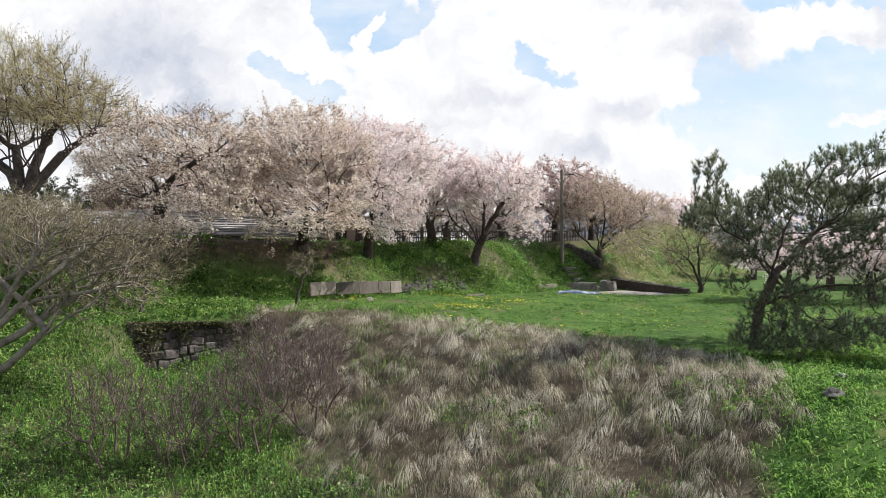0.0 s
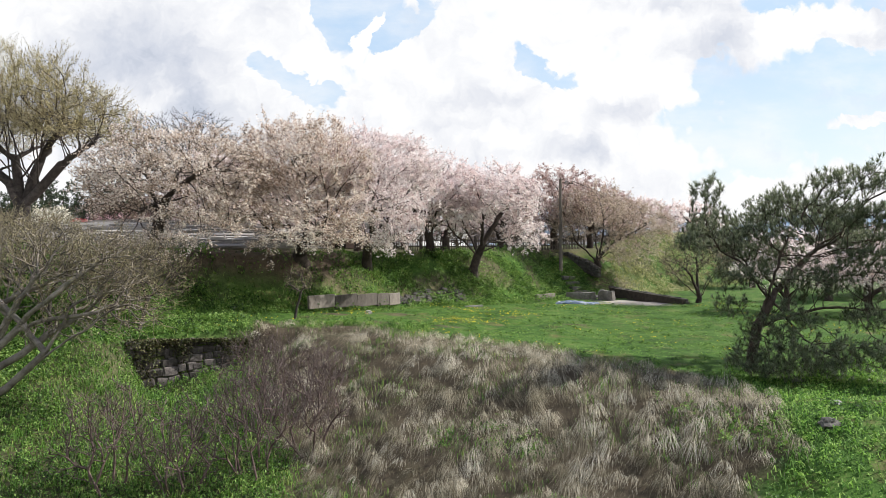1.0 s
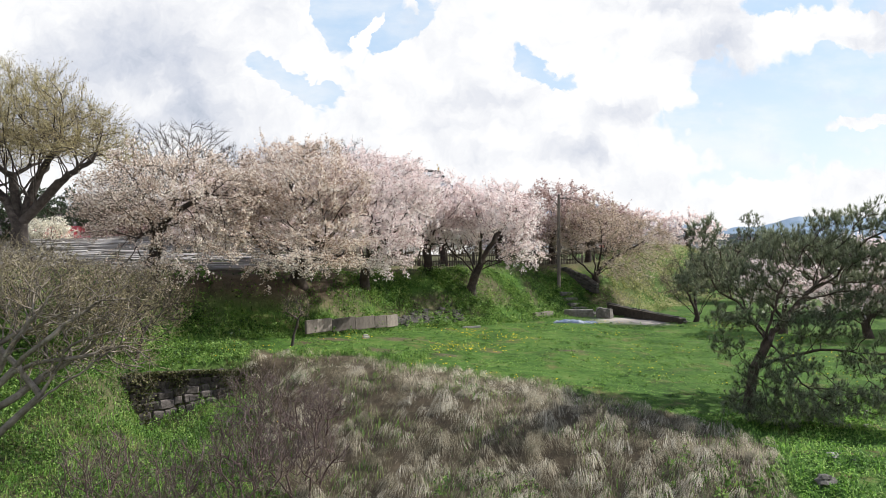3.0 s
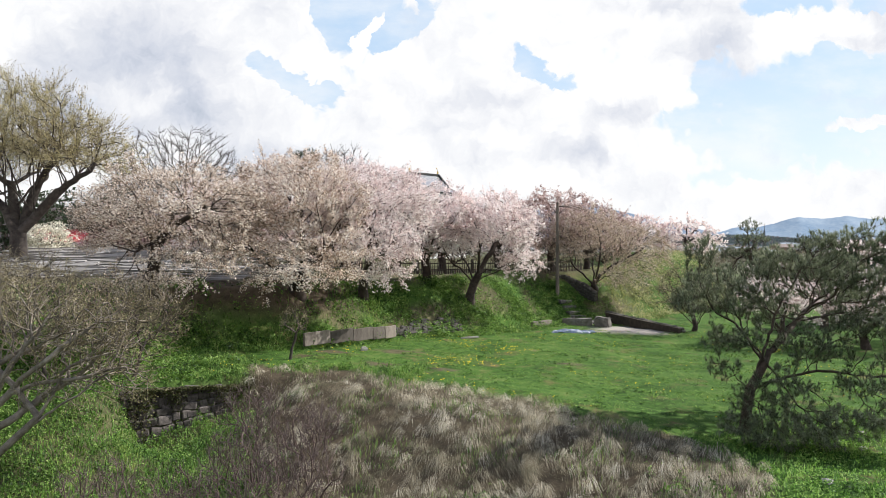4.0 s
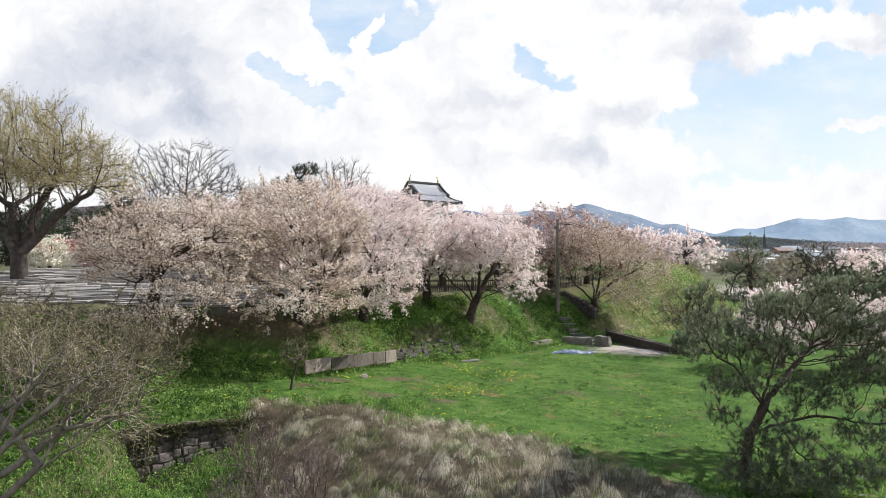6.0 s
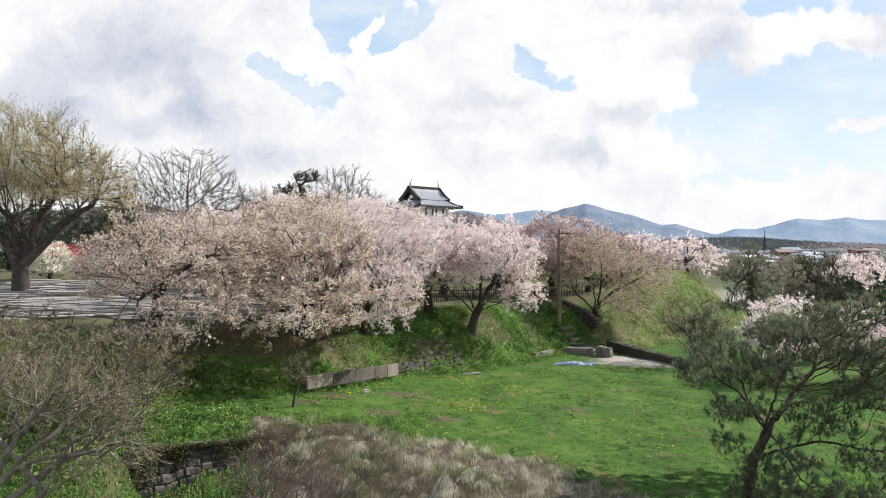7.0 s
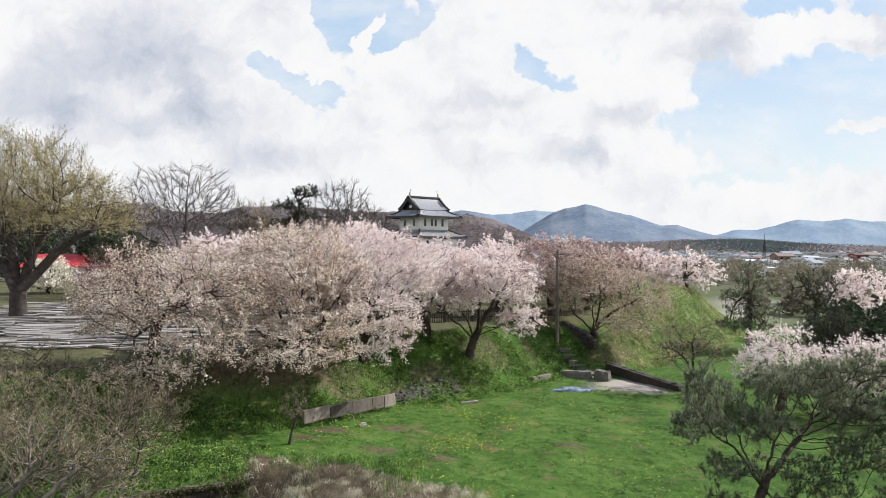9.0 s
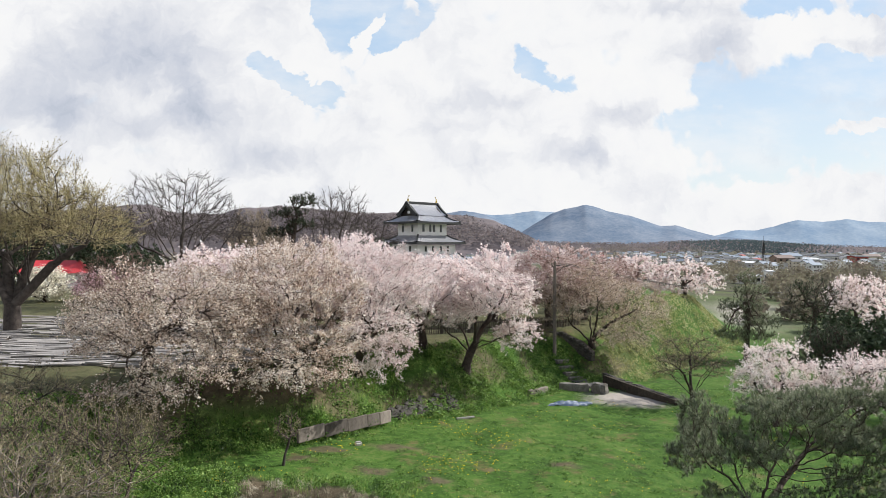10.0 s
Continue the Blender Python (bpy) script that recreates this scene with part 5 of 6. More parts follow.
def beam(a, b, w, h, bm=None, sag=0.0, steps=1):
    """A beam of square section along a sagging line."""
    bm = bm or bmesh.new()
    a, b = Vector(a), Vector(b)
    pts = []
    for i in range(steps + 1):
        t = i / steps
        p = a.lerp(b, t)
        p.z -= sag * 4 * t * (1 - t)
        pts.append(p)
    d = (b - a).normalized()
    side = d.cross(Vector((0, 0, 1))).normalized() if abs(d.z) < 0.99 else Vector((1, 0, 0))
    up = side.cross(d)
    rings = [[bm.verts.new(p + side * sx * w / 2 + up * sz * h / 2) for sx, sz in ((-1, -1), (1, -1), (1, 1), (-1, 1))] for p in pts]
    for r0, r1 in zip(rings, rings[1:]):
        for k in range(4):
            bm.faces.new((r0[k], r0[(k + 1) % 4], r1[(k + 1) % 4], r1[k]))
    bm.faces.new(rings[0][::-1])
    bm.faces.new(rings[-1])
    return bm


def build_castle():
    W, D, ANG = 5.2, 4.1, 44.0
    a = radians(ANG)
    cx = -2.78 + (W / 2) * math.cos(a) - (D / 2) * math.sin(a)
    cy = 88.0 + (W / 2) * math.sin(a) + (D / 2) * math.cos(a)
    z0 = ground_z(cx, cy) + 0.15
    keep = thing("castle_keep", "white plastered castle keep with grey hipped roofs and dark windows", "castle", pose(cx, cy, z0, 0, 0, ANG))

    def storey(w, d, lo, hi, cols, name):
        body = part("storey", box_bm([(0, 0, (lo + hi) / 2, w, d, hi - lo)], 0.02), PLASTER, keep, name)
        h, mid = min(1.0, (hi - lo) * 0.5), lo + 0.60 * (hi - lo)
        for px in cols[0]:
            win = part("window", box_bm([(px, -d / 2 - 0.01, mid, 0.34, 0.06, h)]), GLASS_DARK, body)
        for py in cols[1]:
            win = part("window", box_bm([(-w / 2 - 0.01, py, mid, 0.06, 0.34, h)]), GLASS_DARK, body)

    def hip(w, d, lo, hi, over, iw, id_, name):
        """A skirt roof round a storey."""
        c = [Vector((sx * (w / 2 + over), sy * (d / 2 + over), lo)) for sx, sy in ((-1, -1), (1, -1), (1, 1), (-1, 1))]
        t = [Vector((sx * iw / 2, sy * id_ / 2, hi)) for sx, sy in ((-1, -1), (1, -1), (1, 1), (-1, 1))]
        bm = bmesh.new()
        for k in range(4):
            ribbed_slope(bm, c[k], c[(k + 1) % 4], t[(k + 1) % 4], t[k], 0.16, 5, 26, 0.05)
        bmesh.ops.recalc_face_normals(bm, faces=bm.faces[:])
        roof = part("roof", bm, ROOF_TILE, keep, name)
        for k in range(4):
            e0, e1 = c[k] + Vector((0, 0, -0.10)), c[(k + 1) % 4] + Vector((0, 0, -0.10))
            part("eave", beam(e0, e1, 0.16, 0.26), RIDGE_TILE, roof, "dark eave edge")
            part("hip_ridge", beam(c[k] + Vector((0, 0, 0.10)), t[k] + Vector((0, 0, 0.08)), 0.22, 0.18, sag=0.14, steps=5), RIDGE_TILE, roof, "dark hip ridge")
        soffit = box_bm([(0, 0, lo - 0.10, w + 2 * over - 0.2, d + 2 * over - 0.2, 0.06)])
        part("soffit", soffit, DARK_WOOD, roof, "dark timber eave soffit")
        return roof

    storey(W + 3.4, D + 3.4, -0.8, 3.2, ((-3, -1.5, 0, 1.5, 3), (-2.5, 0, 2.5)), "white plaster lower storey")
    hip(W + 3.4, D + 3.4, 3.2, 4.4, 1.0, W + 2.1, D + 2.1, "grey tiled skirt roof")
    storey(W + 1.7, D + 1.7, 4.2, 5.6, ((-2, -0.7, 0.7, 2), (-1.5, 1.5)), "white plaster middle storey")
    hip(W + 1.7, D + 1.7, 5.9, 6.8, 0.95, W, D, "grey tiled skirt roof")
    zt = 8.55
    storey(W, D, 6.6, zt, ((-1.65, -0.42, 0.25, 1.5), (-0.95, 0.95)), "white plaster top storey")
    # the hip-and-gable roof
    over, gz, gw, gd = 1.35, zt + 0.85, W - 0.35, D * 0.90
    hip(W, D, zt + 0.02, gz, over, gw, gd, "grey hip-and-gable roof")
    rz = gz + 1.70
    upper = bmesh.new()
    e = 0.35
    for sy in (-1, 1):
        ribbed_slope(upper, Vector((-gw / 2 - e, sy * (gd / 2 + 0.08), gz + 0.02)), Vector((gw / 2 + e, sy * (gd / 2 + 0.08), gz + 0.02)),
                     Vector((gw / 2 + e, 0, rz)), Vector((-gw / 2 - e, 0, rz)), 0.16, 6, 20, 0.05)
    bmesh.ops.recalc_face_normals(upper, faces=upper.faces[:])
    roof = part("gable_roof", upper, ROOF_TILE, keep, "pale grey ribbed gable roof")
    for sx in (-1, 1):
        x = sx * (gw / 2 - 0.05)
        g = bmesh.new()
        ring = [g.verts.new((x, -gd / 2, gz)), g.verts.new((x, gd / 2, gz)), g.verts.new((x, 0, rz - 0.06))]
        back = [g.verts.new((x - sx * 0.2, v.co.y, v.co.z)) for v in ring]
        g.faces.new(ring)
        g.faces.new(back[::-1])
        for k in range(3):
            g.faces.new((ring[k], ring[(k + 1) % 3], back[(k + 1) % 3], back[k]))
        bmesh.ops.recalc_face_normals(g, faces=g.faces[:])
        gable = part("gable", g, DARK_WOOD, roof, "dark timber gable face")
        bm = bmesh.new()
        for sy in (-1, 1):
            beam((sx * (gw / 2 + e), sy * (gd / 2 + 0.12), gz + 0.06), (sx * (gw / 2 + e), 0, rz + 0.05), 0.22, 0.46, bm, 0.16, 6)
        part("bargeboard", bm, RIDGE_TILE, roof, "dark gable board")
        part("gable_vent", box_bm([(x + sx * 0.03, 0, gz + 0.5, 0.05, 0.5, 0.36)], 0.01), PLASTER, roof, "white gable vent panel")
        fish = bmesh.new()
        for k, (h, r, out) in enumerate(((0.0, 0.15, 0), (0.2, 0.14, 0.03), (0.4, 0.09, 0.0), (0.58, 0.05, -0.08), (0.72, 0.09, -0.16))):
            bmesh.ops.create_icosphere(fish, subdivisions=1, radius=r, matrix=pose(sx * (gw / 2 + 0.12 + out), 0, rz + 0.28 + h))
        part("ridge_ornament", fish, GOLD, roof, "gilt ridge-end ornament")
    part("ridge", box_bm([(0, 0, rz + 0.10, gw + 2 * e + 0.1, 0.30, 0.30)], 0.03), RIDGE_TILE, roof, "dark main ridge")


build_castle()


# ------------------------------------------------------------------ mountains and far woods
def far_material(name, dark, light, scale):
    m, N, b = principled(name, 1.0, 0, 0.0)
    co = N.t.nodes.new("ShaderNodeTexCoord")
    f = N.math("ADD", N.math("MULTIPLY", N.noise(co.outputs["Object"], scale, 6, 0.6), 0.6), N.math("MULTIPLY", N.noise(co.outputs["Object"], scale * 9, 4, 0.6), 0.4))
    N.link(N.mix(N.range(f, 0.38, 0.62), dark, light), b.inputs["Base Color"])
    return m


# distance haze is painted into the mountain colours as blue-grey
HAZE_BLUE_HILL = far_material("hazed_far_mountain", (0.17, 0.235, 0.315), (0.27, 0.325, 0.385), 0.006)
HAZE_DIM_HILL = far_material("hazed_middle_mountain", (0.11, 0.15, 0.21), (0.205, 0.235, 0.28), 0.008)
# purplish grey puts the haze over hill and rise into their colour
HAZED_NEAR_HILL = far_material("wooded_hill", (0.11, 0.098, 0.105), (0.17, 0.145, 0.145), 0.05)


def mountains(name, label, material, dist, deep, profile, seed, rough=0.07, count=560):
    """A range: ridge heights by bearing, as slopes with gullies."""
    bearing = np.array([p[0] for p in profile]) / 1000
    crest = np.array([p[1] for p in profile]) / 1000
    u = np.linspace(bearing[0], bearing[-1], count)
    top = np.interp(u, bearing, crest)
    k = np.hanning(13)
    top = np.convolve(np.pad(top, 6, "edge"), k / k.sum(), "valid")
    rng = np.random.default_rng(seed)
    rows = 22
    v = np.linspace(0, 1, rows)
    U, V = np.meshgrid(u, v)
    T = np.repeat(top[None], rows, 0)
    gully = np.zeros_like(U)
    for q in range(5):
        f = 16 * 1.75 ** q
        gully += np.sin(U * f * 2 + 5 * V * (1 + 0.3 * q) + rng.uniform(0, 6.28)) * np.sin(U * f + rng.uniform(0, 6.28) - 3 * V) / 1.6 ** q
    rise = np.sin(np.clip(V / 0.7, 0, 1) * np.pi / 2) ** 1.15
    Z = T * rise * (1 + rough * gully * V * (1 - V) * 2.2) * np.where(V > 0.7, 1 - ((V - 0.7) / 0.3) ** 2 * 0.5, 1)
    Y = dist - deep * 0.7 + V * deep
    verts = np.stack([0.8 + U * Y, Y, Z * dist - 3 + 9 * rise * np.clip(T / 0.014, 0, 1)], -1).reshape(-1, 3)
    i = (np.arange(rows - 1)[:, None] * count + np.arange(count - 1)[None]).ravel()
    faces = np.stack([i, i + 1, i + count + 1, i + count], 1)
    tagged(new(name, mesh_np(name, verts, faces, material, True)), label, "mountains", kind="structure")


mountains("backdrop_mountains", "mountain range on the horizon, painted hazy blue-grey", HAZE_BLUE_HILL, 4100, 900,
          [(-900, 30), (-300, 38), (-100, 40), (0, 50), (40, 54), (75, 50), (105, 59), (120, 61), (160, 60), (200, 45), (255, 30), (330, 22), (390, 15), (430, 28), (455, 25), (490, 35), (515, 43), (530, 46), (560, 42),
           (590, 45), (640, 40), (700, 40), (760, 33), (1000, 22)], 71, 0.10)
mountains("backdrop_peak", "wooded mountain with a rounded summit, haze painted in blue-grey", HAZE_DIM_HILL, 3100, 800,
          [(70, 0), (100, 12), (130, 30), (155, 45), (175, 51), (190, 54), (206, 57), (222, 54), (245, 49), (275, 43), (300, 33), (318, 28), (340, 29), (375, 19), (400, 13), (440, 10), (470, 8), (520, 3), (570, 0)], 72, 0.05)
mountains("backdrop_ridge", "wooded mountain with a rounded summit, haze painted in blue-grey", HAZE_DIM_HILL, 3300, 700,
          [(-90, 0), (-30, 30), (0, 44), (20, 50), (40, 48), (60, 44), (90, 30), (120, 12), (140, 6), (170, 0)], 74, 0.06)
mountains("wooded_hill", "brown and dark green wooded hill behind the castle", HAZED_NEAR_HILL, 650, 260,
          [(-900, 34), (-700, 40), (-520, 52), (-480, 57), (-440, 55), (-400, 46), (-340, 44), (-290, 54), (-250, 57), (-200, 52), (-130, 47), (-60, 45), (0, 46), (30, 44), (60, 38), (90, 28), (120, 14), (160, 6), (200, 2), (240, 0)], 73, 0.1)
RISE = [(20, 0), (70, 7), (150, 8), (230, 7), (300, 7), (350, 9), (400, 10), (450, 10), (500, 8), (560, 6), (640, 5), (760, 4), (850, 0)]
mountains("backdrop_rise", "low wooded rise at the far edge of the town", HAZED_NEAR_HILL, 900, 200, RISE, 76, 0.0, 300)
# bluish, low-contrast tints: air haze over these far woods is painted in
CONIFER = far_material("hazed_conifers", (0.040, 0.056, 0.060), (0.075, 0.092, 0.092), 0.05)
HILL_WOOD = leafy("hazed_hill_wood", [(0.12, 0.105, 0.11), (0.155, 0.13, 0.132), (0.19, 0.158, 0.155), (0.205, 0.18, 0.168)], 0.5, patch=0.45, patch_scale=0.02)
BARE_WOOD = leafy("far_bare_wood", [(0.14, 0.12, 0.095), (0.22, 0.19, 0.145), (0.27, 0.25, 0.17)], 0.4, patch=0.3, patch_scale=0.02)


def build_far_woods():
    rng = np.random.default_rng(75)
    # dark conifers and bare woods on the rise at the plain's far edge
    def rise(u, v):
        t = np.interp(u, [q[0] / 1000 for q in RISE], [q[1] / 1000 for q in RISE])
        k = np.sin(np.clip(v / 0.7, 0, 1) * np.pi / 2) ** 1.15
        y = 900 - 140 + v * 200
        return np.stack([0.8 + u * y, y, t * 900 * k - 3.4 + 9 * k * np.clip(t / 0.014, 0, 1)], -1)

    n = 2600
    u = np.clip(rng.normal(0.45, 0.055, n), 0.33, 0.70)
    base = rise(u, rng.uniform(0.05, 0.72, n))
    h = rng.uniform(1.6, 3.2, n)
    k = 5
    ang = np.arange(k) * 2 * np.pi / k
    ring = np.stack([np.cos(ang), np.sin(ang), np.zeros(k)], 1)
    low = base[:, None] + ring[None] * (h * 0.42)[:, None, None]
    tip = base + np.stack([np.zeros(n), np.zeros(n), h], 1)
    v = np.concatenate([low, tip[:, None]], 1).reshape(-1, 3)
    f = np.array([[j, (j + 1) % k, k] for j in range(k)])
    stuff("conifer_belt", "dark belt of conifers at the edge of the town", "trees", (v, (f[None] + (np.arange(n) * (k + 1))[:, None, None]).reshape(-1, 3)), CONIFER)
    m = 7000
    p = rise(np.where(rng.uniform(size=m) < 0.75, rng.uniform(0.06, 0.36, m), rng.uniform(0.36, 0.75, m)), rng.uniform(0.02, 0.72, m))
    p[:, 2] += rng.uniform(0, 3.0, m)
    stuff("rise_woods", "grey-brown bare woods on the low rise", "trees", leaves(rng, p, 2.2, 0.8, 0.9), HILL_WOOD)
    # bare woods: clumps of twigs as many small flakes
    cs = []
    for _ in range(260):
        r = rng.uniform()
        if r < 0.35:
            cx, cy, s = rng.uniform(-75, 0), rng.uniform(105, 170), rng.uniform(2.2, 4.0)
        elif r < 0.70:
            cy = rng.uniform(130, 330)
            cx, s = cy * rng.uniform(0.33, 0.72), rng.uniform(1.2, 2.4)
        else:
            cy = rng.uniform(330, 900)
            cx, s = cy * rng.uniform(0.02, 0.70), rng.uniform(1.4, 2.6)
        m = 130
        d = unit(rng.normal(size=(m, 3))) * rng.uniform(0.2, 1, (m, 1)) ** 0.5
        cs.append(np.array([cx, cy, -2 + s * 1.1]) + d * np.array([s, s, s * 1.1]))
    for _ in range(90):
        cy = rng.uniform(560, 900)
        cx, s = cy * rng.uniform(0.06, 0.40), rng.uniform(3, 6)
        d = unit(rng.normal(size=(110, 3))) * rng.uniform(0.2, 1, (110, 1)) ** 0.5
        cs.append(np.array([cx, cy, -2 + s * 0.8]) + d * np.array([s * 2, s, s * 0.9]))
    for _ in range(110):
        cy = rng.uniform(78, 200)
        cx, s = cy * rng.uniform(0.46, 0.76), rng.uniform(1.0, 2.1)
        d = unit(rng.normal(size=(170, 3))) * rng.uniform(0.2, 1, (170, 1)) ** 0.5
        cs.append(np.array([cx, cy, -2.4 + s * 1.15]) + d * np.array([s, s, s * 1.1]))
    stuff("far_bare_woods", "grey-brown bare woods between the houses", "trees", leaves(rng, np.concatenate(cs), 0.5, petals=True), BARE_WOOD)
    # the wooded hill's own crowns
    u, v = rng.uniform(-0.75, 0.13, 34000), rng.uniform(0.1, 0.75, 34000)
    y = 650 - 260 * 0.7 + v * 260
    top = np.interp(u, [-0.75, -0.5, -0.4, -0.34, -0.25, -0.13, 0.03, 0.09, 0.13], [0.036, 0.055, 0.046, 0.044, 0.057, 0.047, 0.044, 0.028, 0.010])
    z = top * 650 * np.sin(np.clip(v / 0.7, 0, 1) * np.pi / 2) ** 1.15 + 4.5 + rng.uniform(-2, 2.0, len(u))
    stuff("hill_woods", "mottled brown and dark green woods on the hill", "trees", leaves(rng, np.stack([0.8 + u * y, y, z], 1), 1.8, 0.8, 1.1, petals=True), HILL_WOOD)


build_far_woods()


# ------------------------------------------------------------------ the town
def paint(name, c, rough=0.7):
    d = tuple(q * 0.86 for q in c)
    return surface(name, d, c, 0.6, rough, bump=0.05, jitter=0.1, fine=9)


WALLS = [paint("house_wall_" + n, c) for n, c in (("white", (0.72, 0.71, 0.68)), ("cream", (0.60, 0.54, 0.44)), ("grey", (0.42, 0.42, 0.42)), ("brown", (0.26, 0.19, 0.15)))]
ROOFS = [paint("house_roof_" + n, c, 0.5) for n, c in (("blue_grey", (0.20, 0.24, 0.29)), ("dark", (0.075, 0.08, 0.09)), ("red", (0.33, 0.07, 0.055)), ("pale", (0.50, 0.51, 0.53)), ("brown", (0.17, 0.12, 0.10)))]
RED_WALL = paint("red_wall", (0.36, 0.07, 0.06))


def house(w, d, h, slope, wall, roof, label, storeys=2):
    """A small town house: walls, gabled roof, windows."""
    ob = thing("house", label, "house", group="houses of the town")
    part("wall", box_bm([(0, 0, h / 2, w, d, h)]), wall, ob)
    bm = bmesh.new()
    e = 0.45
    prof = [(-d / 2 - e, h - 0.1), (0, h + slope), (d / 2 + e, h - 0.1), (d / 2 + e, h + 0.12), (0, h + slope + 0.24), (-d / 2 - e, h + 0.12)]
    ends = [[bm.verts.new((x, y, z)) for y, z in prof] for x in (-w / 2 - e, w / 2 + e)]
    for k in range(6):
        bm.faces.new((ends[0][k], ends[0][(k + 1) % 6], ends[1][(k + 1) % 6], ends[1][k]))
    for s, q in ((0, ends[0]), (1, ends[1])):
        bm.faces.new((q[0], q[1], q[4], q[5]))
        bm.faces.new((q[1], q[2], q[3], q[4]))
    bmesh.ops.recalc_face_normals(bm, faces=bm.faces[:])
    part("roof", bm, roof, ob)
    for x in (-w / 2 + 0.05, w / 2 - 0.05):
        g = bmesh.new()
        a = [g.verts.new((x + s, y, z)) for s in (-0.05, 0.05) for y, z in ((-d / 2, h), (d / 2, h), (0, h + slope))]
        for q in ((0, 1, 2), (3, 5, 4), (0, 3, 4, 1), (1, 4, 5, 2), (2, 5, 3, 0)):
            g.faces.new([a[i] for i in q])
        part("gable", g, wall, ob)
    for s in range(storeys):
        z = h * (s + 0.55) / storeys
        for x in (-w * 0.3, w * 0.05, w * 0.33):
            win = part("window", box_bm([(x, -d / 2 - 0.02, z, 1.3, 0.08, 1.0)]), GLASS_DARK, ob)
        part("window", box_bm([(-w / 2 - 0.02, -d * 0.15, z, 0.08, 1.2, 1.0)]), GLASS_DARK, ob)
    return ob


def build_town():
    rng = random.Random(81)
    kinds = [house(8, 6.5, 5.0, 1.6, WALLS[0], ROOFS[0], "white two-storey town house with a blue-grey roof"),
             house(9, 7, 5.2, 1.5, WALLS[1], ROOFS[1], "cream two-storey town house with a dark roof"),
             house(10, 7, 3.2, 1.8, WALLS[3], ROOFS[4], "low brown town house with a brown roof", 1),
             house(8, 6, 5.0, 1.4, WALLS[0], ROOFS[2], "white two-storey town house with a red roof"),
             house(14, 8, 4.0, 0.9, WALLS[2], ROOFS[3], "long grey hall with a pale metal roof", 1),
             house(11, 8, 5.5, 1.2, WALLS[0], ROOFS[1], "white two-storey town house with a dark roof")]
    spots = []
    tries = 0
    while len(spots) < 190 and tries < 9000:
        tries += 1
        y = rng.uniform(300, 640) if rng.random() < 0.75 else rng.uniform(230, 320)
        u = rng.uniform(0.03, 0.68)
        if y < 320 and u < 0.36:
            continue
        x = y * u
        if all((x - a) ** 2 + (y - b) ** 2 > 10 ** 2 for a, b in spots):
            spots.append((x, y))
    tries = 0
    while tries < 4000 and len(spots) < 285:
        tries += 1
        y = rng.uniform(270, 430)
        x = y * rng.uniform(0.34, 0.70)
        if all((x - a) ** 2 + (y - b) ** 2 > 8 ** 2 for a, b in spots):
            spots.append((x, y))
    used = [False] * len(kinds)
    for x, y in spots:
        k = rng.choices(range(6), (5, 2, 1.5, 1, 1.5, 4))[0]
        m = pose(x, y, ground_z(x, y) - 0.1, 0, 0, rng.choice((12, 20, -70, 100, 24)) + rng.uniform(-6, 6)) @ Matrix.Scale(0.72, 4)
        if used[k]:
            copy_thing(kinds[k], m)
        else:
            kinds[k].matrix_basis, used[k] = m, True
    # larger buildings that stand out
    for x, y, w, d, h, sl, wa, ro, lb, rz in ((150, 300, 10, 7, 4.6, 1.6, WALLS[3], ROOFS[4], "brown house with a broad roof above the park", 10),
                                             (162, 318, 11, 8, 5.4, 1.6, WALLS[0], ROOFS[0], "white hall with a blue-grey roof above the park", 8),
                                             (186, 330, 12, 8, 5.0, 1.2, WALLS[0], ROOFS[1], "white hall with a dark roof above the park", 8),
                                             (197, 322, 8, 7, 5.2, 0.5, RED_WALL, ROOFS[1], "red-walled building with a flat dark roof", 6),
                                             (222, 318, 12, 8, 4.5, 1.0, WALLS[0], ROOFS[3], "white building with a pale roof", 12),
                                             (210, 335, 10, 8, 5, 1.4, WALLS[1], ROOFS[4], "cream house with a brown roof", 12),
                                             (53, 455, 12, 7, 5.5, 1.0, WALLS[0], ROOFS[1], "large white building with dark storeys", 6),
                                             (76, 168, 6, 4, 2.4, 0.3, WALLS[0], ROOFS[3], "low white building with a flat roof beside the park", 14),
                                             (81, 168, 1.8, 1.8, 3.8, 0.2, WALLS[0], ROOFS[3], "small white tower beside the park", 14),
                                             (68, 114, 7, 5, 2.0, 1.0, WALLS[2], ROOFS[0], "low grey house with a blue-grey roof behind the pines", 30)):
        ob = house(w, d, h, sl, wa, ro, lb, 1 if h < 4 else 2)
        ob.matrix_basis = pose(x, y, ground_z(x, y) - 0.1, 0, 0, rz) @ Matrix.Scale(0.82, 4)
    # the red and white mast
    mx, my = 124.0, 262.0
    mast = thing("radio_mast", "thin dark lattice mast with a red band", "mast", pose(mx, my, ground_z(mx, my)))
    for k in range(3):
        ang = k * 2 * math.pi / 3
        c, s = math.cos(ang), math.sin(ang)
        part("leg", beam((c * 0.9, s * 0.9, 0), (c * 0.2, s * 0.2, 10.5), 0.16, 0.16), DARK_WOOD, mast)
    for k in range(7):
        r = 0.9 - 0.65 * k / 7
        part("brace", box_bm([(0, 0, 0.8 + k * 1.4, r * 1.7, r * 1.7, 0.08)]), RED_WALL if k in (0, 1) else DARK_WOOD, mast)
    part("aerial", beam((0, 0, 10.2), (0, 0.01, 13), 0.1, 0.1), DARK_WOOD, mast)


build_town()


# ------------------------------------------------------------------ walls, steps, fence and pole
def on_ground(x, y, sink=0.0):
    return ground_z(x, y) - sink


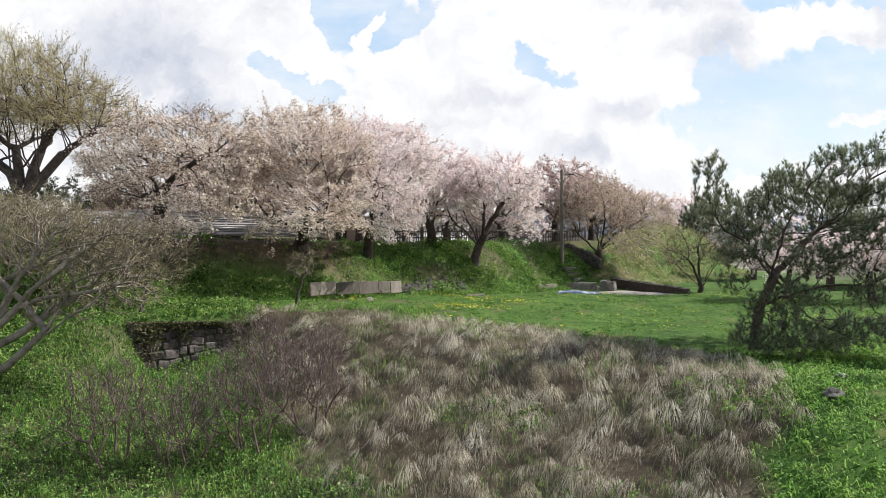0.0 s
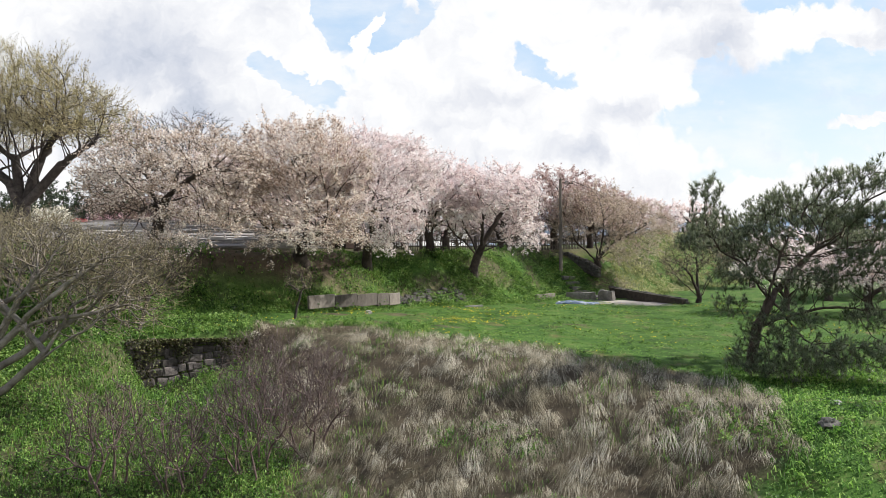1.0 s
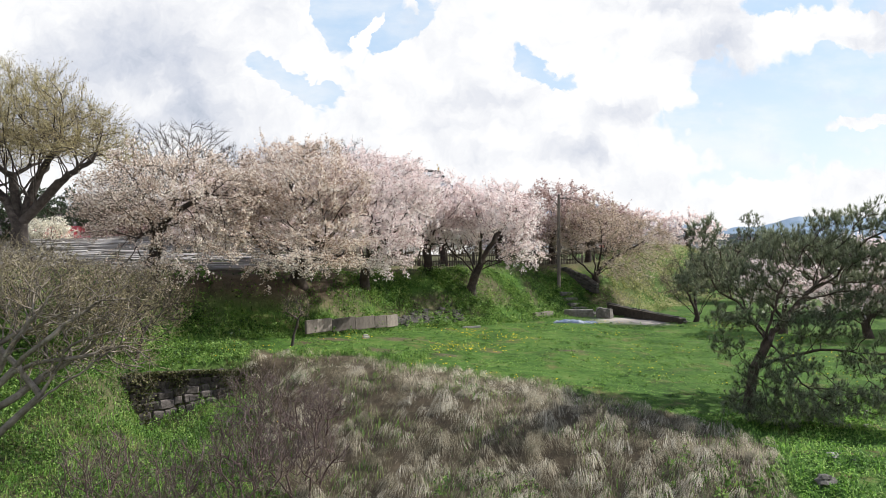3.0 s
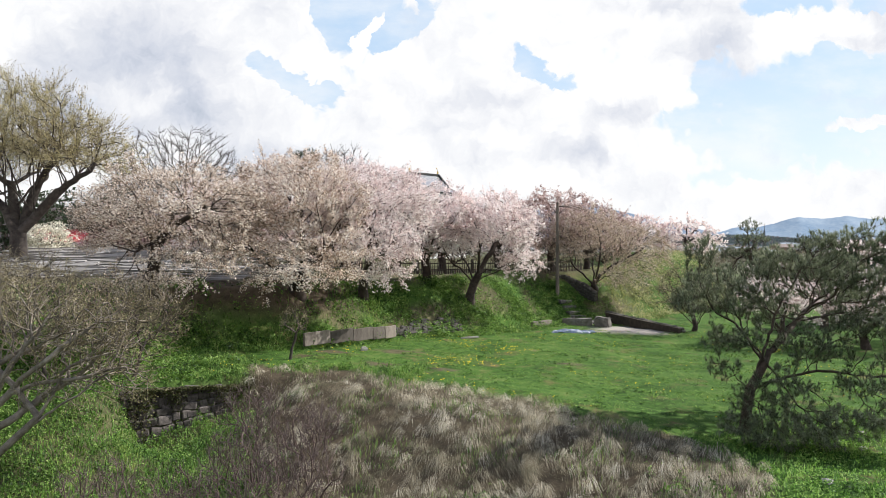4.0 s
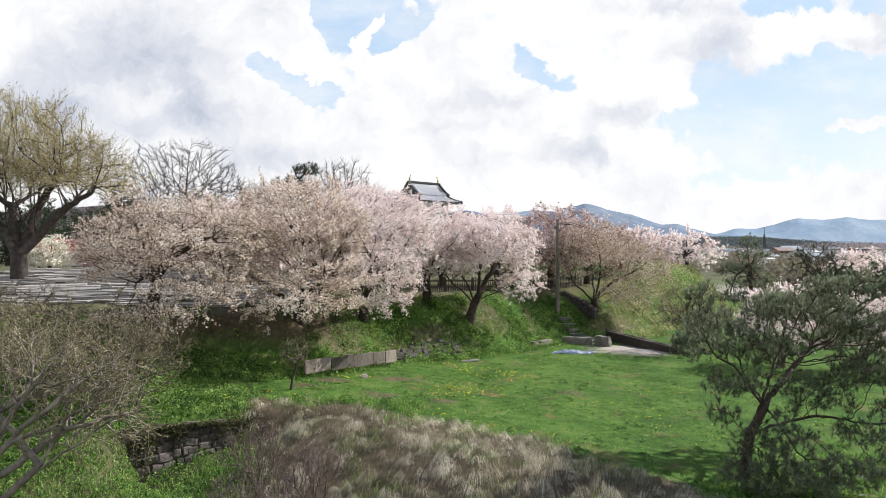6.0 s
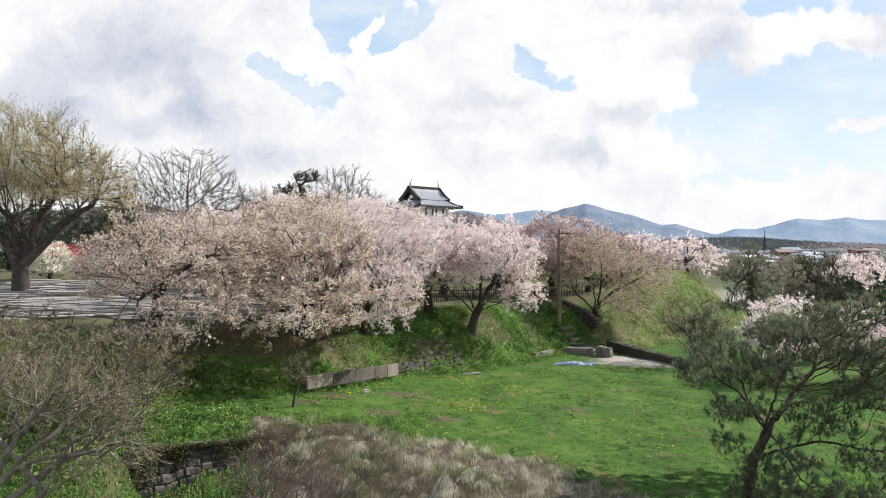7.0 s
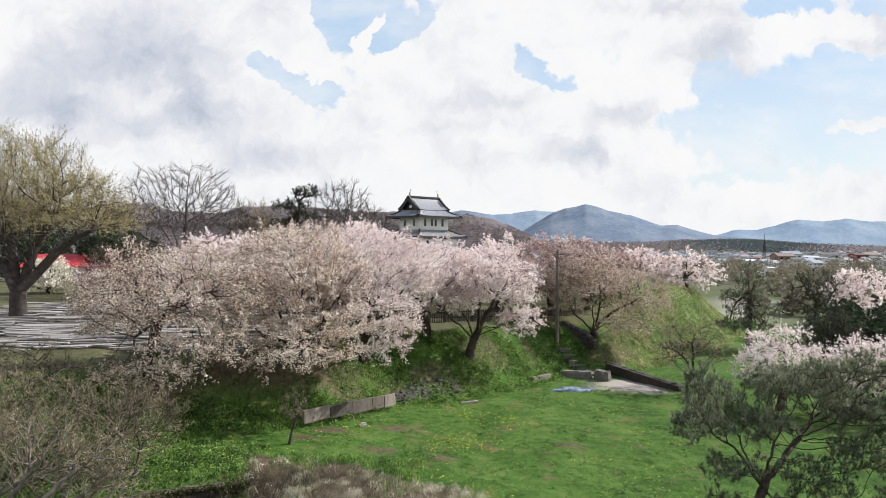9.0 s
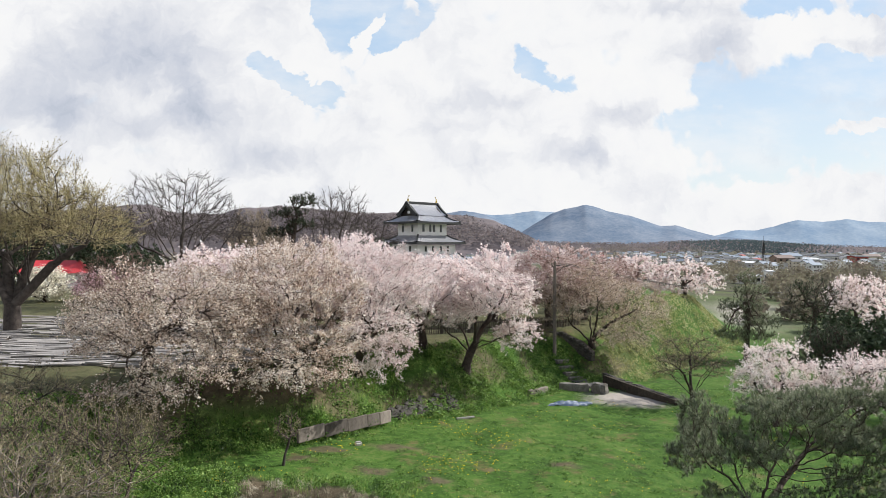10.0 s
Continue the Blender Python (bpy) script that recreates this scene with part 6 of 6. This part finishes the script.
def stone_mesh(rng, name, material):
    """A rough-hewn block of unit size: a cut cube with worn corners."""
    bm = bmesh.new()
    bmesh.ops.create_cube(bm, size=1)
    bmesh.ops.bevel(bm, geom=bm.edges[:], offset=0.13, segments=1, affect="EDGES")
    for v in bm.verts:
        v.co += Vector((rng.uniform(-1, 1), rng.uniform(-1, 1), rng.uniform(-1, 1))) * 0.05
    me = bpy.data.meshes.new(name)
    bm.to_mesh(me)
    bm.free()
    me.materials.append(material)
    return me


def stone_wall(name, label, line, courses, size, material, seed, lean=0.0, top=None, keep=1.0, sink=0.1):
    """Courses of rough stones along a line of (x, y, foot, top)."""
    rng = random.Random(seed)
    kinds = [stone_mesh(rng, "stone", material) for _ in range(6)]
    x0, y0, f0, _ = line[0]
    ob = thing(name, label, "wall", pose(x0, y0, f0))
    core = bmesh.new()
    for (ax, ay, af, at), (bx, by, bf, bt) in zip(line, line[1:]):
        length = math.hypot(bx - ax, by - ay)
        rz = math.degrees(math.atan2(by - ay, bx - ax))
        nx, ny = -(by - ay) / length, (bx - ax) / length
        q = [core.verts.new((px + nx * o - x0, py + ny * o - y0, z - f0)) for px, py, lo, hi in ((ax, ay, af, at), (bx, by, bf, bt)) for o in (0.08, 0.34) for z in (lo - sink, hi - 0.04)]
        for face in ((0, 4, 5, 1), (2, 3, 7, 6), (1, 5, 7, 3), (0, 1, 3, 2), (4, 6, 7, 5)):
            core.faces.new([q[i] for i in face])
        for c in range(courses):
            s = rng.uniform(-0.5, 0) * size
            while s < length:
                w = size * rng.uniform(0.6, 1.6)
                t = min(max((s + w / 2) / length, 0), 1)
                lo, hi = af + (bf - af) * t - sink, at + (bt - at) * t
                h = (hi - lo) / courses
                if rng.random() < keep:
                    e = part("stone", rng.choice(kinds), material, ob)
                    out = lean * (1 - (c + 0.5) / courses) + rng.uniform(-0.03, 0.03)
                    e.matrix_basis = pose(ax + (bx - ax) * t - nx * out - x0, ay + (by - ay) * t - ny * out - y0, lo + h * (c + 0.5 + rng.uniform(-0.12, 0.12)) - f0, rng.uniform(-6, 6), rng.uniform(-9, 9), rz + rng.uniform(-6, 6)) \
                        @ Matrix.Diagonal((w * rng.uniform(0.88, 1.02), 0.30, h * rng.uniform(0.8, 1.12), 1))
                s += w
    bmesh.ops.recalc_face_normals(core, faces=core.faces[:])
    part("core", core, SOIL_FILL, ob, "dark packed earth behind the stones")
    return ob


SOIL_FILL = surface("packed_earth", (0.03, 0.024, 0.018), (0.075, 0.06, 0.045), 4, 0.95, bump=0.5)
WALL_STONE = surface("stained_wall_stone", (0.04, 0.034, 0.032), (0.125, 0.108, 0.102), 3, 0.9, bump=0.6, jitter=0.45, stain=(0.028, 0.026, 0.018))
DARK_STONE = surface("dark_mossy_stone", (0.035, 0.032, 0.028), (0.095, 0.088, 0.076), 3, 0.9, bump=0.5, stain=(0.035, 0.04, 0.022))
BLOCK_STONE = surface("worn_block_stone", (0.08, 0.075, 0.065), (0.20, 0.185, 0.165), 4, 0.9, bump=0.7, stain=(0.05, 0.05, 0.035))
PALE_STONE = surface("pale_stone", (0.20, 0.19, 0.175), (0.38, 0.36, 0.34), 4, 0.9, bump=0.4)

# rubble wall under the spur
stone_wall("rubble_wall", "old grey rubble wall holding the green spur above the moat",
           [(-8.75, 19.6, -2.1, -0.55), (-7.85, 20.45, -2.15, -0.58), (-7.2, 20.92, -1.95, -0.62), (-6.5, 21.48, -1.75, -0.72), (-5.9, 21.95, -1.45, -0.85)], 6, 0.34, WALL_STONE, 91, lean=0.25)
# rubble stones half sunk in the bank
def sunk_stones():
    rng = random.Random(92)
    ob = thing("rubble_facing", "dark rubble stones half sunk in the grown-over bank", "stones", pose(0, 33.4, 0))
    kinds = [stone_mesh(rng, "stone", DARK_STONE) for _ in range(6)]
    for _ in range(120):
        t = rng.uniform(-1, 1)
        s = rng.uniform(0.0, 0.9 + 0.5 * (t + 1) / 2)
        x, y = 0.3 + 1.6 * t - 0.7 * s, 33.2 + 1.35 * t + 0.75 * s
        e = part("stone", rng.choice(kinds), DARK_STONE, ob)
        w = rng.uniform(0.16, 0.36)
        e.matrix_basis = pose(x, y - 33.4, on_ground(x, y) + 0.04, rng.uniform(10, 50), rng.uniform(-15, 15), 40 + rng.uniform(-25, 25)) @ Matrix.Diagonal((w, w * 0.7, w * rng.uniform(0.55, 0.8), 1))


sunk_stones()


def concrete_wall():
    ob = thing("concrete_wall", "low leaning concrete slab wall with stained panels", "wall", pose(-4.95, 27.15, -0.5))
    a, b = Vector((-4.95, 27.15, 0)), Vector((-1.55, 31.2, 0))
    cuts = (0, 0.26, 0.50, 0.72, 0.86, 1.0)
    rz = math.degrees(math.atan2(b.y - a.y, b.x - a.x))
    rng = random.Random(93)
    for s, e in zip(cuts, cuts[1:]):
        m = a.lerp(b, (s + e) / 2)
        ln = (b - a).length * (e - s) - 0.02
        top = 0.19 - 0.22 * (s + e) / 2
        bm = box_bm([(0, 0, 0, ln, 0.12, 0.54)], 0.015)
        part("panel", bm, CONCRETE, ob, m=pose(m.x - a.x, m.y - a.y, top - 0.27 + 0.5, rng.uniform(-5, -2), rng.uniform(-1, 1), rz + rng.uniform(-1.5, 1.5)))


concrete_wall()


def kerb_and_blocks():
    def block(name, label, x, y, z, sx, sy, sz, rz, mat, bevel=0.03):
        bm = box_bm([(0, 0, 0, sx, sy, sz)], bevel, 2)
        rng = random.Random(int(x * 100))
        bmesh.ops.subdivide_edges(bm, edges=bm.edges[:], cuts=3, use_grid_fill=True)
        for v in bm.verts:
            q = v.co * 3 + Vector((x, y, 0))
            v.co += Vector((noise.noise(q), noise.noise(q + Vector((5, 0, 0))), noise.noise(q + Vector((0, 5, 0))))) * min(sx, sy, sz) * 0.16
        me = bpy.data.meshes.new(name)
        bm.to_mesh(me)
        bm.free()
        me.materials.append(mat)
        ob = new(name, me)
        ob.matrix_basis = pose(x, y, z, 0, 0, rz)
        return tagged(ob, label, "stone block")

    block("concrete_kerb", "broken pale concrete kerb in the grass", 6.35, 39.35, on_ground(6.35, 39.35) + 0.12, 1.7, 0.22, 0.42, 44, CONCRETE)
    block("stone_block", "long grey masonry block beside the steps", 8.75, 41.0, on_ground(8.75, 41.0) + 0.16, 1.75, 0.5, 0.56, -14, BLOCK_STONE)
    block("stone_block", "squared grey masonry pier at the foot of the steps", 10.15, 40.35, on_ground(10.15, 40.35) + 0.2, 0.9, 0.7, 0.75, -30, BLOCK_STONE, 0.08)
    block("stone_block", "small pale stone lying in the lawn", -2.6, 27.9, on_ground(-2.6, 27.9) + 0.06, 0.3, 0.22, 0.18, 20, PALE_STONE, 0.05)
    block("timber_offcut", "white painted timber offcut lying in the grass", 1.95, 33.0, on_ground(1.95, 33.0) + 0.06, 0.95, 0.1, 0.08, 24, PALE_STONE, 0.01)
    for x, y, s, lb in ((7.55, 12.2, 0.27, "rough grey boulder in the herbs"), (8.3, 13.3, 0.16, "pale stone in the herbs"), (10.4, 15.6, 0.18, "pale stone in the herbs"), (11.2, 17.0, 0.2, "pale stone in the herbs")):
        bm = bmesh.new()
        bmesh.ops.create_icosphere(bm, subdivisions=3, radius=1)
        rng = random.Random(int(y * 10))
        o = Vector((rng.uniform(0, 9), rng.uniform(0, 9), rng.uniform(0, 9)))
        for v in bm.verts:
            v.co *= 1 + 0.45 * noise.noise(v.co * 1.6 + o) + 0.25 * noise.noise(v.co * 4 + o)
            v.co = Vector((v.co.x * s * 0.75, v.co.y * s * 0.55, v.co.z * s * 0.42))
        me = bpy.data.meshes.new("boulder")
        bm.to_mesh(me)
        bm.free()
        me.materials.append(BLOCK_STONE if s > 0.25 else PALE_STONE)
        ob = new("boulder", me)
        ob.matrix_basis = pose(x, y, on_ground(x, y) + s * 0.12, 0, 0, 30)
        tagged(ob, lb, "boulder")


kerb_and_blocks()
# low dark wall along the gravel, and the retaining wall behind the pole
stone_wall("low_wall", "low dark mossy stone wall beside the gravel",
           [(11.2, 42.9, -1.1, -0.58), (12.6, 40.0, -1.2, -0.74), (13.9, 37.4, -1.25, -0.88)][::-1], 3, 0.45, DARK_STONE, 94)
stone_wall("retaining_wall", "dark curved stone retaining wall stepping down behind the pole",
           [(6.6, 47.4, 0.7, 1.65), (9.0, 46.8, 0.5, 1.55), (10.0, 45.9, 0.3, 1.1), (10.6, 44.8, 0.0, 0.55)], 4, 0.28, DARK_STONE, 95)


def steps():
    ob = thing("stone_steps", "worn stone steps climbing beside the pole", "steps", pose(10.2, 41.6, -1.0))
    rng = random.Random(96)
    for k in range(8):
        t = k / 7
        x, y = 10.2 - 1.6 * t, 42.0 + 2.7 * t
        bm = box_bm([(0, 0, 0, 1.0, 0.42, 0.24)], 0.03)
        part("step", bm, BLOCK_STONE, ob, m=pose(x - 10.2, y - 41.6, on_ground(x, y) + 0.02 + 1.0, rng.uniform(-2, 2), rng.uniform(-2, 2), 30 + rng.uniform(-5, 5)))


steps()


def fence():
    ob = thing("picket_fence", "weathered grey-brown wooden picket fence along the terrace", "fence", pose(-5.4, 43.9, 0))
    line = [(-5.4, 43.9), (-2.9, 44.1), (2.5, 44.9), (6.8, 46.6), (10.6, 49.2)]
    rng = random.Random(97)
    picket = bpy.data.meshes.new("picket")
    bm = box_bm([(0, 0, 0.45, 0.075, 0.025, 0.9)])
    tip = [v for v in bm.verts if v.co.z > 0.8]
    for v in tip:
        v.co.x *= 0.3
    bm.to_mesh(picket)
    bm.free()
    picket.materials.append(OLD_WOOD)
    post = bpy.data.meshes.new("post")
    bm = box_bm([(0, 0, 0.5, 0.11, 0.11, 1.1)], 0.01)
    bm.to_mesh(post)
    bm.free()
    post.materials.append(OLD_WOOD)
    for (ax, ay), (bx, by) in zip(line, line[1:]):
        ln = math.hypot(bx - ax, by - ay)
        rz = math.degrees(math.atan2(by - ay, bx - ax))
        za, zb = on_ground(ax, ay), on_ground(bx, by)
        for h in (0.28, 0.68):
            part("rail", beam((ax + 5.4, ay - 43.9, za + h), (bx + 5.4, by - 43.9, zb + h), 0.04, 0.08), OLD_WOOD, ob)
        n = int(ln / 0.15)
        for k in range(n):
            t = (k + 0.5) / n
            x, y = ax + (bx - ax) * t, ay + (by - ay) * t
            e = part("picket", picket, OLD_WOOD, ob)
            e.matrix_basis = pose(x + 5.4, y - 43.9 - 0.05, on_ground(x, y) - 0.02 + rng.uniform(-.02, .02), rng.uniform(-2, 2), rng.uniform(-2, 2), rz)
        for k in range(int(ln / 1.7) + 1):
            t = k / max(1, int(ln / 1.7))
            x, y = ax + (bx - ax) * t, ay + (by - ay) * t
            e = part("post", post, OLD_WOOD, ob)
            e.matrix_basis = pose(x + 5.4, y - 43.9 + 0.06, on_ground(x, y) - 0.08, 0, 0, rz)


fence()


def pole():
    x, y = 8.2, 45.0
    z = on_ground(x, y, 0.25)
    ob = thing("utility_pole", "slim brown utility pole with a short bracket and wires", "pole", pose(x, y, z))
    top = 6.45 - z
    bm = bmesh.new()
    bmesh.ops.create_cone(bm, cap_ends=True, segments=14, radius1=0.125, radius2=0.088, depth=top, matrix=pose(0, 0, top / 2))
    part("shaft", bm, POLE_WOOD, ob)
    part("bracket", beam((-0.05, 0, top - 0.22), (0.85, 0.02, top - 0.28), 0.05, 0.05), DARK_WOOD, ob)
    part("strut", beam((0.08, 0, top - 0.75), (0.6, 0.02, top - 0.28), 0.035, 0.035), DARK_WOOD, ob)
    for px in (0.35, 0.78):
        bm = bmesh.new()
        bmesh.ops.create_cone(bm, cap_ends=True, segments=10, radius1=0.045, radius2=0.03, depth=0.14, matrix=pose(px, 0.02, top - 0.18))
        part("insulator", bm, PALE_STONE, ob, "pale ceramic insulator")
    cap = bmesh.new()
    bmesh.ops.create_cone(cap, cap_ends=True, segments=14, radius1=0.1, radius2=0.02, depth=0.07, matrix=pose(0, 0, top + 0.03))
    part("cap", cap, DARK_WOOD, ob)
    for px, dz in ((0.35, 0.0), (0.78, 0.0)):
        part("wire", beam((px, 0.02, top - 0.11), (48 + px, 62, 0.4), 0.03, 0.03, sag=1.0, steps=16), WIRE, ob)


pole()


def tarp():
    """A crumpled blue sheet on the grass."""
    rng = np.random.default_rng(98)
    nx, ny = 44, 22
    u, v = np.meshgrid(np.linspace(-1, 1, nx), np.linspace(-1, 1, ny))
    x = 7.85 + u * (1.05 + 0.12 * np.sin(v * 5)) + 0.25 * v
    y = 37.0 + v * (0.42 + 0.1 * np.sin(u * 4 + 1)) + 0.25 * u
    z = height(x, y) + 0.06 + 0.10 * np.abs(np.sin(u * 6 + 2 * np.sin(v * 4)) * np.cos(v * 5 + u * 2)) + rng.uniform(0, 0.03, u.shape)
    z -= 0.12 * smooth(0.85, 1.0, np.maximum(np.abs(u), np.abs(v)))
    i = (np.arange(ny - 1)[:, None] * nx + np.arange(nx - 1)[None]).ravel()
    me = mesh_np("tarpaulin", np.stack([x, y, z], -1).reshape(-1, 3), np.stack([i, i + 1, i + nx + 1, i + nx], 1), TARP)
    tagged(new("tarpaulin", me), "crumpled blue tarpaulin lying on the grass", "tarpaulin")


tarp()


def planks():
    """Long silvery boards laid over low bearers."""
    rng = random.Random(99)
    ob = thing("plank_stack", "broad low stack of silvery weathered boards beside the tall tree", "planks", pose(-15.5, 33.5, 0))
    kinds = []
    for k in range(4):
        me = bpy.data.meshes.new("board")
        bm = box_bm([(0, 0, 0, 1, 1, 1)])
        bm.to_mesh(me)
        bm.free()
        me.materials.append(PLANK)
        kinds.append(me)
    for row in range(66):
        t = row / 65
        y = 29.4 + 8.4 * t
        x = -23.5 + rng.uniform(-0.5, 0.5)
        end = (-12.6 if t < 0.25 else -8.4) + rng.uniform(-1, 1) + (1.5 * t if t < 0.25 else 0)
        while x < end:
            w = rng.uniform(2.2, 4.2)
            e = part("board", rng.choice(kinds), PLANK, ob)
            z = 2.12 + 1.30 * t + 0.16 * math.sin(x * 0.33 + 1) + rng.uniform(-0.06, 0.07) - 0.30 * max(0, (x + 14) / 6)
            e.matrix_basis = pose(x + w / 2 + 15.5, y - 33.5 + rng.uniform(-0.03, 0.03), z + 0.06, rng.uniform(-6, 22), rng.uniform(-2.5, 2.5), rng.uniform(-6, 6)) \
                @ Matrix.Diagonal((w, rng.uniform(0.09, 0.19), rng.uniform(0.03, 0.06), 1))
            x += w + rng.uniform(0.0, 0.25)
    for k in range(7):
        x = -23 + k * 2.0
        part("bearer", beam((x + 15.5, -4.1, 1.98 + 0.16 * math.sin(x * .33 + 1)), (x + 15.5, 4.3, 3.28 + 0.16 * math.sin(x * .33 + 1)), 0.12, 0.12), OLD_WOOD, ob)
    for k in range(7):
        for yy in (-3.8, 0, 4):
            x = -23 + k * 2.0
            g = on_ground(x, 33.5 + yy)
            h = 2.62 + yy * 0.155 - g
            if h > 0.05:
                part("prop", box_bm([(x + 15.5, yy, g + h / 2 - 0.05, 0.12, 0.12, h + 0.1)]), OLD_WOOD, ob)


planks()


# ------------------------------------------------------------------ beyond the terrace
def far_buildings():
    red = thing("festival_hall", "low hall with a broad bright red roof", "building", pose(-46.6, 82, on_ground(-46.6, 82), 0, 0, 14))
    part("wall", box_bm([(0, 0, 0.9, 6.4, 4, 1.8)]), WALLS[0], red)
    bm = bmesh.new()
    q = [bm.verts.new(p) for p in ((-3.8, -2.6, 1.7), (3.8, -2.6, 1.7), (3.8, 2.6, 1.7), (-3.8, 2.6, 1.7), (-2.6, 0, 3.2), (2.6, 0, 3.2))]
    for f in ((0, 1, 5, 4), (2, 3, 4, 5), (1, 2, 5), (3, 0, 4), (3, 2, 1, 0)):
        bm.faces.new([q[i] for i in f])
    part("roof", bm, RED_ROOF, red)
    shed = thing("garden_shed", "small dark shed with a grey roof behind the cherry trees", "shed", pose(-8.4, 52.5, on_ground(-8.4, 52.5), 0, 0, 4))
    part("wall", box_bm([(0, 0, 0.95, 5.0, 3.0, 1.9)]), WALLS[3], shed)
    part("door", box_bm([(0.8, -1.52, 0.85, 0.8, 0.06, 1.65)]), DARK_WOOD, shed)
    bm = bmesh.new()
    prof = ((-1.9, 1.8), (0, 2.6), (1.9, 1.8), (1.9, 1.9), (0, 2.72), (-1.9, 1.9))
    ends = [[bm.verts.new((x, y, z)) for y, z in prof] for x in (-2.9, 2.9)]
    for k in range(6):
        bm.faces.new((ends[0][k], ends[0][(k + 1) % 6], ends[1][(k + 1) % 6], ends[1][k]))
    for e in ends:
        bm.faces.new((e[0], e[1], e[4], e[5]))
        bm.faces.new((e[1], e[2], e[3], e[4]))
    bmesh.ops.recalc_face_normals(bm, faces=bm.faces[:])
    part("roof", bm, ROOFS[3], shed)


RED_ROOF = paint("red_roof_paint", (0.50, 0.045, 0.05), 0.5)
far_buildings()
SMALL = [(0, 0, 0), (0.05, 0, 0.5), (0, 0, 1.0)]
tree("white_blossom_tree", "small tree covered in creamy white blossom", "tree", (-35.5, 61), SMALL, [(-35.4, 61, 3.9, 2.1, 2, 1.5)], BARK, WHITE_LEAF, 101, 10, 0.13, 0.1, nodes=300, trunk_r=0.16)
for k, (x, y, w) in enumerate(((-31.0, 62, 2.4), (-27.0, 60, 2.4), (-24, 64, 2.2))):
    tree("pink_shrub", "low spreading shrub with dull pink blossom", "shrub", (x, y), SMALL, [(x, y, 3.6, w, 2, 1.3)], BARK, PINK_LEAF, 102 + k, 6, 0.11, 0.08, nodes=260, trunk_r=0.14)
RUST = leafy("rusty_twigs", [(0.15, 0.085, 0.07), (0.25, 0.15, 0.125), (0.33, 0.21, 0.18)], 0.25, patch=0.25)
for k, (x, y, z, w, h) in enumerate(((-18.5, 52, 4.3, 2.0, 1.6), (-15.5, 50, 4.3, 2.0, 1.6), (-20.6, 44.5, 4.8, 2.6, 1.9), (-16.2, 46, 5.0, 2.4, 1.8))):
    tree("rusty_bush", "dense rusty brown bush of fine twigs", "shrub", (x, y), SMALL, [(x, y, z, w, 1.9, h)], BARK, RUST, 106 + k, 4, 0.06, 0.06, nodes=300, trunk_r=0.12,
         twig=6, twig_len=0.6, twig_up=0.5, twig_r=0.008, split=True)
HEDGE = leafy("hedge_twigs", [(0.10, 0.075, 0.055), (0.18, 0.14, 0.10), (0.24, 0.20, 0.12)], 0.25, patch=0.3)
for k, (x, y, w) in enumerate(((-3.2, 57, 2.4), (1.4, 58, 2.3), (5.8, 57.5, 2.4), (10.4, 58.5, 2.3), (-13.4, 54, 2.2), (14.6, 58.5, 2.2))):
    tree("brown_shrub", "low brown shrub of fine twigs behind the fence", "shrub", (x, y), SMALL, [(x, y, 3.0, w, 1.3, 1.1)], BARK, HEDGE, 130 + k, 4, 0.09, 0.06, nodes=170, trunk_r=0.1,
         twig=6, twig_len=0.5, twig_up=0.4, twig_r=0.008, split=True)
# dark evergreens
for k, (x, y, zc, w, h, lb) in enumerate(((-38, 80, 6.2, 2.6, 4.2, "tall dark evergreen behind the broad tree"), (-42.5, 84, 5.6, 2.6, 3.4, "tall dark evergreen behind the broad tree"),
                                          (-7.0, 66, 6.6, 2.6, 1.6, "rounded dark evergreen before the castle"),
                                          (27.0, 42.5, 1.4, 3.1, 1.9, "broad dark evergreen bush in the low park"), (31.5, 45, 1.0, 2.4, 1.4, "broad dark evergreen bush in the low park"),
                                          (-33.5, 78, 4.5, 2.2, 2.6, "tall dark evergreen behind the broad tree"),
                                          (-53, 89, 5.8, 3.4, 4.2, "tall dark evergreen behind the red-roofed hall"), (-59, 91, 5.8, 3.4, 4.2, "tall dark evergreen behind the red-roofed hall"), (-54, 96, 6.0, 3.6, 5.0, "tall dark evergreen behind the red-roofed hall"), (-60, 97, 6.0, 3.6, 5.0, "tall dark evergreen behind the red-roofed hall"), (-48.5, 97, 5.6, 3.4, 4.6, "tall dark evergreen behind the red-roofed hall"))):
    tree("evergreen_tree", lb, "tree", (x, y), [(0, 0, 0), (0, 0, 0.5), (0, 0, 1.0)], [(x, y, zc, w, w, h)], PINE_BARK, DARK_LEAF, 110 + k, 5, 0.22, 0.1, nodes=320, trunk_r=0.2)


# bring the plan to true size
for _ob in [o for o in scene.objects if o.parent is None and o.type in ("MESH", "EMPTY")]:
    _ob.matrix_basis = Matrix.Scale(SIZE, 4) @ _ob.matrix_basis
